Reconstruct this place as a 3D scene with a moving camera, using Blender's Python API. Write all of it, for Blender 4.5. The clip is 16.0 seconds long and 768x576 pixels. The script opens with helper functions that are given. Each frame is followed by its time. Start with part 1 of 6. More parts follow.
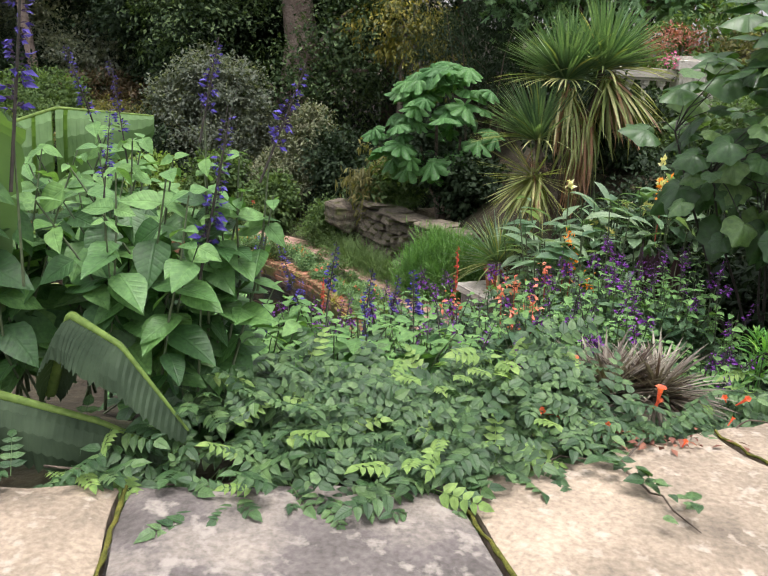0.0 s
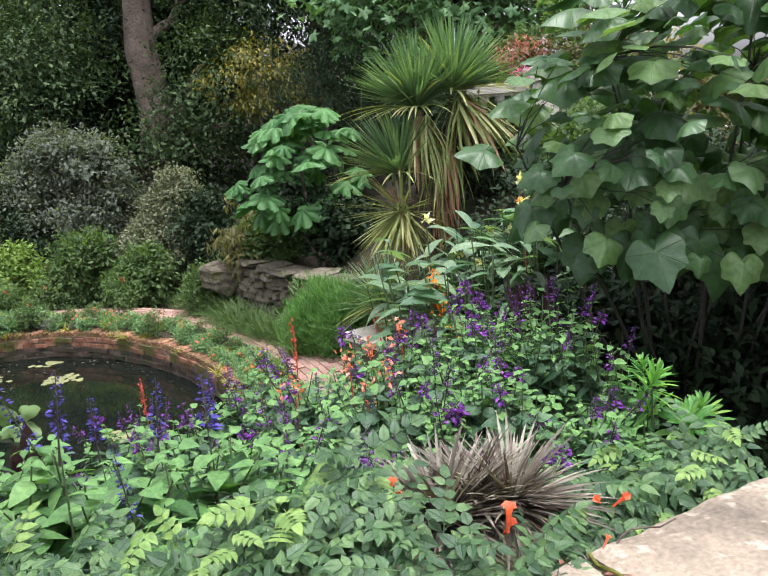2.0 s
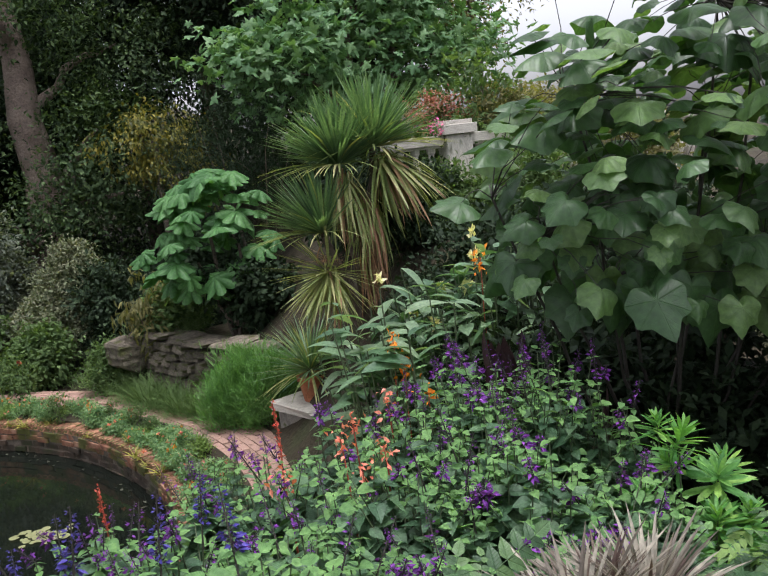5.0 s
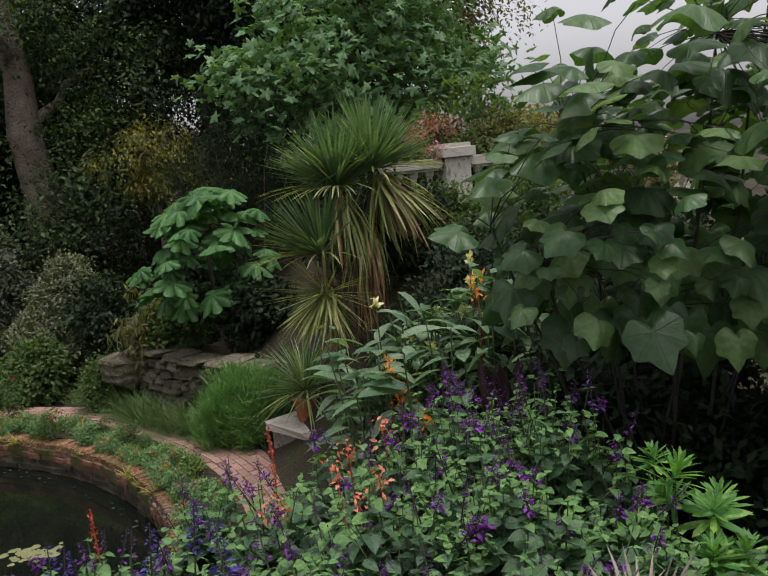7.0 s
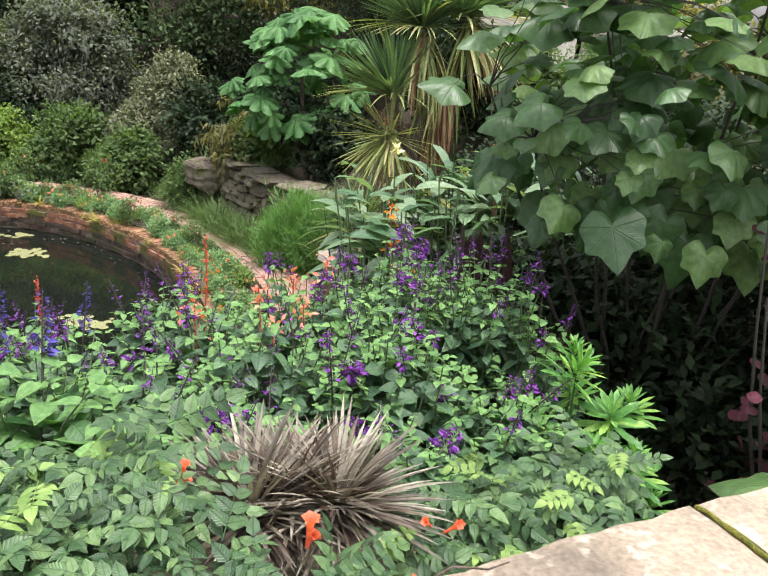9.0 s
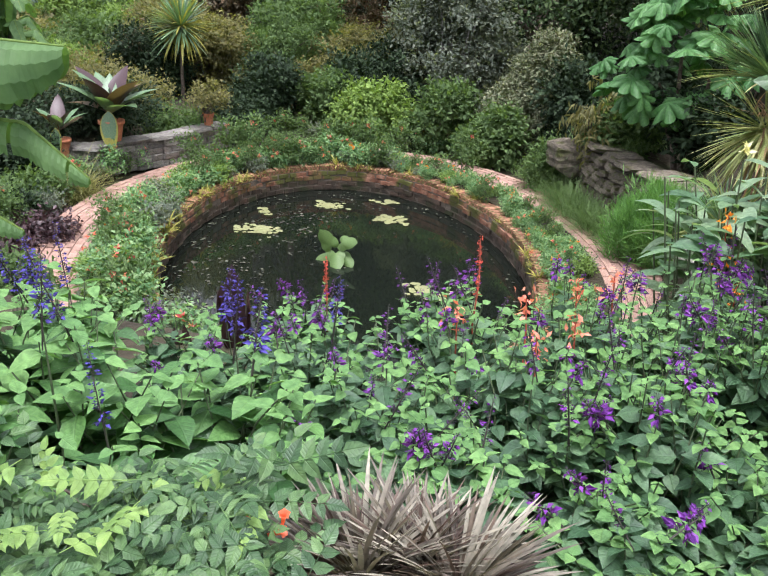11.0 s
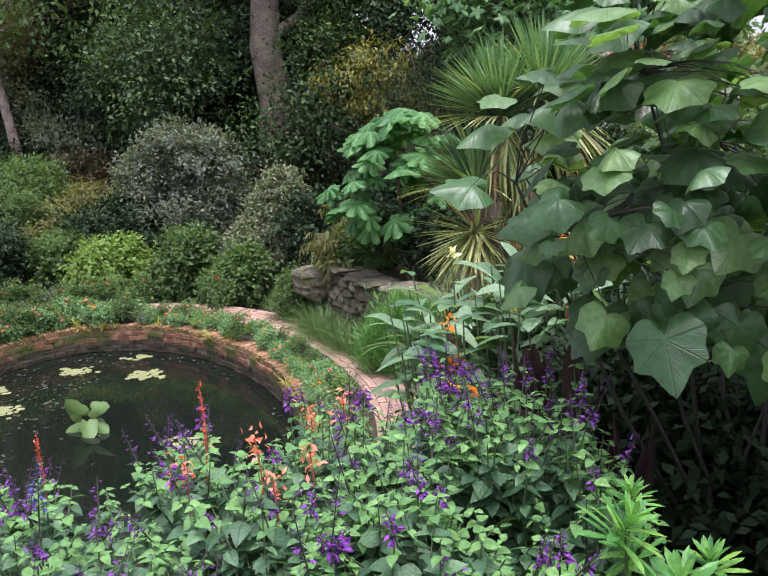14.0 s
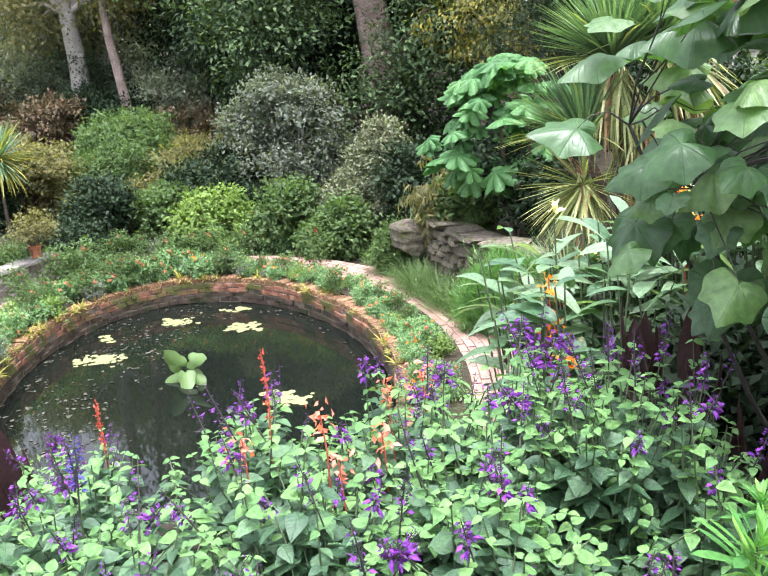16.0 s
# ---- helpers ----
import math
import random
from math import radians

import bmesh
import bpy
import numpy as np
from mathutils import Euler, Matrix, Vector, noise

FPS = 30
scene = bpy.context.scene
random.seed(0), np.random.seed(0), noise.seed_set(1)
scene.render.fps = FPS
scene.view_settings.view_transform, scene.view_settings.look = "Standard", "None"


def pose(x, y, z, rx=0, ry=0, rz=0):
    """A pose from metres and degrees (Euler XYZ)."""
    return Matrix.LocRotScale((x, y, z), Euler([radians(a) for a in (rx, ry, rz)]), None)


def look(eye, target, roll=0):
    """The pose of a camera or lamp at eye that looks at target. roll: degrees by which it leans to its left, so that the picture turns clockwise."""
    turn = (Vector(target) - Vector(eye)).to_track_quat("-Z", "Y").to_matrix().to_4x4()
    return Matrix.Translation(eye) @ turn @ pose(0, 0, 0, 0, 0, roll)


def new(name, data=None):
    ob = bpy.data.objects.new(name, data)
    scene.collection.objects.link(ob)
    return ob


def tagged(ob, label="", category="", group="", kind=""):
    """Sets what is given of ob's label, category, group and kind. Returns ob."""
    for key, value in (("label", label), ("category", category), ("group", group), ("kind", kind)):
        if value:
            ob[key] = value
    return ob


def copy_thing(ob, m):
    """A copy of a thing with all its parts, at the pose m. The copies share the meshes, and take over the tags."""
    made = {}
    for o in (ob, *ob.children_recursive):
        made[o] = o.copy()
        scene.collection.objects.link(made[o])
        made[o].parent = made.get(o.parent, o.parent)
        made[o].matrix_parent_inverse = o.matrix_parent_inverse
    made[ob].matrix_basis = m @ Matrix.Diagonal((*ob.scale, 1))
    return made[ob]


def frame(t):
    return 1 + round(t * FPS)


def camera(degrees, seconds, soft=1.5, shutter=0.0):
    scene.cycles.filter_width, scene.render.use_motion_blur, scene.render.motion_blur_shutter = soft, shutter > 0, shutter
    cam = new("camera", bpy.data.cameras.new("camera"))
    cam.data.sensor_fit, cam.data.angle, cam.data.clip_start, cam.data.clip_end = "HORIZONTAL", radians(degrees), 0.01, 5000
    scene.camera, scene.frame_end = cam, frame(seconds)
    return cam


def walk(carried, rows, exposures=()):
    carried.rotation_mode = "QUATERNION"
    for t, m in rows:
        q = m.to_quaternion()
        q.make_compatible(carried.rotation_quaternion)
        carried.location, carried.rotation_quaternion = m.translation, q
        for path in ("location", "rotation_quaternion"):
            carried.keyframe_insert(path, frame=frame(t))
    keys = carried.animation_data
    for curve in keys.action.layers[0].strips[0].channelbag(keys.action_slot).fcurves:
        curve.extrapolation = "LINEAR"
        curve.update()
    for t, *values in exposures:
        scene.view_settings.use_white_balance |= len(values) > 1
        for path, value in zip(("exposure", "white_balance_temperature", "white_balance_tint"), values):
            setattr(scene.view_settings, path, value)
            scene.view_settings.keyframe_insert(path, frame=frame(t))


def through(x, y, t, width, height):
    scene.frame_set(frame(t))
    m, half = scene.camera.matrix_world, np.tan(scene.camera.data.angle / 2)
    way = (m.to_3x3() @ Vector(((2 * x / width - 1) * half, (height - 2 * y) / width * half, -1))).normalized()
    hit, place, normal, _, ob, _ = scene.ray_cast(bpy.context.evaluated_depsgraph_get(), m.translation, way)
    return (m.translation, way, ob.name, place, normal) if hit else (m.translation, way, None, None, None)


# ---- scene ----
# ---- camera and walk ----
PATH = [
    (0.0, 0.003, -0.004, 1.552, 73.64, -3.44, -0.19),
    (0.5, 0.156, 0.303, 1.539, 73.58, -1.71, -3.83),
    (1.0, 0.231, 0.529, 1.547, 74.33, 0.17, -4.31),
    (1.5, 0.292, 0.610, 1.538, 75.42, 2.19, -5.95),
    (2.0, 0.411, 0.641, 1.521, 76.43, 4.01, -8.60),
    (2.5, 0.457, 0.688, 1.490, 76.74, 5.12, -11.24),
    (3.0, 0.465, 0.712, 1.478, 76.93, 5.75, -11.72),
    (3.5, 0.333, 0.771, 1.495, 77.27, 6.16, -12.13),
    (4.0, 0.176, 0.878, 1.510, 77.89, 6.12, -13.13),
    (4.5, 0.104, 1.041, 1.514, 78.85, 6.81, -16.02),
    (7.0, 0.101, 1.053, 1.561, 81.01, 5.29, -16.69),
    (7.5, 0.236, 1.048, 1.509, 78.52, 2.16, -12.28),
    (8.0, 0.331, 0.957, 1.496, 75.73, -0.77, -9.72),
    (8.5, 0.562, 0.857, 1.517, 73.34, -2.89, -9.94),
    (9.0, 0.752, 0.929, 1.508, 70.94, -4.67, -6.21),
    (9.5, 0.896, 1.123, 1.531, 68.33, -6.38, 2.49),
    (10.0, 1.042, 1.257, 1.540, 66.35, -6.30, 12.72),
    (12.5, 1.126, 1.196, 1.596, 72.61, -2.13, 22.17),
    (13.0, 1.174, 1.243, 1.582, 74.96, -0.51, 15.18),
    (13.5, 1.183, 1.244, 1.580, 76.31, 1.24, 9.20),
    (14.0, 1.261, 1.374, 1.544, 76.96, 2.37, 1.94),
    (14.5, 1.365, 1.432, 1.518, 76.68, 2.37, 1.71),
    (15.0, 1.391, 1.544, 1.504, 75.61, 3.36, -0.07),
    (15.5, 1.415, 1.745, 1.45, 74.78, 4.15, -0.31),
    (16.0, 1.304, 1.749, 1.475, 74.08, 3.33, 9.14),
]
cam = camera(50.0, 16.0, soft=1.3)
EXPOSURES = [(0.0, 1.3), (1.5, 1.6), (3.5, 1.52), (4.5, 1.25), (7.0, 0.37), (7.5, 0.5), (8.0, 1.15), (8.5, 1.6), (9.0, 1.73), (9.5, 1.73), (10.0, 1.88), (12.5, 1.18), (13.5, 1.43), (14.5, 1.78), (15.0, 1.98), (15.5, 2.23), (16.0, 2.43)]
walk(cam, [(t, pose(x, y, z, rx, ry, rz)) for t, x, y, z, rx, ry, rz in PATH], [(t, stops, 6500 if 6.5 < t < 9.2 or t < 1 else 6150 if t < 11 else 6000, 16 if t < 11 else 18) for t, stops in EXPOSURES])

# ---- world and light: a bright overcast day ----
SUN_ELEVATION, SUN_TURN = 80.0, 150.0
world = bpy.data.worlds.new("sky")
scene.world = world
world.use_nodes = True
wn, wl = world.node_tree.nodes, world.node_tree.links
sky = wn.new("ShaderNodeTexSky")
sky.sky_type, sky.sun_disc = "NISHITA", False
sky.sun_elevation, sky.sun_rotation = radians(SUN_ELEVATION), radians(SUN_TURN)
sky.air_density, sky.dust_density, sky.ozone_density = 1.0, 4.0, 1.0
grey = wn.new("ShaderNodeHueSaturation")
grey.inputs["Saturation"].default_value = 0.18
wl.new(sky.outputs[0], grey.inputs["Color"])
wl.new(grey.outputs[0], wn["Background"].inputs["Color"])
wn["Background"].inputs["Strength"].default_value = 0.15
sun = new("sun", bpy.data.lights.new("sun", "SUN"))
sun.data.energy, sun.data.angle, sun.data.color = 1.2, radians(30), (1.0, 0.97, 0.92)
sa, se = radians(SUN_TURN), radians(SUN_ELEVATION)
sun.matrix_world = look((math.sin(sa) * math.cos(se) * 50, math.cos(sa) * math.cos(se) * 50, math.sin(se) * 50), (0, 0, 0))


# ---- materials ----
def shader(name, rough=0.6, spec=0.4, metal=0.0):
    m = bpy.data.materials.new(name)
    m.use_nodes = True
    b = m.node_tree.nodes["Principled BSDF"]
    b.inputs["Roughness"].default_value = rough
    b.inputs["Specular IOR Level"].default_value = spec
    b.inputs["Metallic"].default_value = metal
    return m, m.node_tree.nodes, m.node_tree.links, b


def ramp(nodes, stops):
    r = nodes.new("ShaderNodeValToRGB")
    e = r.color_ramp.elements
    while len(e) < len(stops):
        e.new(0.5)
    for k, (p, c) in zip(e, stops):
        k.position, k.color = p, (*c, 1)
    return r


def noise_node(nodes, links, scale, detail=4.0, coords="Object"):
    tc = nodes.new("ShaderNodeTexCoord")
    n = nodes.new("ShaderNodeTexNoise")
    n.inputs["Scale"].default_value, n.inputs["Detail"].default_value = scale, detail
    links.new(tc.outputs[coords], n.inputs["Vector"])
    return n


def dull(c):
    """A green of open shade: a little greyer and bluer than the fresh leaf."""
    if c[1] < max(c[0], c[2]) * 1.02:
        return c
    y = 0.3 * c[0] + 0.6 * c[1] + 0.1 * c[2]
    return (c[0] * 0.95 + 0.12 * y, c[1] * 0.93, c[2] * 0.95 + 0.16 * y)


def math_node(nodes, links, op, a, b=None, c=None):
    q = nodes.new("ShaderNodeMath")
    q.operation = op
    for i, v in enumerate((a, b, c)):
        if v is None:
            continue
        if isinstance(v, (int, float)):
            q.inputs[i].default_value = v
        else:
            links.new(v, q.inputs[i])
    return q.outputs[0]


def leaf_veins(n, l, veins):
    """How near a spot lies to a vein, 0 to 1: a midrib with side ribs, or ribs fanning out from the stalk."""
    if veins == "feather":
        at = n.new("ShaderNodeAttribute")
        at.attribute_name = "leaf_grain"
        where = at.outputs["Vector"]
    else:
        where = n.new("ShaderNodeTexCoord").outputs["Object"]
    xyz = n.new("ShaderNodeSeparateXYZ")
    l.new(where, xyz.inputs[0])
    x, y = xyz.outputs[0], xyz.outputs[1]
    ax = math_node(n, l, "ABSOLUTE", x)
    if veins == "feather":
        mid = math_node(n, l, "SUBTRACT", 1.0, math_node(n, l, "MULTIPLY", ax, 28.0))
        run = math_node(n, l, "MULTIPLY", math_node(n, l, "SUBTRACT", y, math_node(n, l, "MULTIPLY", ax, 0.75)), 7.0)
        off = math_node(n, l, "ABSOLUTE", math_node(n, l, "SUBTRACT", math_node(n, l, "FRACT", run), 0.5))
        side = math_node(n, l, "SUBTRACT", 0.4, math_node(n, l, "MULTIPLY", off, 1.5))
    else:
        turn = math_node(n, l, "MULTIPLY", math_node(n, l, "ARCTAN2", x, y), float(veins))
        far = math_node(n, l, "SQRT", math_node(n, l, "ADD", math_node(n, l, "MULTIPLY", x, x), math_node(n, l, "MULTIPLY", y, y)))
        gap = math_node(n, l, "MULTIPLY", math_node(n, l, "ABSOLUTE", math_node(n, l, "SINE", turn)), far)
        mid = math_node(n, l, "SUBTRACT", 1.0, math_node(n, l, "MULTIPLY", gap, 16.0))
        run = math_node(n, l, "MULTIPLY", math_node(n, l, "SUBTRACT", far, math_node(n, l, "MULTIPLY", gap, 0.6)), 7.0)
        off = math_node(n, l, "ABSOLUTE", math_node(n, l, "SUBTRACT", math_node(n, l, "FRACT", run), 0.5))
        side = math_node(n, l, "SUBTRACT", 0.2, math_node(n, l, "MULTIPLY", off, 1.4))
    near = math_node(n, l, "MAXIMUM", math_node(n, l, "MAXIMUM", mid, side), 0.0)
    return math_node(n, l, "MINIMUM", near, 1.0)


def leaf_mat(name, colours, rough=0.45, through=0.3, spec=0.35, blotch=60.0, each="island", veins=None, relief=0.003):
    """Leaves: a colour for each leaf out of a range, blotches and ribs within it, and light that comes through."""
    m, n, l, b = shader(name, rough, spec)
    if each == "island":
        pick = n.new("ShaderNodeNewGeometry").outputs["Random Per Island"]
    else:
        pick = n.new("ShaderNodeObjectInfo").outputs["Random"]
    k = len(colours)
    colours = [dull(c) for c in colours]
    r = ramp(n, [(i / max(1, k - 1), c) for i, c in enumerate(colours)])
    l.new(pick, r.inputs[0])
    nz = noise_node(n, l, blotch)
    mix = n.new("ShaderNodeMix")
    mix.data_type, mix.blend_type = "RGBA", "MULTIPLY"
    shade = ramp(n, [(0.3, (0.58, 0.62, 0.56)), (0.7, (1.3, 1.26, 1.18))])
    l.new(nz.outputs[0], shade.inputs[0])
    mix.inputs[0].default_value = 0.75
    l.new(r.outputs[0], mix.inputs[6])
    l.new(shade.outputs[0], mix.inputs[7])
    colour, height = mix.outputs[2], nz.outputs[0]
    if veins:
        near = leaf_veins(n, l, veins)
        pale = n.new("ShaderNodeMix")
        pale.data_type, pale.blend_type = "RGBA", "MULTIPLY"
        pale.inputs[7].default_value = (1.35, 1.28, 1.25, 1)
        l.new(math_node(n, l, "MULTIPLY", near, 0.4), pale.inputs[0])
        l.new(colour, pale.inputs[6])
        colour = pale.outputs[2]
        height = math_node(n, l, "SUBTRACT", math_node(n, l, "MULTIPLY", nz.outputs[0], 0.4), near)
    l.new(colour, b.inputs["Base Color"])
    bump = n.new("ShaderNodeBump")
    bump.inputs["Strength"].default_value, bump.inputs["Distance"].default_value = (0.5, relief) if veins else (0.35, 0.004)
    l.new(height, bump.inputs["Height"])
    l.new(bump.outputs[0], b.inputs["Normal"])
    if through:
        t = n.new("ShaderNodeBsdfTranslucent")
        warm = n.new("ShaderNodeMix")
        warm.data_type, warm.blend_type, warm.inputs[0].default_value = "RGBA", "MULTIPLY", 1.0
        warm.inputs[7].default_value = (1.5, 1.6, 0.6, 1)
        l.new(colour, warm.inputs[6])
        l.new(warm.outputs[2], t.inputs["Color"])
        add = n.new("ShaderNodeMixShader")
        add.inputs[0].default_value = through
        l.new(b.outputs[0], add.inputs[1])
        l.new(t.outputs[0], add.inputs[2])
        l.new(add.outputs[0], n["Material Output"].inputs[0])
    return m


def rough_mat(name, stops, scale=6.0, fine=60.0, bump=0.4, rough=0.85, each=0.25, depth=0.01, fleck=None):
    """Stone, soil, brick, bark: two scales of noise, a shade of its own for each piece, and relief. fleck: a colour for lichen or moss and its share."""
    m, n, l, b = shader(name, rough, 0.25)
    big, small = noise_node(n, l, scale, 6), noise_node(n, l, fine, 5)
    r = ramp(n, stops)
    l.new(big.outputs[0], r.inputs[0])
    mix = n.new("ShaderNodeMix")
    mix.data_type, mix.blend_type, mix.inputs[0].default_value = "RGBA", "MULTIPLY", 0.8
    s = ramp(n, [(0.3, (0.65, 0.65, 0.65)), (0.7, (1.25, 1.25, 1.25))])
    l.new(small.outputs[0], s.inputs[0])
    l.new(r.outputs[0], mix.inputs[6])
    l.new(s.outputs[0], mix.inputs[7])
    last = mix.outputs[2]
    oi = n.new("ShaderNodeObjectInfo")
    own = ramp(n, [(0.0, (1 - each,) * 3), (1.0, (1 + each,) * 3)])
    l.new(oi.outputs["Random"], own.inputs[0])
    mul = n.new("ShaderNodeMix")
    mul.data_type, mul.blend_type, mul.inputs[0].default_value = "RGBA", "MULTIPLY", 1.0
    l.new(last, mul.inputs[6])
    l.new(own.outputs[0], mul.inputs[7])
    last = mul.outputs[2]
    if fleck:
        fn = noise_node(n, l, fleck[2], 7)
        fr = ramp(n, [(1 - fleck[1] - 0.06, (0, 0, 0)), (1 - fleck[1] + 0.06, (1, 1, 1))])
        l.new(fn.outputs[0], fr.inputs[0])
        fm = n.new("ShaderNodeMix")
        fm.data_type = "RGBA"
        l.new(fr.outputs[0], fm.inputs[0])
        l.new(last, fm.inputs[6])
        fm.inputs[7].default_value = (*fleck[0], 1)
        last = fm.outputs[2]
    l.new(last, b.inputs["Base Color"])
    bp = n.new("ShaderNodeBump")
    bp.inputs["Strength"].default_value, bp.inputs["Distance"].default_value = bump, depth
    l.new(small.outputs[0], bp.inputs["Height"])
    l.new(bp.outputs[0], b.inputs["Normal"])
    return m


def plain_mat(name, c, rough=0.5, vary=0.2):
    return leaf_mat(name, [tuple(v * (1 - vary) for v in c), c, tuple(min(1, v * (1 + vary)) for v in c)], rough, 0.0)


SALVIA = leaf_mat("salvia leaf", [(0.028, 0.09, 0.034), (0.05, 0.135, 0.05), (0.085, 0.2, 0.07)], 0.48, 0.2, 0.4, 90.0, veins="feather")
SALVIA_TOP = leaf_mat("young salvia leaf", [(0.08, 0.22, 0.05), (0.14, 0.33, 0.07)], 0.55, 0.25, 0.25, veins="feather")
SALVIA_BIG = leaf_mat("large salvia leaf", [(0.023, 0.092, 0.019), (0.052, 0.17, 0.032), (0.105, 0.28, 0.05)], 0.46, 0.25, 0.4, 90.0, veins="feather")
CREEPER = leaf_mat("creeper leaf", [(0.018, 0.064, 0.017), (0.04, 0.112, 0.028), (0.09, 0.2, 0.046)], 0.4, 0.15, 0.4, 90.0, veins="feather", relief=0.003)
CREEPER_YOUNG = leaf_mat("young creeper leaf", [(0.13, 0.28, 0.04), (0.2, 0.37, 0.06)], 0.45, 0.3, veins="feather")
BIGLEAF = leaf_mat("broad heart leaf", [(0.024, 0.08, 0.018), (0.056, 0.155, 0.036), (0.14, 0.28, 0.062)], 0.36, 0.35, 0.5, 5.0, "object", 3.5, 0.006)
TETRA = leaf_mat("lobed leaf", [(0.042, 0.165, 0.03), (0.09, 0.27, 0.055)], 0.45, 0.3, 0.35, 8.0, "object", 3.5, 0.02)
YUCCA = leaf_mat("sword leaf", [(0.06, 0.15, 0.065), (0.105, 0.23, 0.09), (0.17, 0.31, 0.12)], 0.42, 0.25, 0.45)
YUCCA_OLD = leaf_mat("yellowed sword leaf", [(0.16, 0.26, 0.06), (0.27, 0.36, 0.09), (0.36, 0.4, 0.14)], 0.5, 0.3)
YUCCA_DEAD = leaf_mat("dead sword leaf", [(0.26, 0.14, 0.08), (0.4, 0.25, 0.15), (0.15, 0.08, 0.05)], 0.75, 0.1)
SPIKY = leaf_mat("bronze silver blade", [(0.085, 0.07, 0.058), (0.16, 0.14, 0.115), (0.29, 0.27, 0.22)], 0.55, 0.08)
BRONZE = leaf_mat("dark bronze blade", [(0.05, 0.03, 0.025), (0.11, 0.075, 0.06), (0.09, 0.085, 0.05)], 0.5, 0.1)
VARIEGATED = leaf_mat("pale variegated leaf", [(0.09, 0.13, 0.055), (0.14, 0.19, 0.085), (0.22, 0.26, 0.14)], 0.6, 0.25, 0.2)
SPURGE = leaf_mat("spurge leaf", [(0.06, 0.23, 0.04), (0.12, 0.36, 0.05), (0.26, 0.52, 0.06)], 0.45, 0.35)
GINGER = leaf_mat("ginger leaf", [(0.05, 0.14, 0.055), (0.1, 0.225, 0.09), (0.18, 0.31, 0.15)], 0.36, 0.3, 0.5, veins="feather")
DARKLEAF = leaf_mat("purple black leaf", [(0.035, 0.02, 0.025), (0.06, 0.03, 0.035)], 0.35, 0.1)
PLUM = leaf_mat("plum leaf", [(0.022, 0.009, 0.012), (0.075, 0.02, 0.032)], 0.6, 0.15, 0.15, 20.0, "object")
BANANA = leaf_mat("banana leaf", [(0.065, 0.16, 0.04), (0.1, 0.22, 0.055)], 0.55, 0.35, 0.25, 9.0, "object")
BUSH_GREY = leaf_mat("grey green leaf", [(0.085, 0.125, 0.085), (0.125, 0.175, 0.115), (0.17, 0.225, 0.145)], 0.65, 0.4, 0.2)
# gloom under shrubs and trees is put into this near-black leaf colour
BUSH_SHADED = leaf_mat("shade-darkened green leaf", [(0.009, 0.023, 0.008), (0.017, 0.04, 0.014), (0.032, 0.066, 0.022)], 0.65, 0.15, 0.15)
BUSH_MID = leaf_mat("mid green leaf", [(0.045, 0.1, 0.025), (0.075, 0.15, 0.035), (0.1, 0.19, 0.05)], 0.65, 0.4, 0.2)
BUSH_WOOD = leaf_mat("woodland leaf", [(0.018, 0.045, 0.013), (0.042, 0.092, 0.026), (0.085, 0.155, 0.042)], 0.65, 0.25, 0.2)
# mist over the far wood is painted as a pale, greyed leaf colour
BUSH_HAZE = leaf_mat("hazed woodland leaf", [(0.11, 0.16, 0.1), (0.19, 0.26, 0.16), (0.28, 0.34, 0.22)], 0.65, 0.4, 0.2)
BUSH_LIME = leaf_mat("lime leaf", [(0.1, 0.2, 0.025), (0.16, 0.29, 0.035)], 0.65, 0.3, 0.2)
BUSH_OLIVE = leaf_mat("olive leaf", [(0.09, 0.11, 0.035), (0.15, 0.165, 0.05), (0.19, 0.18, 0.07)], 0.65, 0.4, 0.2)
YELLOWING = leaf_mat("yellowing leaf", [(0.07, 0.1, 0.02), (0.16, 0.16, 0.025), (0.24, 0.2, 0.03)], 0.5, 0.25)
RUSSET = leaf_mat("russet leaf", [(0.06, 0.05, 0.025), (0.13, 0.08, 0.04), (0.08, 0.09, 0.035)], 0.55, 0.15)
BLUEFIR = leaf_mat("blue needle", [(0.09, 0.17, 0.14), (0.16, 0.27, 0.22)], 0.6, 0.15)
ROSE_LEAF = leaf_mat("rose leaf", [(0.06, 0.18, 0.055), (0.13, 0.29, 0.09), (0.21, 0.38, 0.13)], 0.55, 0.35, 0.3)
GRASS = leaf_mat("grass blade", [(0.07, 0.15, 0.03), (0.11, 0.22, 0.04)], 0.5, 0.2)
FEATHER = leaf_mat("feathery green", [(0.06, 0.19, 0.025), (0.12, 0.32, 0.04)], 0.5, 0.3)
FERN = leaf_mat("yellow fern", [(0.25, 0.28, 0.04), (0.35, 0.33, 0.06)], 0.5, 0.25)
VIOLET = leaf_mat("violet petal", [(0.08, 0.013, 0.17), (0.16, 0.03, 0.3), (0.25, 0.07, 0.42)], 0.5, 0.25)
BLUE = leaf_mat("blue petal", [(0.045, 0.03, 0.22), (0.09, 0.07, 0.4)], 0.5, 0.25)
CALYX = leaf_mat("dark calyx", [(0.02, 0.012, 0.03), (0.045, 0.025, 0.06)], 0.6, 0.0)
CORAL = leaf_mat("coral petal", [(0.72, 0.17, 0.12), (0.85, 0.34, 0.26)], 0.5, 0.3)
ORANGE = leaf_mat("orange petal", [(0.85, 0.22, 0.02), (0.9, 0.35, 0.04)], 0.5, 0.3)
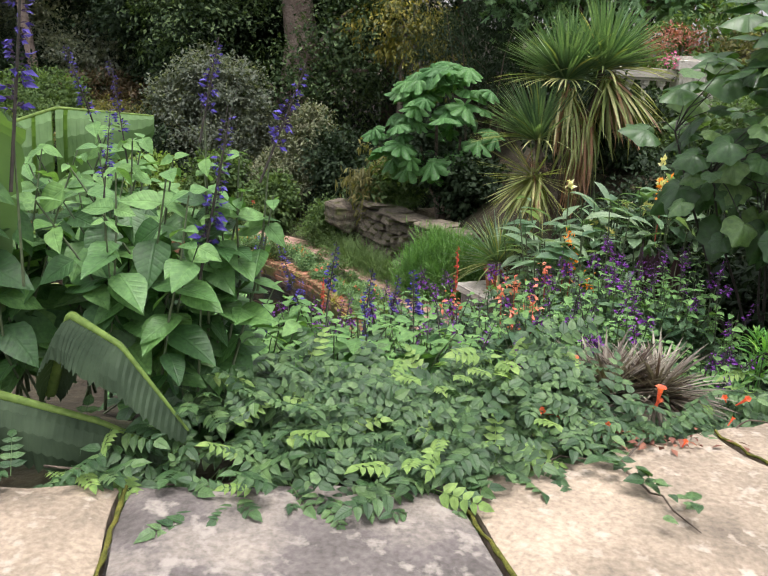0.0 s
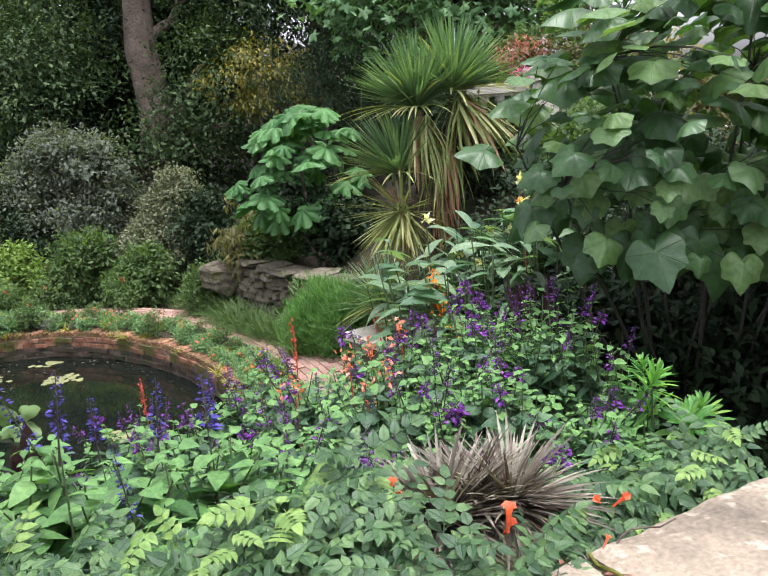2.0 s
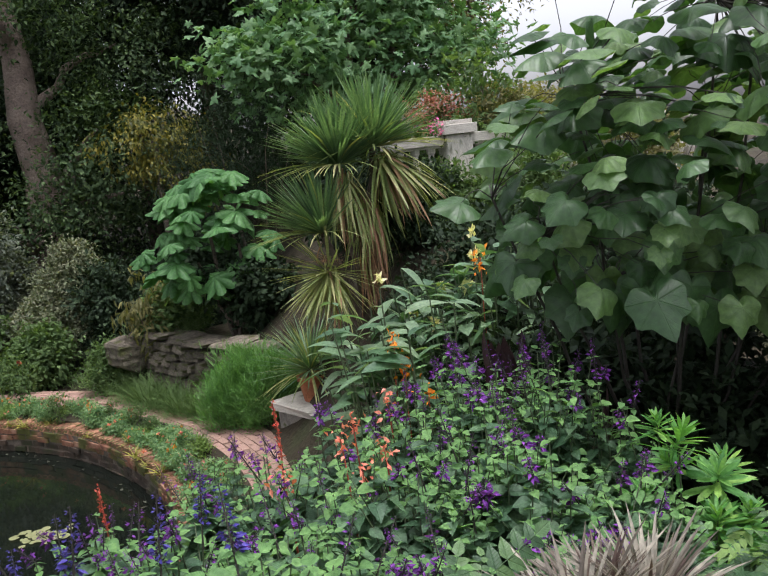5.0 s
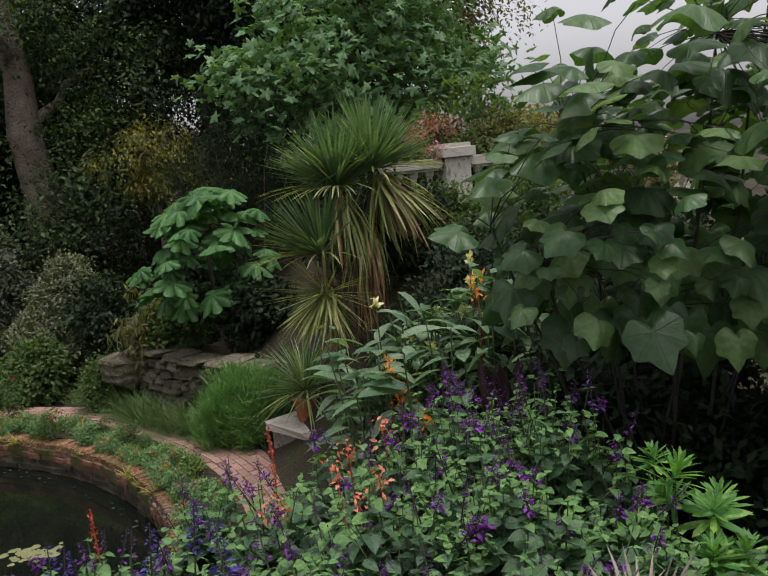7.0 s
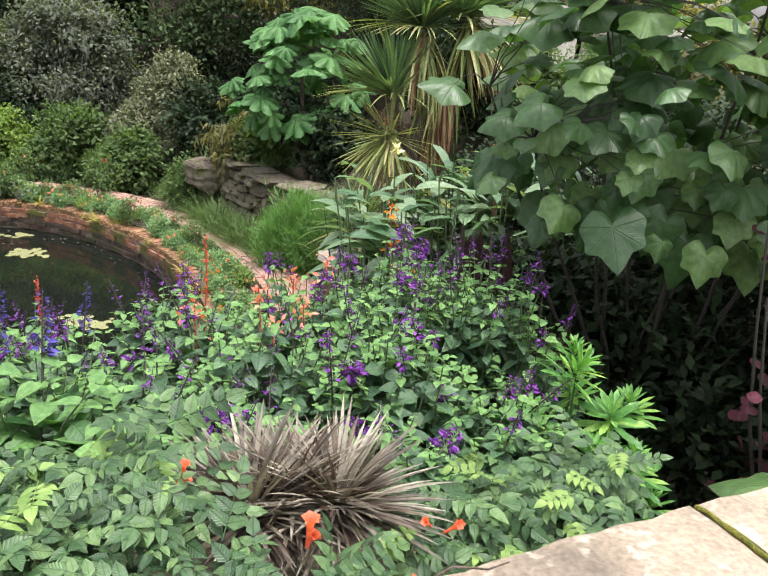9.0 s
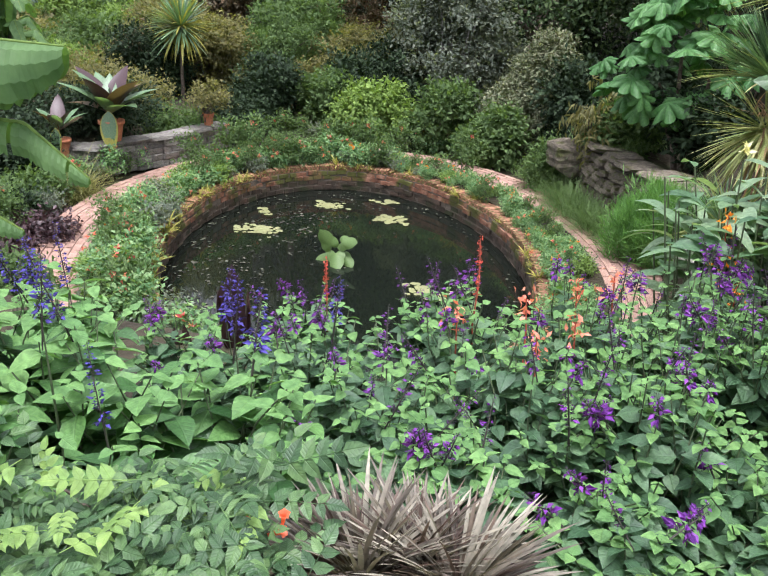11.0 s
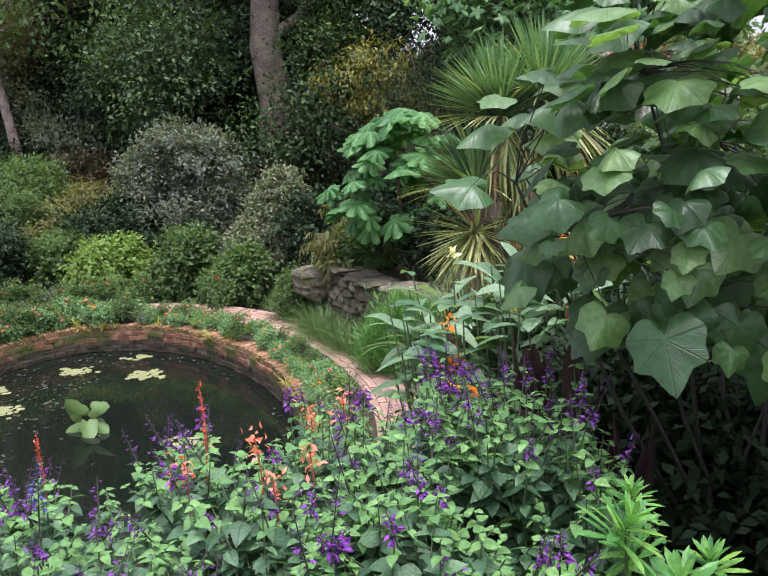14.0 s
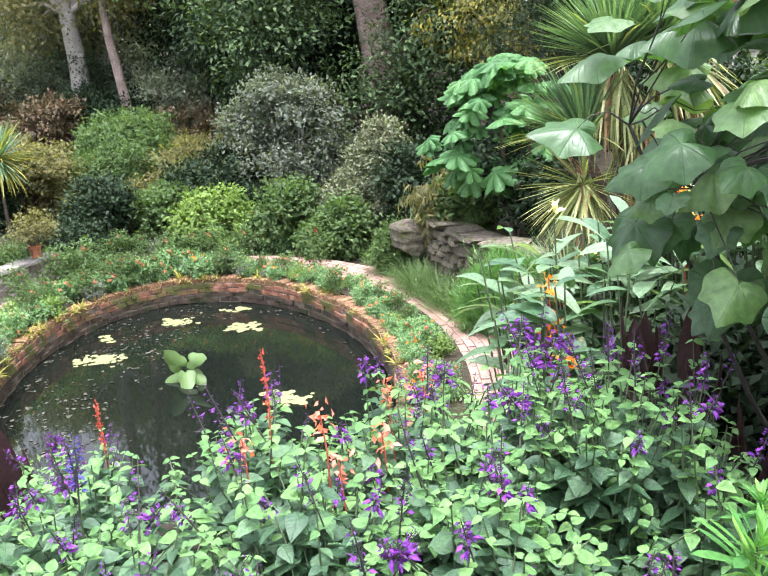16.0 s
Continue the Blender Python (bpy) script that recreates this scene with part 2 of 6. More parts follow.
SCARLET = leaf_mat("scarlet petal", [(0.5, 0.05, 0.035), (0.65, 0.13, 0.09)], 0.5, 0.2)
PINK = leaf_mat("pink petal", [(0.62, 0.06, 0.12), (0.8, 0.22, 0.24), (0.85, 0.45, 0.14)], 0.5, 0.3)
MAGENTA = leaf_mat("magenta petal", [(0.7, 0.1, 0.4), (0.8, 0.25, 0.5)], 0.5, 0.3)
CREAM = leaf_mat("cream petal", [(0.75, 0.68, 0.42), (0.85, 0.8, 0.6)], 0.5, 0.3)
LILY = leaf_mat("lily pad", [(0.1, 0.14, 0.04), (0.22, 0.27, 0.09), (0.3, 0.33, 0.14)], 0.35, 0.1)
DEBRIS = leaf_mat("floating leaf", [(0.025, 0.025, 0.02), (0.055, 0.055, 0.042), (0.11, 0.11, 0.085)], 0.9, 0.0, 0.1)
STEM = plain_mat("green stem", (0.075, 0.12, 0.045), 0.6)
STEM_DARK = plain_mat("dark stem", (0.045, 0.04, 0.035), 0.7)
WOOD = rough_mat("bark", [(0.3, (0.07, 0.055, 0.042)), (0.7, (0.16, 0.13, 0.1))], 5, 40, 0.9, 0.9, 0.15, 0.03)
WOOD_PALE = rough_mat("pale bark", [(0.3, (0.24, 0.22, 0.19)), (0.7, (0.46, 0.44, 0.4))], 3, 30, 0.9, 0.9, 0.1, 0.04)
WOOD_RED = rough_mat("reddish bark", [(0.3, (0.14, 0.105, 0.085)), (0.7, (0.3, 0.24, 0.2))], 2, 22, 0.9, 0.9, 0.1, 0.05)
SOIL = rough_mat("leafy soil", [(0.3, (0.025, 0.02, 0.013)), (0.55, (0.05, 0.042, 0.025)), (0.75, (0.04, 0.06, 0.02))], 1.2, 14, 0.9, 0.95, 0.0, 0.05)
SLAB = rough_mat("weathered sandstone", [(0.3, (0.15, 0.125, 0.095)), (0.5, (0.28, 0.23, 0.17)), (0.7, (0.38, 0.31, 0.23))], 3.2, 80, 0.9, 0.85, 0.12, 0.006, ((0.38, 0.335, 0.27), 0.36, 20))
SLAB_DARK = rough_mat("lichened sandstone", [(0.3, (0.06, 0.055, 0.05)), (0.5, (0.14, 0.125, 0.115)), (0.7, (0.27, 0.24, 0.2))], 4, 80, 0.9, 0.88, 0.08, 0.006, ((0.28, 0.255, 0.22), 0.38, 20))
MOSS = rough_mat("moss", [(0.3, (0.06, 0.075, 0.012)), (0.7, (0.17, 0.16, 0.03))], 25, 160, 1.0, 1.0, 0.0, 0.01)
STONE = rough_mat("grey stone", [(0.3, (0.1, 0.095, 0.085)), (0.7, (0.25, 0.235, 0.21))], 5, 45, 0.8, 0.9, 0.35, 0.014, ((0.09, 0.1, 0.045), 0.36, 5))
ROCK = rough_mat("weathered bank rock", [(0.3, (0.06, 0.052, 0.042)), (0.5, (0.14, 0.12, 0.09)), (0.7, (0.24, 0.205, 0.165))], 6, 35, 1.0, 0.92, 0.4, 0.02, ((0.075, 0.08, 0.03), 0.44, 3))
PALE_STONE = rough_mat("pale dressed stone", [(0.3, (0.4, 0.37, 0.32)), (0.7, (0.6, 0.57, 0.5))], 4, 40, 0.4, 0.85, 0.08, 0.008, ((0.2, 0.2, 0.15), 0.36, 4))
BRICK = rough_mat("old red brick", [(0.3, (0.13, 0.06, 0.04)), (0.5, (0.27, 0.125, 0.075)), (0.75, (0.42, 0.25, 0.17))], 7, 60, 0.8, 0.9, 0.35, 0.008, ((0.075, 0.08, 0.022), 0.5, 2.6))
BRICK_LOWER = rough_mat("dark lower brick", [(0.3, (0.025, 0.022, 0.016)), (0.6, (0.06, 0.042, 0.03)), (0.8, (0.11, 0.065, 0.045))], 5, 60, 0.7, 0.7, 0.2, 0.006, ((0.03, 0.035, 0.015), 0.4, 3))
BRICK_PATH = rough_mat("worn path brick", [(0.3, (0.25, 0.15, 0.115)), (0.7, (0.4, 0.265, 0.21))], 8, 60, 0.6, 0.9, 0.22, 0.005)
MORTAR = rough_mat("dark joint", [(0.3, (0.08, 0.07, 0.055)), (0.7, (0.16, 0.13, 0.1))], 8, 60, 0.6, 0.95, 0.0, 0.004)
CLAY = rough_mat("terracotta", [(0.3, (0.36, 0.13, 0.065)), (0.7, (0.5, 0.2, 0.105))], 6, 50, 0.35, 0.8, 0.12, 0.003)
WATER, _n, _l, _b = shader("dark pond water", 0.03, 0.5)
_b.inputs["Base Color"].default_value = (0.006, 0.008, 0.006, 1)
_b.inputs["IOR"].default_value = 1.33
_w = noise_node(_n, _l, 2.2, 2)
_bp = _n.new("ShaderNodeBump")
_bp.inputs["Strength"].default_value, _bp.inputs["Distance"].default_value = 0.035, 0.02
_l.new(_w.outputs[0], _bp.inputs["Height"])
_l.new(_bp.outputs[0], _b.inputs["Normal"])


# ---- mesh tools ----
rng = np.random.default_rng(7)
GRAIN = {}  # where each vertex of a laid leaf lies along and across that leaf


def solid(name, verts, faces, mat, parent=None, label="", smooth=False):
    me = bpy.data.meshes.new(name)
    if isinstance(faces, np.ndarray):
        k = faces.shape[1]
        me.vertices.add(len(verts))
        me.vertices.foreach_set("co", np.asarray(verts, np.float32).ravel())
        me.loops.add(faces.size)
        me.loops.foreach_set("vertex_index", faces.ravel().astype(np.int32))
        me.polygons.add(len(faces))
        me.polygons.foreach_set("loop_start", np.arange(0, faces.size, k, dtype=np.int32))
        me.polygons.foreach_set("loop_total", np.full(len(faces), k, np.int32))
        me.update(calc_edges=True)
    else:
        me.from_pydata([tuple(v) for v in verts], [], faces)
    me.materials.append(mat)
    if id(verts) in GRAIN:
        grain = GRAIN.pop(id(verts))[1]
        me.attributes.new("leaf_grain", "FLOAT_VECTOR", "POINT").data.foreach_set("vector", grain.astype(np.float32).ravel())
    if smooth:
        me.polygons.foreach_set("use_smooth", np.ones(len(me.polygons), bool))
    ob = new(name, me)
    if parent:
        ob.parent = parent
    if label:
        ob["label"] = label
    return ob


def thing(name, place, label, category, group="", kind=""):
    e = new(name)
    e.empty_display_size = 0.1
    e.location = place
    return tagged(e, label, category, group, kind)


def unit(v):
    v = np.asarray(v, float)
    return v / np.maximum(np.linalg.norm(v, axis=-1, keepdims=True), 1e-9)


def blade(length, width, n, shape, fold=0.15, bend=0.2):
    """A leaf along +y with a folded midrib; shape gives the half width along it."""
    s = np.linspace(0, 1, n + 1)
    w = np.array([max(0.02, shape(v)) for v in s]) * width / 2
    z = -bend * length * s ** 2
    v = np.stack([np.stack([-w, s * length, z + fold * w], 1), np.stack([0 * w, s * length, z], 1), np.stack([w, s * length, z + fold * w], 1)], 1).reshape(-1, 3)
    f = []
    for i in range(n):
        a = 3 * i
        f += [(a, a + 1, a + 4, a + 3), (a + 1, a + 2, a + 5, a + 4)]
    return v, np.array(f)


def ovate(s):
    return math.sin(math.pi * min(1, s) ** 0.62) ** 0.9


def lance(s):
    return math.sin(math.pi * s ** 0.8) ** 0.8


def strap(s):
    return min(1.0, 0.55 + s) * (1 - s) ** 0.5


def fan_leaf(radius, outline, n=26, rings=3, cup=0.12, wave=0.05):
    """A broad leaf in the xy plane, its stalk at the origin, its tip along +y."""
    th = np.linspace(-math.pi, math.pi, n, endpoint=False)
    r = np.array([outline(a) for a in th]) * radius
    v = [(0, 0, 0)]
    for k in range(1, rings + 1):
        q = k / rings
        for a, b in zip(th, r):
            v.append((math.sin(a) * b * q, math.cos(a) * b * q, -cup * radius * q * q + wave * radius * q * q * math.sin(3 * a + 1)))
    f = []
    for i in range(n):
        j = (i + 1) % n
        f.append((0, 1 + i, 1 + j, 1 + j))
        for k in range(rings - 1):
            a = 1 + k * n
            f.append((a + i, a + n + i, a + n + j, a + j))
    return np.array(v, float), [tuple(dict.fromkeys(q)) for q in f]


def heart(a):
    notch = 1 - 0.62 * math.exp(-((abs(a) - math.pi) / 0.4) ** 2)
    b = abs(a)
    return (0.72 + 0.44 * max(0, 1 - b / 0.6) ** 1.6 + 0.16 * max(0, 1 - abs(b - 0.95) / 0.4) ** 1.5 + 0.09 * max(0, 1 - abs(b - 1.75) / 0.4)) * notch


def palmate(a):
    notch = 1 - 0.5 * math.exp(-((abs(a) - math.pi) / 0.3) ** 2)
    return (0.36 + 0.58 * abs(math.cos(3.5 * a)) ** 0.7 + 0.08 * math.cos(a)) * notch


def maple(a):
    notch = 1 - 0.5 * math.exp(-((abs(a) - math.pi) / 0.4) ** 2)
    return (0.66 + 0.26 * math.cos(5 * a) + 0.08 * math.cos(a)) * notch


def lay(base, places, ways, ups, sizes):
    """Copies of a base mesh (verts, faces), each along its way, with its upper side to ups, at its size: one array."""
    v, f = base
    y = unit(ways)
    x = unit(np.cross(y, unit(ups)))
    z = np.cross(x, y)
    sizes = np.broadcast_to(np.asarray(sizes, float), (len(places),))
    p = (v[None, :, 0:1] * x[:, None] + v[None, :, 1:2] * y[:, None] + v[None, :, 2:3] * z[:, None]) * sizes[:, None, None] + np.asarray(places)[:, None]
    k = len(v)
    if isinstance(f, np.ndarray):
        ff = (f[None] + (np.arange(len(places)) * k)[:, None, None]).reshape(-1, f.shape[1])
    else:
        ff = [tuple(i + n * k for i in q) for n in range(len(places)) for q in f]
    out = p.reshape(-1, 3)
    GRAIN[id(out)] = (out, np.tile(GRAIN[id(v)][1] if id(v) in GRAIN else v, (len(places), 1)))
    return out, ff


def joined(pairs):
    vs, fs, k = [], [], 0
    for v, f in pairs:
        vs.append(v)
        fs.append(f + k)
        k += len(v)
    out = np.concatenate(vs)
    GRAIN[id(out)] = (out, np.concatenate([GRAIN.pop(id(v))[1] if id(v) in GRAIN else v * 0 for v in vs]))
    return out, np.concatenate(fs)


def tube(points, radii, sides=6):
    """A tapered stem or branch through points."""
    pts = np.asarray(points, float)
    radii = np.broadcast_to(np.asarray(radii, float), (len(pts),))
    d = unit(np.gradient(pts, axis=0))
    ref = np.where(np.abs(d[:, 2:3]) > 0.9, np.array([[1.0, 0, 0]]), np.array([[0, 0, 1.0]]))
    a = unit(np.cross(d, ref))
    b = np.cross(d, a)
    th = np.linspace(0, 2 * math.pi, sides, endpoint=False)
    v = (pts[:, None] + radii[:, None, None] * (np.cos(th)[None, :, None] * a[:, None] + np.sin(th)[None, :, None] * b[:, None])).reshape(-1, 3)
    f = []
    for i in range(len(pts) - 1):
        for k in range(sides):
            q = (k + 1) % sides
            f.append((i * sides + k, i * sides + q, (i + 1) * sides + q, (i + 1) * sides + k))
    return v, np.array(f)


def turned(profile, sides=24):
    """A turned shape from (radius, height) pairs."""
    v, f = [], []
    for r, z in profile:
        for k in range(sides):
            a = 2 * math.pi * k / sides
            v.append((r * math.cos(a), r * math.sin(a), z))
    for i in range(len(profile) - 1):
        for k in range(sides):
            q = (k + 1) % sides
            f.append((i * sides + k, i * sides + q, (i + 1) * sides + q, (i + 1) * sides + k))
    return np.array(v), np.array(f)


def chipped_block(seed, bevel=0.08, rough=0.03):
    """A unit block with worn edges, as mesh data."""
    bm = bmesh.new()
    bmesh.ops.create_cube(bm, size=1)
    bmesh.ops.bevel(bm, geom=bm.edges[:], offset=bevel, segments=1, affect="EDGES")
    r = random.Random(seed)
    for v in bm.verts:
        v.co += Vector((r.uniform(-rough, rough), r.uniform(-rough, rough), r.uniform(-rough, rough)))
    me = bpy.data.meshes.new("block")
    bm.to_mesh(me)
    bm.free()
    return me


def block_data(mat, count=4, bevel=0.08, rough=0.03):
    made = []
    for i in range(count):
        me = chipped_block(i, bevel, rough)
        me.materials.append(mat)
        made.append(me)
    return made


def piece(name, data, parent, m):
    ob = new(name, data)
    ob.parent = parent
    ob.matrix_local = m
    return ob


def rand_dirs(k, up=0.0):
    d = unit(rng.normal(size=(k, 3)))
    d[:, 2] += up
    return unit(d)


# ---- ground ----
PC, PU, PV, PA, PB = np.array((-2.82, 10.93)), np.array((-0.417, 0.909)), np.array((0.909, 0.417)), 4.05, 2.4
RIM_Z, WATER_Z = -2.1, -2.5


def ring_point(a, out, z):
    """A point round the pond at the angle a, so far outside its inner edge."""
    q = PC + PU * math.cos(a) * (PA + out) + PV * math.sin(a) * (PB + out)
    return np.array((q[0], q[1], z))


def ring_out(x, y):
    """How far a place lies outside the pond's inner edge, about."""
    dx, dy = x - PC[0], y - PC[1]
    u, v = dx * PU[0] + dy * PU[1], dx * PV[0] + dy * PV[1]
    k = np.sqrt((u / PA) ** 2 + (v / PB) ** 2)
    return (k - 1) * np.sqrt(u ** 2 + v ** 2) / np.maximum(k, 1e-6)


def ease(a, b, x):
    t = np.clip((x - a) / (b - a), 0, 1)
    return t * t * (3 - 2 * t)


def ground_z(x, y):
    x, y = np.asarray(x, float), np.asarray(y, float)
    z = 0.45 - 0.75 * ease(1.8, 4.2, y) - 1.85 * ease(4.2, 7.4, y)
    z = z + ease(1.0, 3.4, x) * ease(5.2, 8.5, y) * 2.55
    z = z + ease(-1.0, -0.4, x) * ease(0.05, 0.35, (x + 0.12) * 0.857 + (y - 14.6) * 0.518) * ease(11.9, 12.5, y) * (1.0 - 0.2 * ease(-0.4, 1.2, x)) * (1 - ease(1.0, 3.4, x)) * (1 - ease(15, 19, y))
    z = z - 0.75 * ease(1.4, 2.2, x) * ease(2.6, 3.6, y) * (1 - ease(5.0, 6.5, y))
    z = z + ease(16.8, 30, y) * 1.0 + ease(32, 90, y) * 6 * (1 - ease(2, 14, x))
    z = z + ease(-7.9, -8.3, x) * 0.45 + ease(-9, -32, x) * 0.4
    hole = np.where(ring_out(x, y) < 0.36, -1.0, 0.0)
    z = z + hole
    return z


def far_step(lo, hi, fine_lo, fine_hi, step, wide):
    inner = list(np.arange(fine_lo, fine_hi + 1e-6, step))
    left, right, d, w = [], [], fine_lo, wide
    while d > lo:
        d -= w
        w *= 1.35
        left.append(d)
    d, w = fine_hi, wide
    while d < hi:
        d += w
        w *= 1.35
        right.append(d)
    return np.array(left[::-1] + inner + right)


gx, gy = far_step(-900, 900, -10, 6, 0.12, 0.4), far_step(-900, 900, 1.4, 18, 0.12, 0.4)
GX, GY = np.meshgrid(gx, gy)
GZ = ground_z(GX, GY)
GZ = GZ + 0.03 * np.sin(GX * 3.1 + 1.3 * np.sin(GY * 2.2)) * np.sin(GY * 2.7) * (ring_out(GX, GY) > 1.9)
GZ = np.where(GY < 1.45, -0.06, GZ)
nx, ny = len(gx), len(gy)
gi = np.arange(nx * ny).reshape(ny, nx)
gf = np.stack([gi[:-1, :-1], gi[:-1, 1:], gi[1:, 1:], gi[1:, :-1]], -1).reshape(-1, 4)
tagged(solid("ground", np.stack([GX, GY, GZ], -1).reshape(-1, 3), gf, SOIL, smooth=True), "dark leaf-strewn garden soil sloping to a pond", "ground", kind="structure")

# ---- terrace: floor and low parapet wall with sandstone coping ----
COPE_Z = 0.62
EDGE = [(-4.5, 0.75), (-2.0, 1.35), (-1.2, 1.5), (-0.49, 1.58), (0.21, 1.66), (0.95, 2.02), (1.6, 2.27), (2.4, 2.52), (3.3, 2.7), (6.0, 3.1)]
v, f = [], []
for x, y in EDGE:
    v += [(x + 0.12, y - 0.5, -0.05), (x + 0.0, y - 0.05, -0.05), (x, y - 0.05, COPE_Z - 0.07), (x + 0.12, y - 0.46, COPE_Z - 0.07)]
for i in range(len(EDGE) - 1):
    a = 4 * i
    for k in range(4):
        f.append((a + k, a + (k + 1) % 4, a + 4 + (k + 1) % 4, a + 4 + k))
terrace_wall = tagged(solid("wall_terrace", v, f, STONE), "low stone parapet wall along the terrace", "wall", kind="structure")
floor = tagged(solid("floor", [(-8, -8, 0), (8, -8, 0), (8, 2.6, 0), (-8, 0.3, 0)], [(0, 1, 2, 3)], SLAB_DARK), "plain stone terrace floor", "floor", kind="structure")


def joint_side(i):
    """The direction of the joint at a corner of the coping."""
    (x0, y0), (x1, y1) = EDGE[max(0, i - 1)], EDGE[min(len(EDGE) - 1, i + 1)]
    d = unit(np.array((x1 - x0, y1 - y0)))
    return np.array((d[1], -d[0]))


def slab(k, x0, y0, x1, y1, mat):
    """One coping slab between two joints, with worn edges and an uneven top."""
    n, m = 14, 8
    v, f = [], []
    gap = 0.011
    d = unit(np.array((x1 - x0, y1 - y0)))
    p0, p1 = np.array((x0, y0)) + d * gap, np.array((x1, y1)) - d * gap
    s0, s1 = joint_side(k), joint_side(k + 1)
    for top in (1, 0):
        for i in range(n + 1):
            for j in range(m + 1):
                q = p0 + (p1 - p0) * i / n + (s0 + (s1 - s0) * i / n) * 0.53 * j / m
                e = min(i, n - i) == 0 or min(j, m - j) == 0
                wob = 0.006 * math.sin(7 * i + 3 * k + j) if e else 0
                z = COPE_Z - (0.012 if e else 0) + 0.004 * math.sin(2.1 * i + k) * math.cos(1.7 * j) if top else COPE_Z - 0.075
                v.append((q[0] + wob, q[1] + wob, z))
    w = m + 1
    off = (n + 1) * w
    for i in range(n):
        for j in range(m):
            a = i * w + j
            f.append((a, a + w, a + w + 1, a + 1))
            f.append((off + a, off + a + 1, off + a + w + 1, off + a + w))
    rim = [i * w for i in range(n + 1)] + [n * w + j for j in range(1, w)] + [i * w + m for i in range(n - 1, -1, -1)] + [j for j in range(m - 1, 0, -1)]
    for a, b in zip(rim, rim[1:] + rim[:1]):
        f.append((a, b, off + b, off + a))
    ob = solid("coping_slab", v, f, mat, terrace_wall, smooth=False)
    return ob


for i in range(len(EDGE) - 1):
    slab(i, *EDGE[i], *EDGE[i + 1], SLAB_DARK if i in (1, 3) else SLAB)
for i in range(1, len(EDGE) - 1):
    (x0, y0), (x1, y1) = EDGE[i - 1], EDGE[i + 1]
    d = unit(np.array((x1 - x0, y1 - y0)))
    side = np.array((d[1], -d[0]))
    pts = [(*(np.array(EDGE[i]) + side * (0.01 + 0.5 * k / 16) + d * rng.normal(0, 0.003)), COPE_Z - 0.008 + rng.normal(0, 0.002)) for k in range(17)]
    vv, ff = tube(pts, 0.0035 + 0.004 * rng.random(17) ** 2, 7)
    solid("moss_joint", vv, ff, MOSS, terrace_wall, "yellow-green moss in a joint")

# ---- pond ----
N = 140
angles = np.linspace(0, 2 * math.pi, N, endpoint=False)
wv = [ring_point(a, 0.05, WATER_Z) for a in angles]
water = tagged(solid("water", wv, [tuple(range(N))], WATER), "still dark pond water reflecting trees", "water", kind="structure")


def band(name, o0, z0, o1, z1, mat, label, category, drop=0.0, parent=None):
    v = [ring_point(a, o0, z0) for a in angles] + [ring_point(a, o1, z1) for a in angles]
    f = [(i, (i + 1) % N, N + (i + 1) % N, N + i) for i in range(N)]
    if drop:
        v += [ring_point(a, o0, z0 - drop) for a in angles]
        f += [(i, 2 * N + i, 2 * N + (i + 1) % N, (i + 1) % N) for i in range(N)]
    ob = solid(name, v, f, mat, parent)
    return tagged(ob, label, category, kind="structure") if not parent else ob


pond_wall = band("wall_pond", 0.015, RIM_Z - 0.05, 0.27, RIM_Z - 0.05, MORTAR, "round brick pond wall with moss and ferns", "pond wall", 0.6)
path = band("path", 0.84, RIM_Z + 0.012, 1.6, RIM_Z + 0.012, MORTAR, "curved worn red brick garden path", "path")
rose_bed = band("rose_bed_soil", 0.27, RIM_Z + 0.03, 0.84, RIM_Z + 0.03, SOIL, "dark soil ring between pond and path", "flower bed")

# ---- balustrade on the upper terrace ----
balustrade = thing("balustrade", (3.96, 10.9, 0.48), "weathered pale stone balustrade with a square pier", "balustrade", kind="structure")
block = block_data(PALE_STONE, 3, 0.04, 0.008)


def bal_piece(name, x, y, z, sx, sy, sz, turn=0.0, data=None):
    return piece(name, (data or block[0]), balustrade, Matrix.Translation((x - 3.69, y - 10.2, z - 0.5)) @ Matrix.Rotation(turn, 4, "Z") @ Matrix.Diagonal((sx, sy, sz, 1)))


bal_data = bpy.data.meshes.new("baluster")
bv, bf = turned([(0.06, 0), (0.06, 0.06), (0.035, 0.08), (0.075, 0.2), (0.07, 0.28), (0.035, 0.46), (0.04, 0.52), (0.06, 0.54), (0.06, 0.6)], 10)
bal_data.from_pydata([tuple(q) for q in bv], [], [tuple(int(k) for k in q) for q in bf])
bal_data.materials.append(PALE_STONE)
bal_piece("pier", 3.69, 10.2, 0.95, 0.34, 0.34, 1.1)
bal_piece("pier_cap", 3.69, 10.2, 1.57, 0.46, 0.46, 0.12, 0, block[1])
bal_piece("pier_cap_top", 3.69, 10.2, 1.65, 0.36, 0.36, 0.06, 0, block[2])
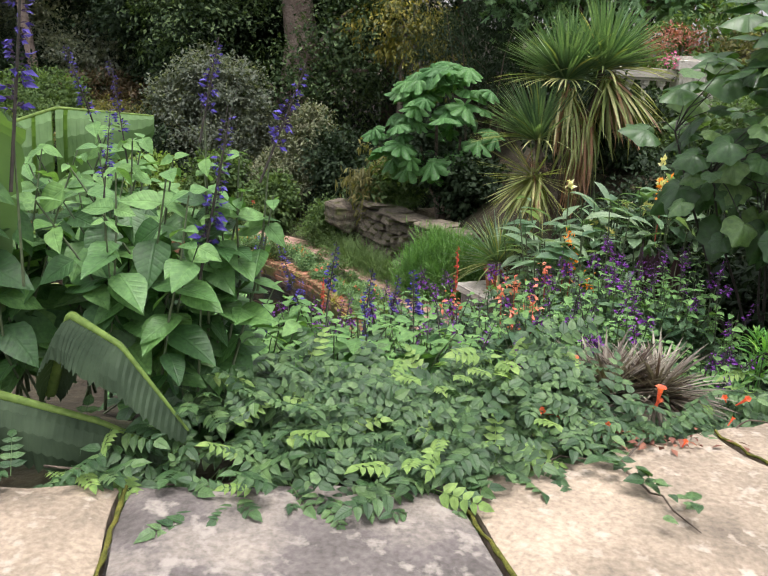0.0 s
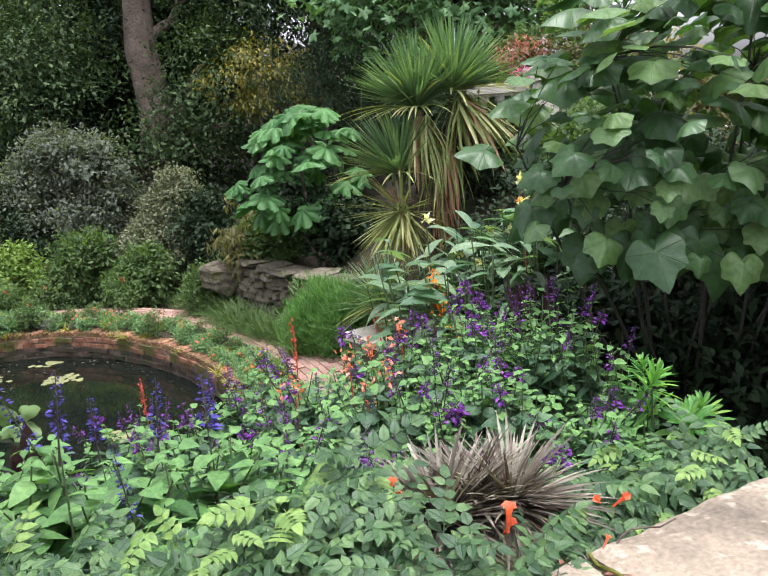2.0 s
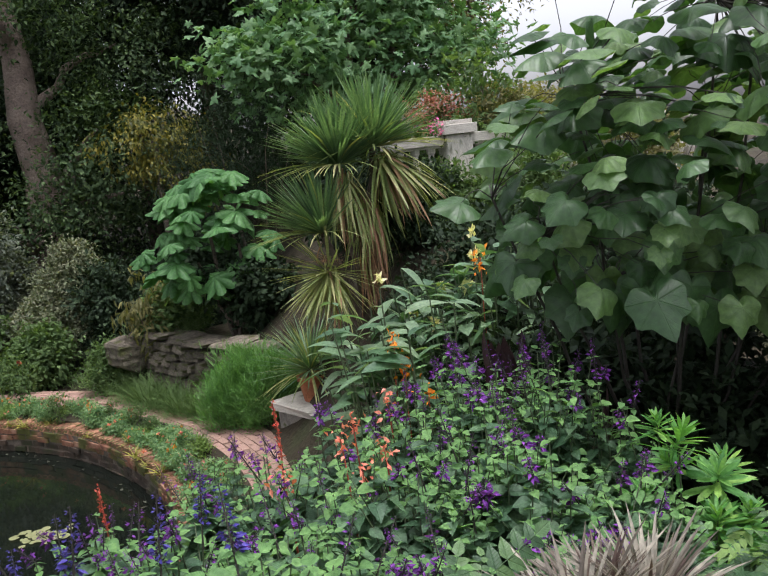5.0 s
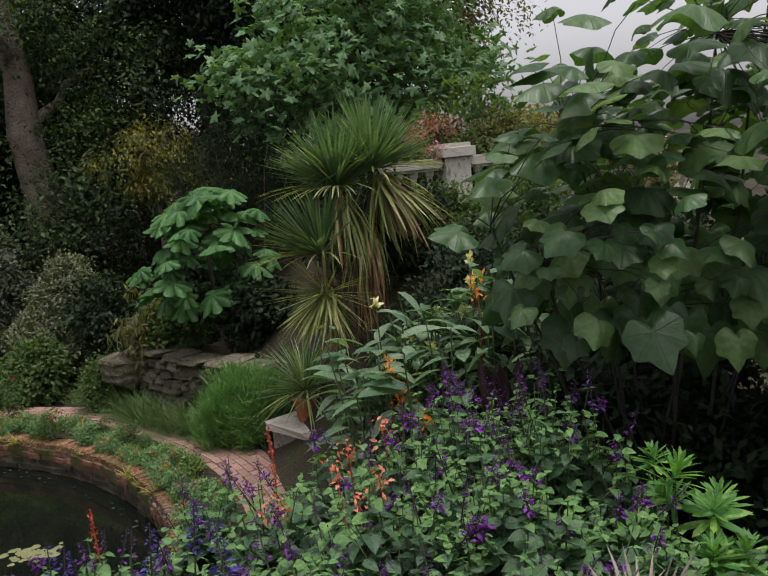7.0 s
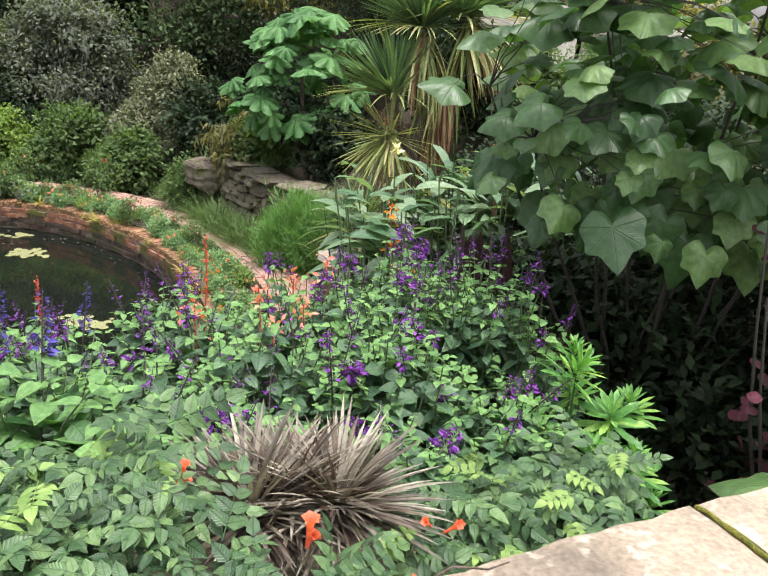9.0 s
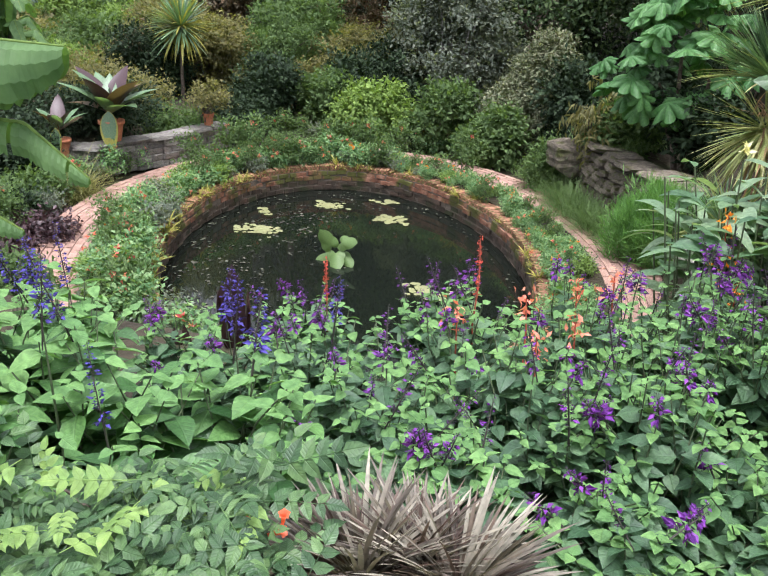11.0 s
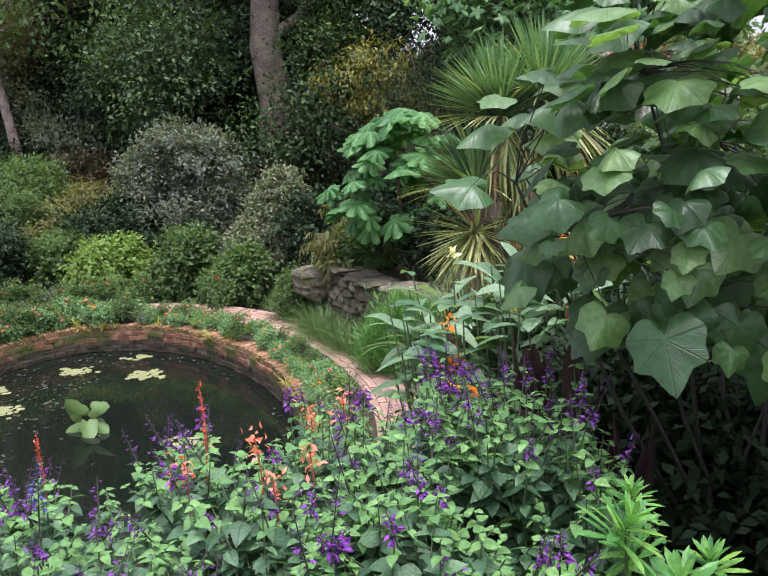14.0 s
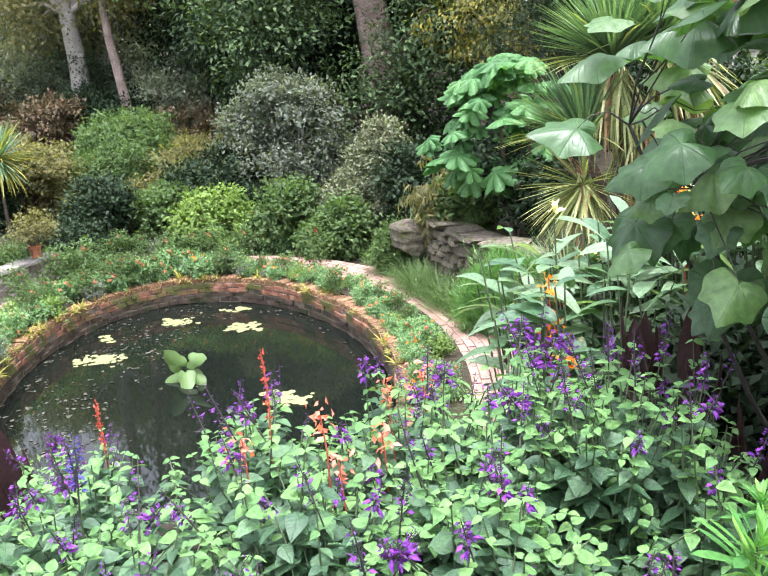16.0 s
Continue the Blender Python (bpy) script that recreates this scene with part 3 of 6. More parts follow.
for sx, turn, x1, y1 in ((-1, 0.12, 2.75, 10.3), (1, -0.1, 7.6, 10.6)):
    x0 = 3.69 + sx * 0.17
    length = math.hypot(x1 - x0, y1 - 10.2)
    ang = math.atan2(y1 - 10.2, x1 - x0)
    mx, my = (x0 + x1) / 2, (10.2 + y1) / 2
    bal_piece("rail", mx, my, 1.45, length, 0.26, 0.12, ang)
    bal_piece("rail_moulding", mx, my, 1.375, length, 0.17, 0.035, ang, block[1])
    bal_piece("plinth_course", mx, my, 0.64, length, 0.28, 0.22, ang, block[1])
    k = 0.16
    while k < length - 0.1:
        bal_piece("baluster", x0 + math.cos(ang) * k, 10.2 + math.sin(ang) * k, 0.75, 1, 1, 1.03, 0, bal_data)
        k += 0.2

# ---- plant makers ----
LEAF = blade(1.0, 0.68, 6, ovate, 0.2, 0.2)
KITE = (np.array([(0, 0, 0), (-0.28, 0.42, 0.07), (0, 1, -0.18), (0.28, 0.42, 0.07)], float), np.array([(0, 2, 1), (0, 3, 2)]))
LEAF_LOW = blade(1.0, 0.6, 2, ovate, 0.25, 0.2)
LANCE = blade(1.0, 0.26, 4, lance, 0.25, 0.3)
NEEDLE = blade(1.0, 0.12, 2, lance, 0.2, 0.15)
PETAL = blade(1.0, 0.55, 2, ovate, 0.4, 0.3)


def stems_of(curves, radius, name, mat, parent, sides=5):
    if radius >= 0.014:
        for c in curves:
            solid(name, *tube(c, np.linspace(radius, radius * 0.4, len(c)), sides), mat, parent, smooth=True)
        return
    tagged(solid(name, *joined([tube(c, np.linspace(radius, radius * 0.45, len(c)), sides) for c in curves]), mat, parent, smooth=True), kind="stuff" if len(curves) > 1 else "")


def curve(a, b, sag=0.0, n=6, wob=0.0):
    a, b = np.asarray(a, float), np.asarray(b, float)
    s = np.linspace(0, 1, n)[:, None]
    p = a + (b - a) * s
    p[:, 2] += sag * np.sin(math.pi * s[:, 0])
    if wob:
        p[1:-1] += rng.normal(0, wob, (n - 2, 3))
    return p


def spike_data(name, petal_mat, length, florets, size, up=0.2, open_share=0.5):
    """A flower spike along +z: stalk, dark calyces and lipped petals. Mesh data with three materials."""
    s, c = tube([(0, 0, -0.3 * length), (0.01 * length, 0, 0.5 * length), (0, 0, length)], [0.0028, 0.0022, 0.001], 4)
    z = np.repeat(np.linspace(0.12, 0.97, florets // 3), 3)[:florets] * length
    a = rng.uniform(0, 2 * math.pi, len(z))
    taper = 1.1 - 0.75 * z / length
    w = np.stack([np.cos(a), np.sin(a), np.full(len(z), up)], 1)
    base = np.stack([np.cos(a) * 0.003, np.sin(a) * 0.003, z], 1)
    cal = lay(blade(1, 0.5, 2, lance, 0.6, 0.1), base, w + np.array((0, 0, 0.3)), rand_dirs(len(z), 0.5), size * 0.55 * taper)
    keep = rng.random(len(z)) < open_share
    pet = lay(PETAL, base[keep] + w[keep] * size * 0.35 * taper[keep][:, None], w[keep] - np.array((0, 0, 0.15)), rand_dirs(keep.sum(), 0.6), size * taper[keep] * rng.uniform(0.7, 1.2, keep.sum()))
    pet2 = lay(PETAL, base[keep] + w[keep] * size * 0.35 * taper[keep][:, None], w[keep] + np.array((0, 0, -0.7)), rand_dirs(keep.sum(), 0.6), size * 0.6 * taper[keep])
    me = bpy.data.meshes.new(name)
    v, f = joined([(s, c), cal, pet, pet2])
    me.from_pydata(v.tolist(), [], f.tolist())
    for m in (STEM_DARK, CALYX, petal_mat):
        me.materials.append(m)
    idx = np.concatenate([np.full(len(c), 0), np.full(len(cal[1]), 1), np.full(len(pet[1]) + len(pet2[1]), 2)])
    me.polygons.foreach_set("material_index", idx.astype(np.int32))
    return me


VIOLET_SPIKES = [spike_data("violet_spike", VIOLET, L, n, s, u, o) for L, n, s, u, o in ((0.13, 54, 0.024, 0.1, 0.3), (0.16, 60, 0.022, 0.1, 0.22), (0.1, 45, 0.027, 0.1, 0.45), (0.085, 42, 0.03, 0.0, 0.6))]
BLUE_SPIKES = [spike_data("blue_spike", BLUE, *q) for q in ((0.2, 78, 0.022, 0.2, 0.65), (0.26, 90, 0.021, 0.2, 0.6), (0.16, 60, 0.024, 0.2, 0.7))]


def leafy_stems(bases, tops, pairs, size, droop=0.35, start=0.25, spread=0.012):
    """Opposite leaves up stems that run from bases to tops."""
    places, ways, sizes, young = [], [], [], []
    for b, t in zip(bases, tops):
        turn = rng.uniform(0, math.pi)
        for k in range(pairs):
            s = start + (1 - start) * (k + rng.uniform(-0.2, 0.2)) / (pairs - 1)
            p = b + (t - b) * s
            turn += math.pi / 2 + rng.normal(0, 0.25)
            for o in (0, math.pi):
                a = turn + o
                places.append(p)
                ways.append((math.cos(a), math.sin(a), 0.35 - droop * 2 * rng.random() + 0.5 * max(0, s - 0.8)))
                sizes.append(size * (1.05 - 0.6 * max(0, s - 0.7) / 0.3) * rng.uniform(0.5, 1.2))
                young.append(s > 0.86)
    return np.array(places), np.array(ways), np.array(sizes), np.array(young)


def salvia(place, radius, height, stems, spikes, leaf, mats=(SALVIA, SALVIA_TOP), spike_set=VIOLET_SPIKES, label="", pairs=8, lean=0.35, group="purple sage clumps", droop=0.4):
    """A bushy sage: many stems, paired leaves, and flower spikes at some tips."""
    t = thing("sage_bush", place, label, "plant", group)
    b = np.stack([rng.normal(0, radius * 0.35, stems), rng.normal(0, radius * 0.35, stems), np.zeros(stems)], 1)
    a, r = rng.uniform(0, 2 * math.pi, stems), radius * np.sqrt(rng.random(stems))
    top = np.stack([np.cos(a) * r, np.sin(a) * r, height * (1 - lean * (r / radius) ** 2) * rng.uniform(0.86, 1.06, stems)], 1)
    stems_of([curve(p, q, 0, 5, 0.01) for p, q in zip(b, top)], 0.0045, "stem", STEM, t, 4)
    p, w, s, young = leafy_stems(b, top, pairs, leaf, droop, 0.22)
    ups = rand_dirs(len(p), 2.2) + np.array((0, -0.5, 0)) * (droop > 0.5)
    solid("foliage", *lay(LEAF, p[~young], w[~young], ups[~young], s[~young]), mats[0], t, smooth=True)
    solid("young_leaves", *lay(LEAF, p[young], w[young], ups[young], s[young]), mats[1], t, "paler young leaf tips", smooth=True)
    for i in np.argsort(-top[:, 2] * rng.uniform(0.72, 1.0, stems))[: spikes * 2 : 2] if spikes else ():
        d = unit(top[i] - b[i] + np.array((rng.normal(0, 0.1), rng.normal(0, 0.1), 0)))
        piece("flower_spike", spike_set[int(rng.integers(len(spike_set)))], t, Matrix.Translation(Vector(top[i] - d * 0.01)) @ Vector(d).to_track_quat("Z", "Y").to_matrix().to_4x4() @ Matrix.Rotation(rng.uniform(0, 6), 4, "Z") @ Matrix.Scale(rng.uniform(0.75, 1.2), 4))
    return t


def crown(lobes, clumps, per, leaf, size, spread, inner=0.35, down=0.0, flat=0.9):
    """Leaves in clumps over lobes (x, y, z, rx, ry, rz): an uneven, open crown as one array."""
    lob = np.array(lobes, float)
    vol = (lob[:, 3] * lob[:, 4] * lob[:, 5]) ** (2 / 3)
    pick = rng.choice(len(lob), clumps, p=vol / vol.sum())
    d = rand_dirs(clumps, 0.15)
    depth = np.where(rng.random(clumps) < inner, rng.uniform(0.35, 0.85, clumps), rng.uniform(0.82, 1.1, clumps))
    c = lob[pick, :3] + d * lob[pick, 3:] * depth[:, None]
    q = np.repeat(c, per, 0)
    out = np.repeat(d, per, 0)
    off = rng.normal(0, 1, (len(q), 3)) * spread
    off[:, 2] *= 0.75
    ways = out * 0.7 + rng.normal(0, 0.65, (len(q), 3)) - np.array((0, 0, down))
    ups = out * (1 - flat * 0.4) + np.array((0, 0, flat)) + rng.normal(0, 0.24, (len(q), 3))
    return lay(leaf, q + off, ways, ups, size * rng.uniform(0.6, 1.25, len(q)))


def shrub(name, place, lobes, clumps, per, size, spread, mat, label, leaf=LEAF_LOW, category="shrub", group="", twigs=7, bark=WOOD, inner=0.35, down=0.0, twig_r=0.02):
    """A bush: twigs from its foot into the lobes and a crown of clumped leaves. Lobes are given from its foot."""
    t = thing(name, place, label, category, group)
    lob = np.array(lobes, float)
    tips = lob[rng.integers(0, len(lob), twigs), :3] + rng.normal(0, 0.2, (twigs, 3)) * lob[0, 3:]
    stems_of([curve((rng.normal(0, 0.06), rng.normal(0, 0.06), -0.15), q, 0, 6, 0.03) for q in tips], twig_r, "branch", bark, t)
    solid("crown", *crown(lobes, clumps, per, leaf, size, spread, inner, down), mat, t)
    return t


def tree(name, place, height, radius, lobes, clumps, per, size, spread, mat, bark, label, leaf=LEAF_LOW, limbs=9, trunk_top=0.8, lean=(0, 0), inner=0.4, down=0.1):
    """A tree: a tapered trunk, limbs into the lobes, and a crown of many leaves."""
    t = thing(name, place, label, "tree")
    top = np.array((lean[0], lean[1], height * trunk_top))
    line = curve((0, 0, -0.3), top, 0, 9, radius * 0.12)
    rad = radius * (1 - 0.72 * np.linspace(0, 1, 9)) * np.array([1.35, 1.08, 1, 1, 1, 1, 1, 1, 1])
    solid("trunk", *tube(line, rad, 14), bark, t, smooth=True)
    lob = np.array(lobes, float)
    arms = []
    for k in range(limbs):
        e = lob[int(rng.integers(0, len(lob)))]
        s = line[max(1, min(7, int(np.argmin(np.abs(line[:, 2] - e[2] + 0.9)))))]
        arms.append(curve(s, e[:3] + rng.normal(0, 0.3, 3) * e[3:], 0.2, 7, 0.06))
    for a in arms:
        solid("limb", *tube(a, np.linspace(radius * 0.3, radius * 0.05, len(a)), 6), bark, t, smooth=True)
    solid("crown", *crown(lobes, clumps, per, leaf, size, spread, inner, down), mat, t)
    return t


def tuft(name, place, count, length, width, spread, up, mat, label, category="plant", bend=0.25, group="", rise=0.0):
    """A tuft of narrow blades from one foot."""
    t = thing(name, place, label, category, group)
    d = rand_dirs(count)
    d[:, 2] = np.abs(d[:, 2]) * up + rng.uniform(0.05, 0.4, count)
    p = np.stack([rng.normal(0, spread, count), rng.normal(0, spread, count), np.full(count, rise)], 1)
    solid("blade_tuft", *lay(blade(1, width, 5, strap, 0.3, bend), p, d, np.tile((0, 0, 1.0), (count, 1)) + d * 0.1, length * rng.uniform(0.6, 1.15, count)), mat, t)
    return t


def pot(place, radius, height, label, group="terracotta pots"):
    t = thing("plant_pot", place, label, "pot", group)
    v, f = turned([(radius * 0.68, 0), (radius * 0.95, height * 0.82), (radius * 0.96, height * 0.83), (radius * 1.06, height * 0.84), (radius * 1.08, height), (radius * 0.95, height), (radius * 0.92, height * 0.85), (0.001, height * 0.84)], 28)
    solid("pot_body", v, f, CLAY, t, smooth=False)
    return t

# ---- woods behind ----
def dome(r, h, n, base=0.0, flatten=0.75):
    """Lobes of a rounded crown."""
    out = [(0, 0, base + h * 0.5, r * 0.8, r * 0.8, h * 0.5)]
    for k in range(n):
        a = 2 * math.pi * k / n + rng.uniform(-0.3, 0.3)
        q = rng.uniform(0.45, 0.75) * r
        out.append((math.cos(a) * q, math.sin(a) * q, base + h * rng.uniform(0.25, 0.8), r * rng.uniform(0.35, 0.55), r * rng.uniform(0.35, 0.55), h * rng.uniform(0.18, 0.3)))
    return out


def at_ground(x, y, dz=0.0):
    return (x, y, float(ground_z(x, y)) + dz)


# tall trees with visible trunks
tree("tree", at_ground(-1.95, 21.5), 12, 0.58, [(-2.4, -1.0, 4.1, 1.5, 1.2, 1.7), (0.35, -1.3, 3.0, 0.9, 0.6, 0.8), (-0.6, -1.4, 2.3, 0.9, 0.6, 0.8), (0.9, -1.4, 2.2, 0.8, 0.6, 0.8), (1.3, -1.0, 3.6, 1.3, 1.2, 1.5), (-0.4, -0.9, 6.9, 2.0, 1.4, 0.8), (0.3, 0, 12.0, 2.4, 2.2, 1.6), (-2.8, -0.5, 4.4, 1.2, 1.2, 0.8), (2.0, 0, 5.8, 1.6, 1.4, 1.2)], 460, 60, 0.13, 0.3, BUSH_WOOD, WOOD_RED, "tall tree with reddish-grey trunk and hanging green foliage", lean=(-0.5, 0.2), leaf=KITE)
tree("tree", at_ground(-12.05, 26), 14, 0.33, [(-1.6, 0, 4.5, 2.2, 1.8, 1.6), (1.8, -0.4, 5.5, 2.0, 1.8, 1.6), (0, 0, 12, 2.4, 2.2, 2)], 340, 50, 0.14, 0.34, BUSH_OLIVE, WOOD_PALE, "tall tree with bare pale-barked trunk", lean=(-0.3, 0))
tree("tree", at_ground(-9.8, 24.6), 12, 0.17, [(1.5, 0, 6, 2.2, 2, 2), (-0.5, 0, 9, 3, 2.6, 2.6)], 220, 24, 0.2, 0.34, BUSH_MID, WOOD_RED, "slender leaning tree with reddish bark", lean=(-1.2, 0.4))
# wood interior shade is painted by the near-black leaf, far mist by the pale one
for x, y, h, r, m in ((-7.4, 27, 7.5, 2.6, BUSH_SHADED), (-4.8, 25, 7.5, 2.4, BUSH_SHADED), (-13.5, 30, 8.5, 3.2, BUSH_HAZE), (2.2, 24, 13, 3.6, BUSH_SHADED), (4.6, 21, 12, 3.0, BUSH_SHADED), (-17, 33, 10, 4.0, BUSH_HAZE), (0.4, 28, 15, 4.0, BUSH_SHADED), (7.5, 25, 11, 3.2, BUSH_SHADED), (-22.5, 34, 8, 4.0, BUSH_MID), (-28, 30, 6, 3.4, RUSSET), (-31, 34, 9, 4.5, BUSH_HAZE), (-2.6, 31, 8.5, 3.6, BUSH_SHADED), (-10, 33, 11, 3.6, BUSH_HAZE), (-6, 36, 14, 4.2, BUSH_SHADED), (-15, 40, 14, 5.0, BUSH_HAZE), (-25, 42, 11, 5.5, BUSH_SHADED), (-34, 42, 11, 5.5, BUSH_SHADED), (-38, 36, 10, 5.0, BUSH_HAZE), (-44, 44, 12, 6.0, BUSH_SHADED), (-36, 28, 7, 4.0, BUSH_HAZE), (3, 34, 15, 4.5, BUSH_SHADED)):
    tree("tree", at_ground(x, y), h, 0.25, dome(r, h * 0.95, 11, 0.3), 620, 66, 0.17, 0.3, m, WOOD, "tall evergreen in a wood coloured dark for shade, pale for haze", limbs=6, leaf=KITE)
tree("tree", at_ground(-21.4, 26), 8.5, 0.2, [(0, 0, 0.7, 2.2, 1.7, 1.0), (0, 0, 1.6, 2.1, 1.7, 1.2), (0, 0, 2.6, 2.0, 1.7, 1.4), (-0.2, 0, 4.2, 1.6, 1.4, 1.5), (0.1, 0, 6.2, 1.0, 1.0, 1.7)], 560, 60, 0.22, 0.26, BLUEFIR, WOOD, "blue-grey conifer with drooping needles", leaf=NEEDLE, down=1.1)
tree("tree", at_ground(-18.6, 26), 4, 0.14, [(0.1, 0, 2.4, 1.2, 1.1, 0.55), (-0.7, 0, 1.9, 0.9, 1.0, 0.5), (0.8, 0, 1.8, 1.0, 1.0, 0.5), (0.3, 0, 1.2, 1.3, 1.1, 0.5)], 300, 34, 0.13, 0.15, BUSH_MID, WOOD, "cloud-like layered green tree")
tree("tree", at_ground(-15.8, 25), 3.4, 0.12, [(0, 0, 1.7, 1.4, 1.1, 0.5), (0.5, 0, 1.1, 1.5, 1.2, 0.5), (-0.5, 0, 0.6, 1.2, 1.0, 0.5)], 260, 32, 0.12, 0.15, RUSSET, WOOD, "low spreading maple turning russet")
# far shrubs in the pale leaf have distance haze in their colour
for x, y, r, h, m in ((-24.8, 26, 1.6, 2.8, RUSSET), (-27.5, 27, 1.8, 3.0, BUSH_SHADED), (-20.2, 28.5, 1.8, 4.2, BUSH_HAZE), (-17.2, 28, 1.6, 3.8, BUSH_SHADED), (-14.2, 27.5, 1.5, 3.4, BUSH_HAZE), (-23.2, 30, 2.0, 5.0, BUSH_HAZE), (-17.0, 20.5, 1.2, 0.9, BUSH_OLIVE), (-20.5, 22.5, 1.2, 0.9, BUSH_SHADED), (-16.2, 22.4, 1.0, 1.3, BUSH_LIME), (-10.8, 25.5, 1.5, 2.0, BUSH_SHADED), (-8.8, 26.5, 1.7, 2.8, BUSH_HAZE), (-11.8, 29, 1.6, 3.6, BUSH_HAZE), (-9.2, 30, 1.8, 3.6, BUSH_SHADED), (-14.8, 18.6, 1.1, 1.1, BUSH_OLIVE), (-13.4, 19.3, 1.0, 1.2, BUSH_MID)):
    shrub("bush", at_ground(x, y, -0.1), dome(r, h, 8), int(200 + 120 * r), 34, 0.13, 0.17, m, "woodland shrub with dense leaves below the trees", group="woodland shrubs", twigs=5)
# tree with big maple-like leaves behind the sword-leaved plant
tree("tree", at_ground(4.0, 15.8), 5.6, 0.16, [(0.3, 0, 2.9, 2.2, 1.4, 1.0), (-1.4, -0.3, 2.5, 1.2, 1.0, 0.7), (1.8, -0.2, 2.5, 1.1, 1.0, 0.8), (0.3, 0, 4.0, 1.9, 1.2, 0.9)], 300, 12, 0.13, 0.24, leaf_mat("large tree leaf", [(0.07, 0.2, 0.06), (0.14, 0.3, 0.1)], 0.5, 0.3), WOOD, "broad tree with large pointed green leaves", leaf=(fan_leaf(1, maple, 20, 1, 0.25, 0.1)[0], np.array([(0, 1 + i, 1 + (i + 1) % 20) for i in range(20)])), trunk_top=0.6, inner=0.3)
tree("tree", at_ground(0.5, 19.2), 5.2, 0.12, [(0, 0, 4.0, 1.1, 0.9, 0.75), (0.5, 0, 3.3, 0.9, 0.8, 0.7)], 110, 36, 0.11, 0.14, YELLOWING, WOOD, "small tree with drooping yellowing leaves", down=1.1)
# needles take the near-black leaf colour in place of tree shade
shrub("dark_conifer", at_ground(2.0, 16.5), dome(1.6, 4.6, 6), 330, 40, 0.13, 0.2, BUSH_SHADED, "dense feathery conifer with shade put into its needle colour", leaf=NEEDLE)

# ---- bushes round the pond garden ----
shrub("grey_bush", at_ground(-3.8, 19.1), [(0.1, 0, 1.2, 1.1, 0.9, 0.9), (-0.6, 0.2, 2.1, 0.8, 0.7, 0.6), (0.5, 0, 2.5, 0.8, 0.7, 0.55), (1.0, 0.1, 1.6, 0.55, 0.6, 0.6), (-0.1, 0, 2.9, 0.55, 0.5, 0.35)], 480, 46, 0.1, 0.14, BUSH_GREY, "large grey-green bush with bare grey branches", bark=WOOD_PALE, twigs=12, twig_r=0.035)
shrub("flowering_bush", at_ground(-1.45, 17.6), [(-0.1, 0, 0.8, 0.95, 0.75, 0.75), (0.05, 0, 1.5, 0.65, 0.55, 0.55), (0.1, 0, 2.0, 0.36, 0.36, 0.36)], 520, 46, 0.075, 0.1, VARIEGATED, "rounded bush with pale variegated small leaves")
shrub("dark_bush", at_ground(-0.9, 17.0, -0.1), [(0, 0, 0.5, 0.55, 0.5, 0.5)], 90, 30, 0.06, 0.09, BUSH_SHADED, "low dark bush with small leaves")
# undergrowth below the trees has its shade in the leaf colour
for x, y, r, h, m, lab in ((-4.7, 17.1, 0.9, 1.0, BUSH_LIME, "spreading golden-green bush"), (-3.3, 17.0, 0.6, 1.1, BUSH_MID, "rounded mid-green bush"), (-2.1, 16.4, 0.65, 0.9, BUSH_MID, "soft green rounded bush"), (-6.0, 17.8, 0.9, 1.0, BUSH_MID, "leafy green bush behind the roses"), (-7.3, 17.3, 0.8, 1.2, BUSH_SHADED, "dark green bush by the pots"), (-5.3, 18.6, 1.3, 1.5, BUSH_SHADED, "spreading dark bush"), (-6.4, 20.5, 1.7, 1.4, BUSH_OLIVE, "wide olive-green layered shrub"), (-8.6, 21.5, 1.7, 1.5, BUSH_MID, "wide green layered shrub"), (-9.6, 18.6, 1.2, 1.3, BUSH_OLIVE, "olive shrub behind the wall"), (-11.6, 20.5, 1.5, 1.3, BUSH_OLIVE, "yellow-olive shrub"), (-13.2, 21.5, 1.3, 1.3, BUSH_LIME, "bright bamboo-like shrub"), (-10.2, 17.2, 1.0, 1.3, BUSH_SHADED, "dark leafy shrub behind the pots"), (-4.0, 20.5, 1.5, 1.3, RUSSET, "brownish spreading shrub"), (-2.2, 22, 1.6, 1.6, BUSH_SHADED, "dark undergrowth"), (-7.8, 24, 1.8, 1.5, RUSSET, "russet undergrowth shrub"), (1.0, 17, 1.2, 1.6, BUSH_SHADED, "dark undergrowth beneath trees"), (-0.6, 17.2, 1.0, 1.4, BUSH_SHADED, "dark bush beneath the tree"), (1.6, 13.7, 0.7, 0.8, BUSH_SHADED, "low dark bush"), (3.0, 12.2, 0.9, 1.4, BUSH_SHADED, "dark bush on the bank"), (4.6, 11.6, 1.0, 1.6, BUSH_MID, "green bush beyond the balustrade"), (0.3, 14.9, 0.6, 0.6, BUSH_MID, "low grassy green bush"), (-12.4, 24, 1.4, 1.6, RUSSET, "dark red-brown shrub"), (-15.5, 23, 1.4, 1.2, BUSH_MID, "green shrub")):
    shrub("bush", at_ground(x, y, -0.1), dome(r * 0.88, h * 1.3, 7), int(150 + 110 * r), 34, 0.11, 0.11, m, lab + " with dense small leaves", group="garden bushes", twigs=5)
shrub("columnar_plant", at_ground(-14.4, 23), [(0, 0, 1.0, 0.26, 0.26, 0.85)], 60, 40, 0.3, 0.08, BUSH_GREY, "grey-brown twiggy columnar plant", leaf=NEEDLE, down=-1.5)
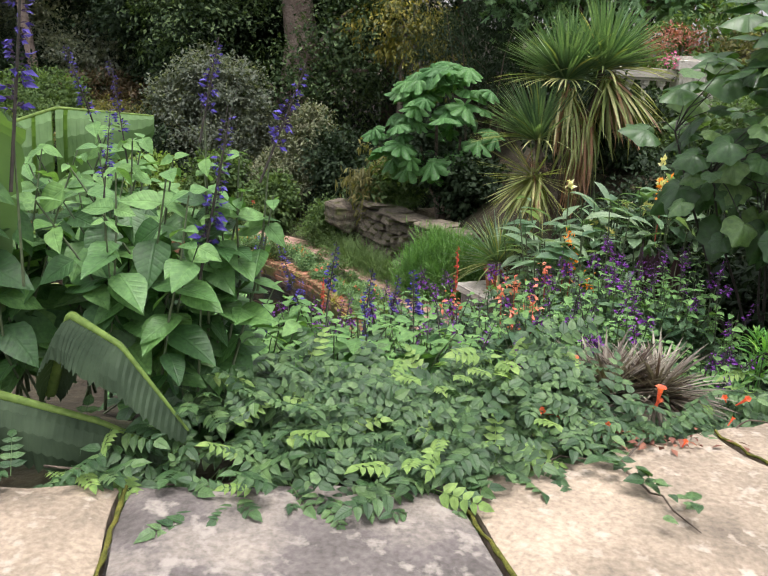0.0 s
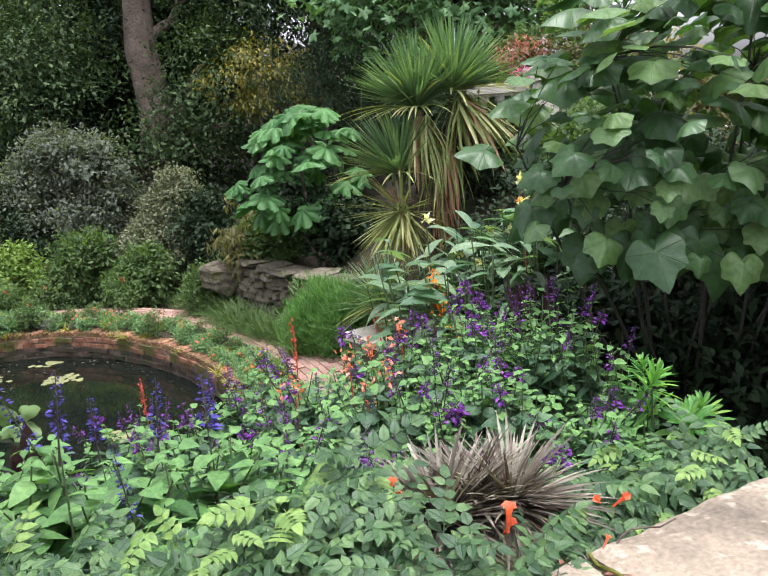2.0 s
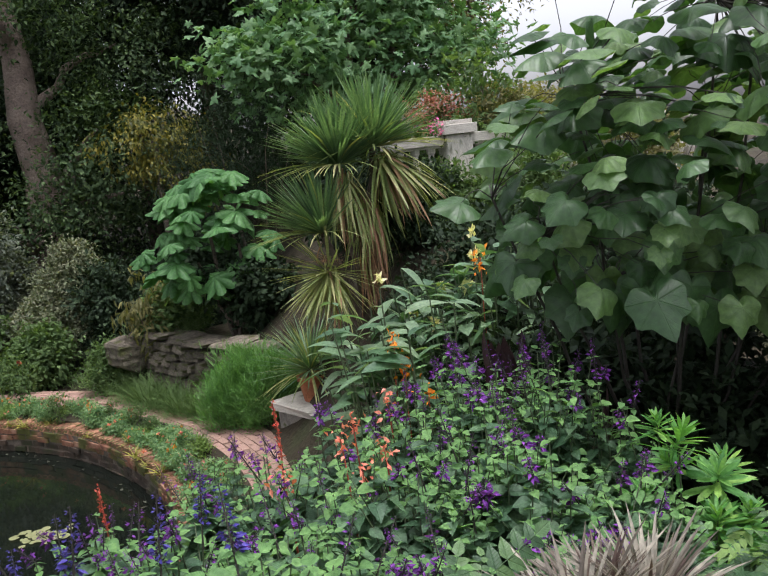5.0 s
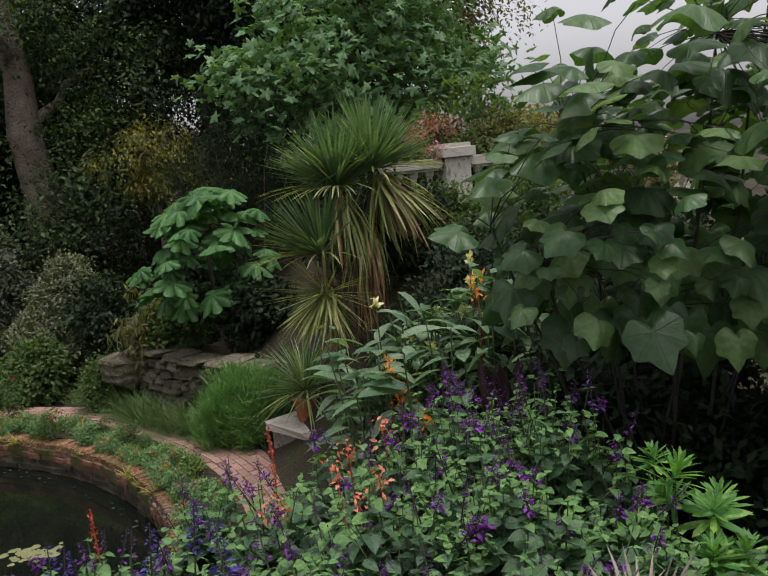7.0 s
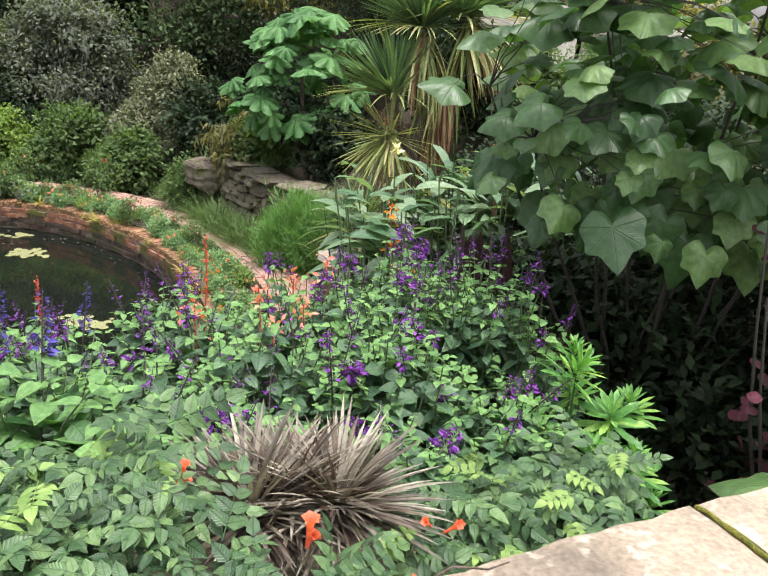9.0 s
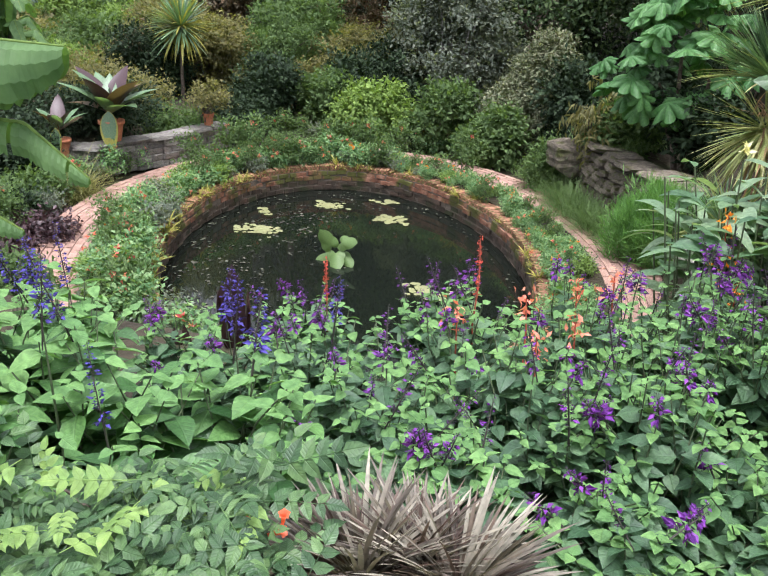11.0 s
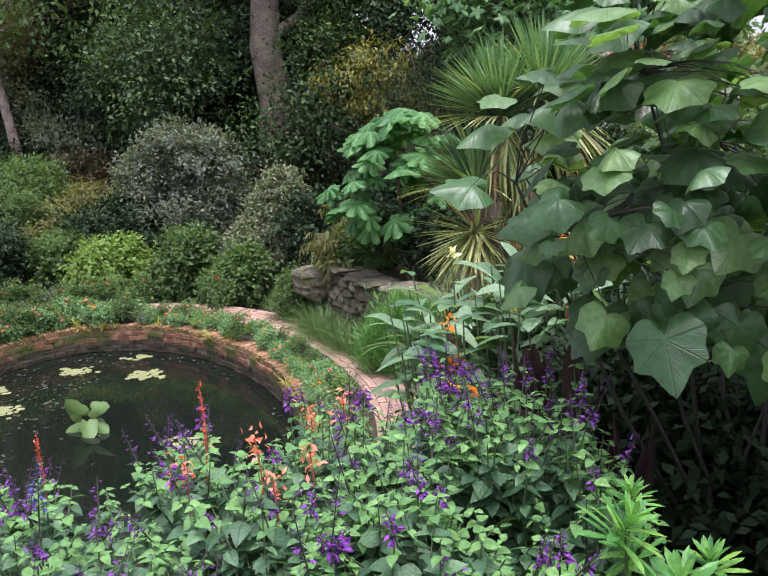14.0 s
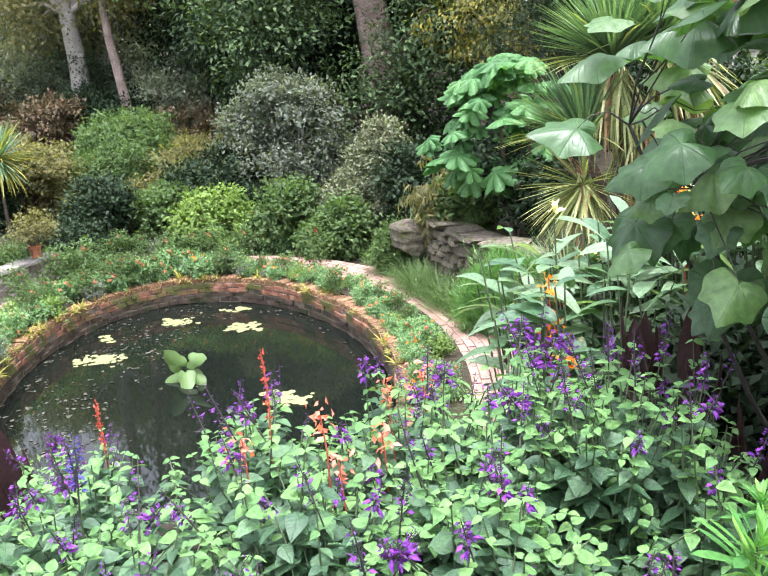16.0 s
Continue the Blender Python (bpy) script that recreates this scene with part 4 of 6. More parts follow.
# bright feathery shrub and grasses beside the path
for x, y, h in ((0.92, 12.05, 1.1), (1.3, 11.85, 1.0)):
    shrub("feathery_shrub", at_ground(x, y, -0.1), [(0, 0, h * 0.55, 0.34, 0.34, h * 0.48), (0.25, 0.1, h * 0.48, 0.3, 0.3, h * 0.4), (-0.2, -0.05, h * 0.4, 0.28, 0.28, h * 0.36)], 260, 46, 0.16, 0.07, FEATHER, "dense feathery bright green shrub beside the path", leaf=blade(1.0, 0.06, 2, lance, 0.2, 0.2), down=-1.4, group="feathery shrubs", twigs=5)
for x, y in ((0.45, 13.0), (0.62, 12.75), (-0.75, 15.3)):
    tuft("grass_clump", at_ground(x, y, -0.05), 420, 0.6, 0.022, 0.16, 1.0, GRASS, "dark green arching grass clump beside the path", bend=0.5, group="grass clumps")
tuft("grass_clump", at_ground(-7.3, 11.1), 380, 0.7, 0.02, 0.12, 1.2, leaf_mat("yellow grass", [(0.16, 0.2, 0.04), (0.24, 0.27, 0.06)], 0.5, 0.2), "yellow-green arching grass tuft beside the path", bend=0.55)

# ---- sword-leaved tree ----
def sword_head(t, c, n, length, back, mats=(YUCCA, YUCCA_OLD), old=0.12, tilt=(0, 0, 0.5), width=0.05):
    d = rand_dirs(n) + np.array(tilt)
    d = unit(d)
    d = d[d[:, 2] > back]
    is_old = (d[:, 2] < back + 0.16) & (rng.random(len(d)) < 0.8) | (rng.random(len(d)) < old)
    for sel, m, nm in ((~is_old, mats[0], "leaf_head"), (is_old, mats[1], "yellowed_leaves")):
        k = int(sel.sum())
        if k:
            solid(nm, *lay(blade(1, width, 4, strap, 0.35, 0.05 if m is mats[0] else 0.3), np.tile(c, (k, 1)) + d[sel] * 0.06, d[sel], np.tile((0, 0, 1.0), (k, 1)) + 0.1, length * rng.uniform(0.75, 1.08, k)), m, t, "" if m is mats[0] else "yellowed drooping lower leaves")


sword = thing("sword_leaved_tree", at_ground(2.3, 9.75), "multi-headed yucca-like tree with skirts of drooping yellow leaves", "tree")
foot = np.array(sword.location)
HEADS = [((2.1, 9.55, 1.3), 300, 0.78, (-0.25, -0.05, 0.62)), ((2.52, 9.65, 1.44), 340, 0.84, (0.12, -0.05, 0.7)), ((1.85, 9.5, 0.62), 210, 0.74, (-0.62, -0.1, 0.55))]
stems_of([curve((0, 0, -0.1), np.array(h[0]) - foot, 0.05, 8, 0.02) for h in HEADS], 0.09, "trunk", WOOD, sword, 9)
for c, n, ln, tilt in HEADS:
    sword_head(sword, np.array(c) - foot, int(n * 1.35), ln, 0.1, old=0.03, tilt=tilt, width=0.05)


def skirt(c, n, ln, share, out, way=(0, 0, 0)):
    """Leaves hanging from below a head: yellow-green ones arching out, dead ones close to the trunk."""
    for m, k, reach, nm, lab in ((YUCCA_OLD, int(n * share), out, "skirt", "hanging yellow-green leaves"), (YUCCA_DEAD, int(n * (1 - share)), out * 0.5, "dead_skirt", "hanging dead brown leaves")):
        a = rng.uniform(0, 2 * math.pi, k)
        q = rng.uniform(0.2, 1.0, k) * reach
        d = np.stack([np.cos(a) * q + way[0], np.sin(a) * q + way[1], -rng.uniform(0.3, 1.0, k) + way[2]], 1)
        solid(nm, *lay(blade(1, 0.052, 6, strap, 0.3, 0.28), np.tile(np.array(c) - foot, (k, 1)) + rng.normal(0, 0.045, (k, 3)), d, np.stack([np.cos(a), np.sin(a), np.full(k, 0.6)], 1), ln * rng.uniform(0.6, 1.1, k)), m, sword, lab)


skirt((2.13, 9.5, 1.18), 120, 0.78, 0.75, 0.75)
skirt((2.6, 9.55, 1.34), 130, 0.85, 0.8, 1.0, (0.25, 0, 0.15))
skirt((2.38, 9.6, 0.85), 230, 0.85, 0.3, 0.5)
skirt((2.35, 9.6, 0.35), 90, 0.6, 0.1, 0.3)
sword_head(sword, np.array((1.84, 9.4, 0.22)) - foot, 120, 0.66, -0.8, (YUCCA_OLD, YUCCA_OLD), 0.5, (-0.25, -0.3, -0.45), 0.05)
skirt((1.84, 9.4, 0.2), 100, 0.66, 0.85, 1.1, (-0.1, -0.1, 0.2))
tuft("dry_blade_tuft", (1.78, 9.35, 0.34), 26, 0.3, 0.05, 0.06, 0.7, YUCCA_DEAD, "curled dry sword leaves caught on the trunk", bend=0.5)

# ---- stone plinth with a potted sword plant ----
plinth = thing("stone_plinth", (1.78, 11.05, -2.15), "rough stone pier with an overhanging moss-stained slab", "plinth")
piece("plinth_body", block_data(STONE, 1, 0.05, 0.03)[0], plinth, Matrix.Translation((0.06, 0.1, 0.2)) @ Matrix.Rotation(0.5, 4, "Z") @ Matrix.Diagonal((0.75, 0.75, 0.62, 1)))
piece("plinth_slab", block_data(PALE_STONE, 1, 0.06, 0.05)[0], plinth, Matrix.Translation((0.1, 0.03, 0.49)) @ Matrix.Rotation(0.5, 4, "Z") @ Matrix.Diagonal((1.0, 0.9, 0.11, 1)))
pot((1.78, 11.0, -1.61), 0.175, 0.33, "terracotta pot with chipped rim on a stone slab")
ps = thing("potted_sword_plant", (1.78, 11.0, -1.28), "small yucca-like plant in a terracotta pot", "plant")
sword_head(ps, np.array((0, 0, 0.06)), 300, 0.78, -0.2, old=0.25, width=0.035)

# ---- lobed-leaf shrub ----
tetra = thing("lobed_leaf_shrub", at_ground(1.2, 13.9), "shrub with very large deeply lobed bright green leaves", "shrub")
tf = np.array(tetra.location)
stems_of([curve((0, 0, -0.1), q, 0.05, 7, 0.03) for q in ((-0.2, -0.1, 1.9), (-0.45, -0.1, 1.3), (0.2, -0.1, 1.5))], 0.05, "trunk", WOOD, tetra, 8)
TETRA_DATA = []
for k in range(3):
    lv, lf = fan_leaf(1.0, palmate, 72, 4, 0.34 + 0.06 * k, 0.05 + 0.03 * k)
    me = bpy.data.meshes.new("lobed_leaf")
    me.from_pydata(lv.tolist(), [], lf)
    me.materials.append(TETRA)
    me.polygons.foreach_set("use_smooth", np.ones(len(me.polygons), bool))
    TETRA_DATA.append(me)


def leaf_pose(p, way, up, size):
    y = Vector(way).normalized()
    x = y.cross(Vector(up)).normalized()
    z = x.cross(y)
    m = Matrix((x, y, z)).transposed().to_4x4()
    return Matrix.Translation(Vector(p)) @ m @ Matrix.Scale(size, 4)


for k in range(84):
    a = rng.uniform(0, 2 * math.pi)
    z = -0.45 + 1.75 * ((k * 0.618) % 1) ** 0.9
    r = 1.12 * math.sqrt(max(0.06, 1 - ((z - 0.3) / 1.12) ** 2)) * rng.uniform(0.4, 1.0)
    p = np.array((0.98 + math.cos(a) * r * 0.95 + 0.1 * (z - 0.3), 13.8 + math.sin(a) * r * 0.7, z + 0.06)) - tf
    piece("leaf", TETRA_DATA[k % 3], tetra, leaf_pose(p, (math.cos(a) + rng.normal(0, 0.5), math.sin(a) - 0.35, -0.45 + rng.normal(0, 0.35)), (math.cos(a) * 0.5 + rng.normal(0, 0.35), math.sin(a) * 0.5 - 0.35, 0.9), rng.uniform(0.19, 0.33)))
shrub("pale_leaved_shrub", at_ground(-0.2, 14.6), [(0, 0, 1.6, 0.35, 0.3, 0.4), (0.15, 0, 1.1, 0.3, 0.3, 0.4)], 40, 16, 0.16, 0.1, BUSH_OLIVE, "shrub with narrow pale drooping leaves", leaf=LANCE, down=0.8)

# ---- rock ledge right of the path ----
def boulder(name, place, size, turn, tip, seed, label):
    """A weathered slab of rock: a closed rounded block with broken facets and bedding steps."""
    g = np.random.default_rng(seed)
    bm = bmesh.new()
    bmesh.ops.create_cube(bm, size=1.0)
    bmesh.ops.subdivide_edges(bm, edges=bm.edges, cuts=9, use_grid_fill=True)
    cuts = [(unit(g.normal(size=3)), g.uniform(0.36, 0.52)) for _ in range(9)]
    for v in bm.verts:
        p = np.array(v.co)
        p = p * (1 - 0.12 * (np.linalg.norm(p) / 0.87) ** 4)
        for n, d in cuts:
            over = p @ n - d
            if over > 0:
                p = p - n * over * 0.9
        step = 0.03 * math.sin(p[2] * 24 + 2 * math.sin(p[0] * 5))
        p[:2] *= 1 + step
        p = p + g.normal(0, 0.008, 3)
        v.co = p
    me = bpy.data.meshes.new(name)
    bm.to_mesh(me)
    bm.free()
    me.materials.append(ROCK)
    ob = new(name, me)
    ob.matrix_world = Matrix.Translation(place) @ Matrix.Rotation(turn, 4, "Z") @ Matrix.Rotation(tip, 4, "Y") @ Matrix.Diagonal((*size, 1))
    return tagged(ob, label, "rock", "rocks of the ledge")


ledge = thing("wall_ledge", (0.5, 13.5, -2.1), "low grey retaining wall with flat brown capping slabs", "wall", kind="structure")
LEDGE_STONES = block_data(ROCK, 5, 0.14, 0.1)
LEDGE_TURN = math.atan2(-2.1, 1.27)
for c in range(7):
    s = rng.uniform(-0.15, 0)
    while s < 2.5:
        w = rng.uniform(0.14, 0.4)
        m = s + w / 2 - 1.22
        piece("stone", LEDGE_STONES[int(rng.integers(5))], ledge, Matrix.Translation((math.cos(LEDGE_TURN) * m + rng.normal(0, 0.012), math.sin(LEDGE_TURN) * m, 0.07 + 0.125 * c + rng.normal(0, 0.018))) @ Matrix.Rotation(LEDGE_TURN + rng.normal(0, 0.14), 4, "Z") @ Matrix.Rotation(rng.normal(0, 0.09), 4, "Y") @ Matrix.Diagonal((w * 0.97, 0.3 + rng.uniform(-0.05, 0.05), 0.128, 1)))
        s += w
s = 0.0
while s < 2.5:
    w = rng.uniform(0.4, 0.75)
    m = s + w / 2 - 1.22
    piece("capping_slab", LEDGE_STONES[int(rng.integers(5))], ledge, Matrix.Translation((math.cos(LEDGE_TURN) * m + 0.1, math.sin(LEDGE_TURN) * m + 0.06, 0.95 + rng.normal(0, 0.02))) @ Matrix.Rotation(LEDGE_TURN + rng.normal(0, 0.1), 4, "Z") @ Matrix.Rotation(rng.normal(0, 0.03), 4, "X") @ Matrix.Diagonal((w * 0.98, 0.55 + rng.uniform(-0.06, 0.08), 0.075, 1)))
    s += w
boulder("rock", (-0.45, 14.75, -1.45), (0.7, 0.6, 0.6), 0.5, -0.1, 14, "small broken grey rock in the bank")
for x, y, z, ln in ((-0.25, 14.2, -2.05, 0.5), (0.0, 13.75, -2.05, 0.5), (0.28, 13.3, -2.05, 0.5), (0.5, 14.3, -1.1, 0.35), (0.0, 14.95, -1.1, 0.45)):
    tuft("grass_clump", (x, y, z), 300, ln, 0.022, 0.12, 1.0, GRASS, "green arching grass clump against the rocks", bend=0.5, group="grass clumps")

for x, y, z in ((-0.55, 14.6, -2.05), (-0.75, 14.9, -2.0), (-0.45, 15.0, -1.5), (-0.3, 14.0, -2.1), (-0.1, 13.9, -2.1), (-0.15, 13.6, -2.1), (0.1, 13.5, -2.1), (0.15, 13.2, -2.1), (0.4, 13.1, -2.1), (0.45, 12.8, -2.1), (0.65, 12.7, -2.1), (-0.45, 14.3, -2.1), (-0.2, 14.35, -2.05)):
    tuft("grass_clump", (x, y, z), 300, rng.uniform(0.4, 0.6), 0.022, 0.13, 1.0, GRASS, "green arching grass clump against the rocks", bend=0.5, group="grass clumps")
shrub("bush", (-0.85, 15.1, -2.05), dome(0.34, 0.75, 5), 150, 30, 0.07, 0.09, BUSH_MID, "low leafy green bush against the rocks", group="garden bushes", twigs=4)
for b in np.linspace(0.05, 1.1, 11):
    tuft("grass_clump", tuple(ring_point(b, rng.uniform(1.95, 2.3), RIM_Z)), 200, rng.uniform(0.2, 0.32), 0.022, 0.13, 1.0, GRASS, "green arching grass clump beside the path", bend=0.5, group="grass clumps")
for b, o, m in ((0.15, 2.3, FEATHER), (0.4, 2.4, BUSH_SHADED), (0.62, 2.6, BUSH_MID), (0.3, 2.8, BUSH_OLIVE)):
    shrub("bush", tuple(ring_point(b, o, RIM_Z)), dome(0.4, 0.6, 5), 150, 30, 0.07, 0.09, m, "low leafy bush beside the brick path", group="garden bushes", twigs=4)

# ---- dry stone wall with pots, left of the path ----
WALL = [(-9.45, 11.5), (-7.75, 12.05), (-7.6, 12.5), (-7.25, 13.4), (-6.98, 14.7)]
stone_wall = thing("wall_garden", (-7.5, 13, -2.1), "low curved grey dry stone wall with flat coping", "wall", kind="structure")
stones = block_data(STONE, 5, 0.1, 0.06)
for (x0, y0), (x1, y1) in zip(WALL, WALL[1:]):
    length, ang = math.hypot(x1 - x0, y1 - y0), math.atan2(y1 - y0, x1 - x0)
    for c in range(4):
        s = rng.uniform(-0.1, 0)
        while s < length:
            w = rng.uniform(0.16, 0.36)
            m = s + w / 2
            piece("stone", stones[int(rng.integers(5))], stone_wall, Matrix.Translation((x0 + math.cos(ang) * m + 7.5, y0 + math.sin(ang) * m - 13, 0.06 + 0.115 * c)) @ Matrix.Rotation(ang, 4, "Z") @ Matrix.Diagonal((w * 0.97, 0.3 + rng.uniform(-0.03, 0.04), 0.118, 1)))
            s += w
    s = 0
    while s < length:
        w = rng.uniform(0.4, 0.6)
        m = s + w / 2
        piece("coping_stone", stones[int(rng.integers(5))], stone_wall, Matrix.Translation((x0 + math.cos(ang) * m + 7.5, y0 + math.sin(ang) * m - 13, 0.5)) @ Matrix.Rotation(ang, 4, "Z") @ Matrix.Diagonal((w * 0.98, 0.4, 0.06, 1)))
        s += w

# ---- foreground: creeper over the coping ----
def pinnate(n=4):
    """A feather leaf along +y: pairs of toothed leaflets and one at the tip."""
    out = []
    leaflet = blade(1.0, 0.62, 5, lambda q: ovate(q) * (1.0 if round(q * 5) % 2 else 0.88), 0.22, 0.22)
    for k in range(n):
        y = 0.22 + 0.2 * k
        for sx in (-1, 1):
            out.append(lay(leaflet, np.array([(0.0, y, 0)]), np.array([(sx * 1.0, 0.55, -0.1)]), np.array([(0, 0, 1.0)]), [0.34 - 0.034 * k]))
    out.append(lay(leaflet, np.array([(0, 0.2 + 0.2 * n - 0.08, 0)]), np.array([(0, 1.0, -0.2)]), np.array([(0, 0, 1.0)]), [0.33]))
    out.append(tube([(0, 0, 0), (0, 0.5, 0.01), (0, 0.95, -0.03)], [0.008, 0.006, 0.004], 4))
    return joined(out)


PINNATE = pinnate()


def edge_y(x):
    return np.interp(x, [p[0] for p in EDGE], [p[1] for p in EDGE])


def creeper_z(x, y):
    d = y - edge_y(x)
    return 0.60 + 0.06 * ease(0.0, 0.3, d) - 0.06 * ease(0.4, 1.0, d) + 0.04 * np.sin(x * 6 + 1) * np.sin(y * 5)


creeper = thing("trumpet_creeper", (0.1, 2.0, 0.5), "sprawling creeper with feathery dark leaves over the coping", "climbing plant")
n = 1950
cx = rng.uniform(-0.75, 1.5, n)
reach = np.interp(cx, (-0.75, -0.5, -0.3, 0.3, 0.6, 1.0, 1.5), (0.1, 0.2, 0.6, 0.6, 0.5, 0.3, 0.3))
cd = rng.random(n) ** 0.85 * (reach + 0.1) - 0.1
cy = edge_y(cx) + cd - 0.02
keep = (cd > 0.02) | ((cx > -0.35) & (cx < 0.55) & (cd > -0.08 - 0.12 * np.abs(np.sin(cx * 9))))
keep &= ~((cx > 0.95) & (cd < 0.06))
keep &= ~((cx < -0.32) & (rng.random(n) < 0.75))
keep &= ~((cx > 0.5) & (cd > 0.1) & (np.hypot(cx - 0.8, cy - 2.26) < 0.24))
cx, cy = cx[keep], cy[keep]
cz = creeper_z(cx, cy) + rng.normal(0, 0.035, len(cx)) - 0.1 * ease(0.9, 1.05, cx)
a = rng.uniform(0, 2 * math.pi, len(cx))
ways = np.stack([np.cos(a), np.sin(a) - 0.5, rng.normal(0.1, 0.3, len(cx))], 1)
ups = np.tile((0, -0.35, 1.0), (len(cx), 1)) + rng.normal(0, 0.3, (len(cx), 3))
young = rng.random(len(cx)) < 0.07
off = np.array((0.1, 2.0, 0.5))
P = np.stack([cx, cy, cz], 1) - off
solid("foliage", *lay(PINNATE, P[~young], ways[~young], ups[~young], rng.uniform(0.075, 0.14, (~young).sum())), CREEPER, creeper)
solid("young_leaves", *lay(PINNATE, P[young] + np.array((0, 0, 0.04)), ways[young], ups[young], rng.uniform(0.07, 0.12, young.sum())), CREEPER_YOUNG, creeper, "yellow-green young leaf sprays")
vines = []
for x0, x1, d0, d1 in ((0.3, 0.62, 0.12, -0.1), (0.62, 0.72, -0.1, -0.42), (0.62, 0.88, -0.1, 0.1), (-0.7, -0.2, 0.1, 0.05), (-0.1, 0.5, 0.3, 0.2), (0.1, 0.8, 0.6, 0.3), (0.95, 1.15, 0.02, -0.05)):
    p = np.array([(x0 + (x1 - x0) * s, 0, 0) for s in np.linspace(0, 1, 8)])
    p[:, 1] = edge_y(p[:, 0]) + np.linspace(d0, d1, 8)
    p[:, 2] = np.where(p[:, 1] < edge_y(p[:, 0]), COPE_Z + 0.012, creeper_z(p[:, 0], p[:, 1]))
    vines.append(p + rng.normal(0, 0.004, p.shape) - off)
stems_of(vines, 0.0035, "vine", WOOD, creeper, 5)
sp, sw = [], []
for k in range(26):
    s = rng.random()
    x = 0.58 + 0.16 * s + rng.normal(0, 0.02)
    d = -0.06 - 0.36 * s + rng.normal(0, 0.015)
    sp.append((x, edge_y(x) + d, COPE_Z + 0.025 + rng.random() * 0.03))
    sw.append((rng.normal(), rng.normal(), 0.15))
solid("trailing_leaves", *lay(LEAF, np.array(sp) - off, np.array(sw), rand_dirs(26, 2.5), rng.uniform(0.03, 0.055, 26)), CREEPER, creeper)


def trumpet_data():
    """A trumpet flower along +z with five flared lobes."""
    v, f = turned([(0.004, 0), (0.005, 0.03), (0.0075, 0.055), (0.011, 0.068), (0.017, 0.072)], 15)
    v[-15:, :2] *= (1 + 0.16 * np.cos(5 * np.arange(15) * 2 * math.pi / 15))[:, None]
    me = bpy.data.meshes.new("trumpet_flower")
    me.from_pydata(v.tolist(), [], f.tolist())
    me.materials.append(leaf_mat("scarlet trumpet", [(0.78, 0.12, 0.07), (0.8, 0.2, 0.1)], 0.45, 0.3))
    me.polygons.foreach_set("use_smooth", np.ones(len(me.polygons), bool))
    return me


TRUMPET = trumpet_data()
for x, y, z, dx, dy, dz, s in ((0.82, 2.02, 0.64, 0.05, -0.1, 1, 1.3), (0.82, 2.05, 0.62, 0.3, -0.4, 0.8, 0.9), (1.06, 2.06, 0.64, 0.5, -0.4, 0.7, 0.8), (1.04, 2.08, 0.64, -0.4, -0.5, 0.6, 0.7), (1.08, 2.07, 0.65, 0.1, -0.8, 0.6, 0.7), (0.5, 1.86, 0.67, -0.8, -0.3, 0.4, 0.9), (0.53, 1.87, 0.66, -0.6, -0.6, 0.2, 0.8), (0.62, 1.85, 0.66, 0.3, -0.7, 0.3, 0.6), (0.6, 2.13, 0.7, 0.2, -0.2, 0.9, 0.8), (0.58, 2.1, 0.7, 0.8, 0, 0.5, 0.9), (0.56, 2.12, 0.7, -0.7, 0.1, 0.4, 0.9), (0.8, 1.76, 0.65, 0, -0.4, 0.7, 0.55), (0.97, 1.9, 0.65, 0.4, 0.1, 0.7, 0.55)):
    piece("trumpet_flower", TRUMPET, creeper, Matrix.Translation(Vector((x, y + 0.07, z)) - Vector(off)) @ Vector((dx, dy, dz)).to_track_quat("Z", "Y").to_matrix().to_4x4() @ Matrix.Scale(s * 0.68, 4))
lp, lw = np.array([(0.72 + rng.normal(0, 0.09), 1.9 + rng.normal(0, 0.035), COPE_Z + 0.008 + 0.01 * rng.random()) for _ in range(60)]), rng.normal(size=(60, 3)) * (1, 1, 0.15)
tagged(solid("fallen_leaves", *lay(LEAF_LOW, lp, lw, rand_dirs(60, 2), rng.uniform(0.02, 0.04, 60)), leaf_mat("dry red leaf", [(0.13, 0.05, 0.035), (0.25, 0.1, 0.06)], 0.7, 0.0)), "dry reddish fallen leaves and petals on the coping", "leaves", kind="stuff")

# ---- spiky bronze tuft ----
spiky = thing("spiky_tuft", (0.8, 2.25, 0.55), "spiky tuft of narrow bronze and silver blades", "plant")
for c, n, ln in (((-0.08, 0.0, 0.02), 420, 0.205), ((0.08, 0.02, 0.03), 420, 0.205), ((0.0, 0.05, 0.03), 260, 0.2)):
    for m, share, size, flat, nm in ((SPIKY, 0.6, 1.0, 0.75, "rosette"), (BRONZE, 0.4, 0.8, 1.0, "bronze_rosette")):
        k = int(n * share)
        d = rand_dirs(k)
        d[:, 2] = np.abs(d[:, 2]) * flat + 0.1
        d = unit(d)
        solid(nm, *lay(blade(1, 0.068, 6, strap, 0.5, 0.24), np.tile(c, (k, 1)) + d * 0.02, d, np.tile((0, 0, 1.0), (k, 1)) + d * 0.2, ln * size * rng.uniform(0.65, 1.1, k)), m, spiky)

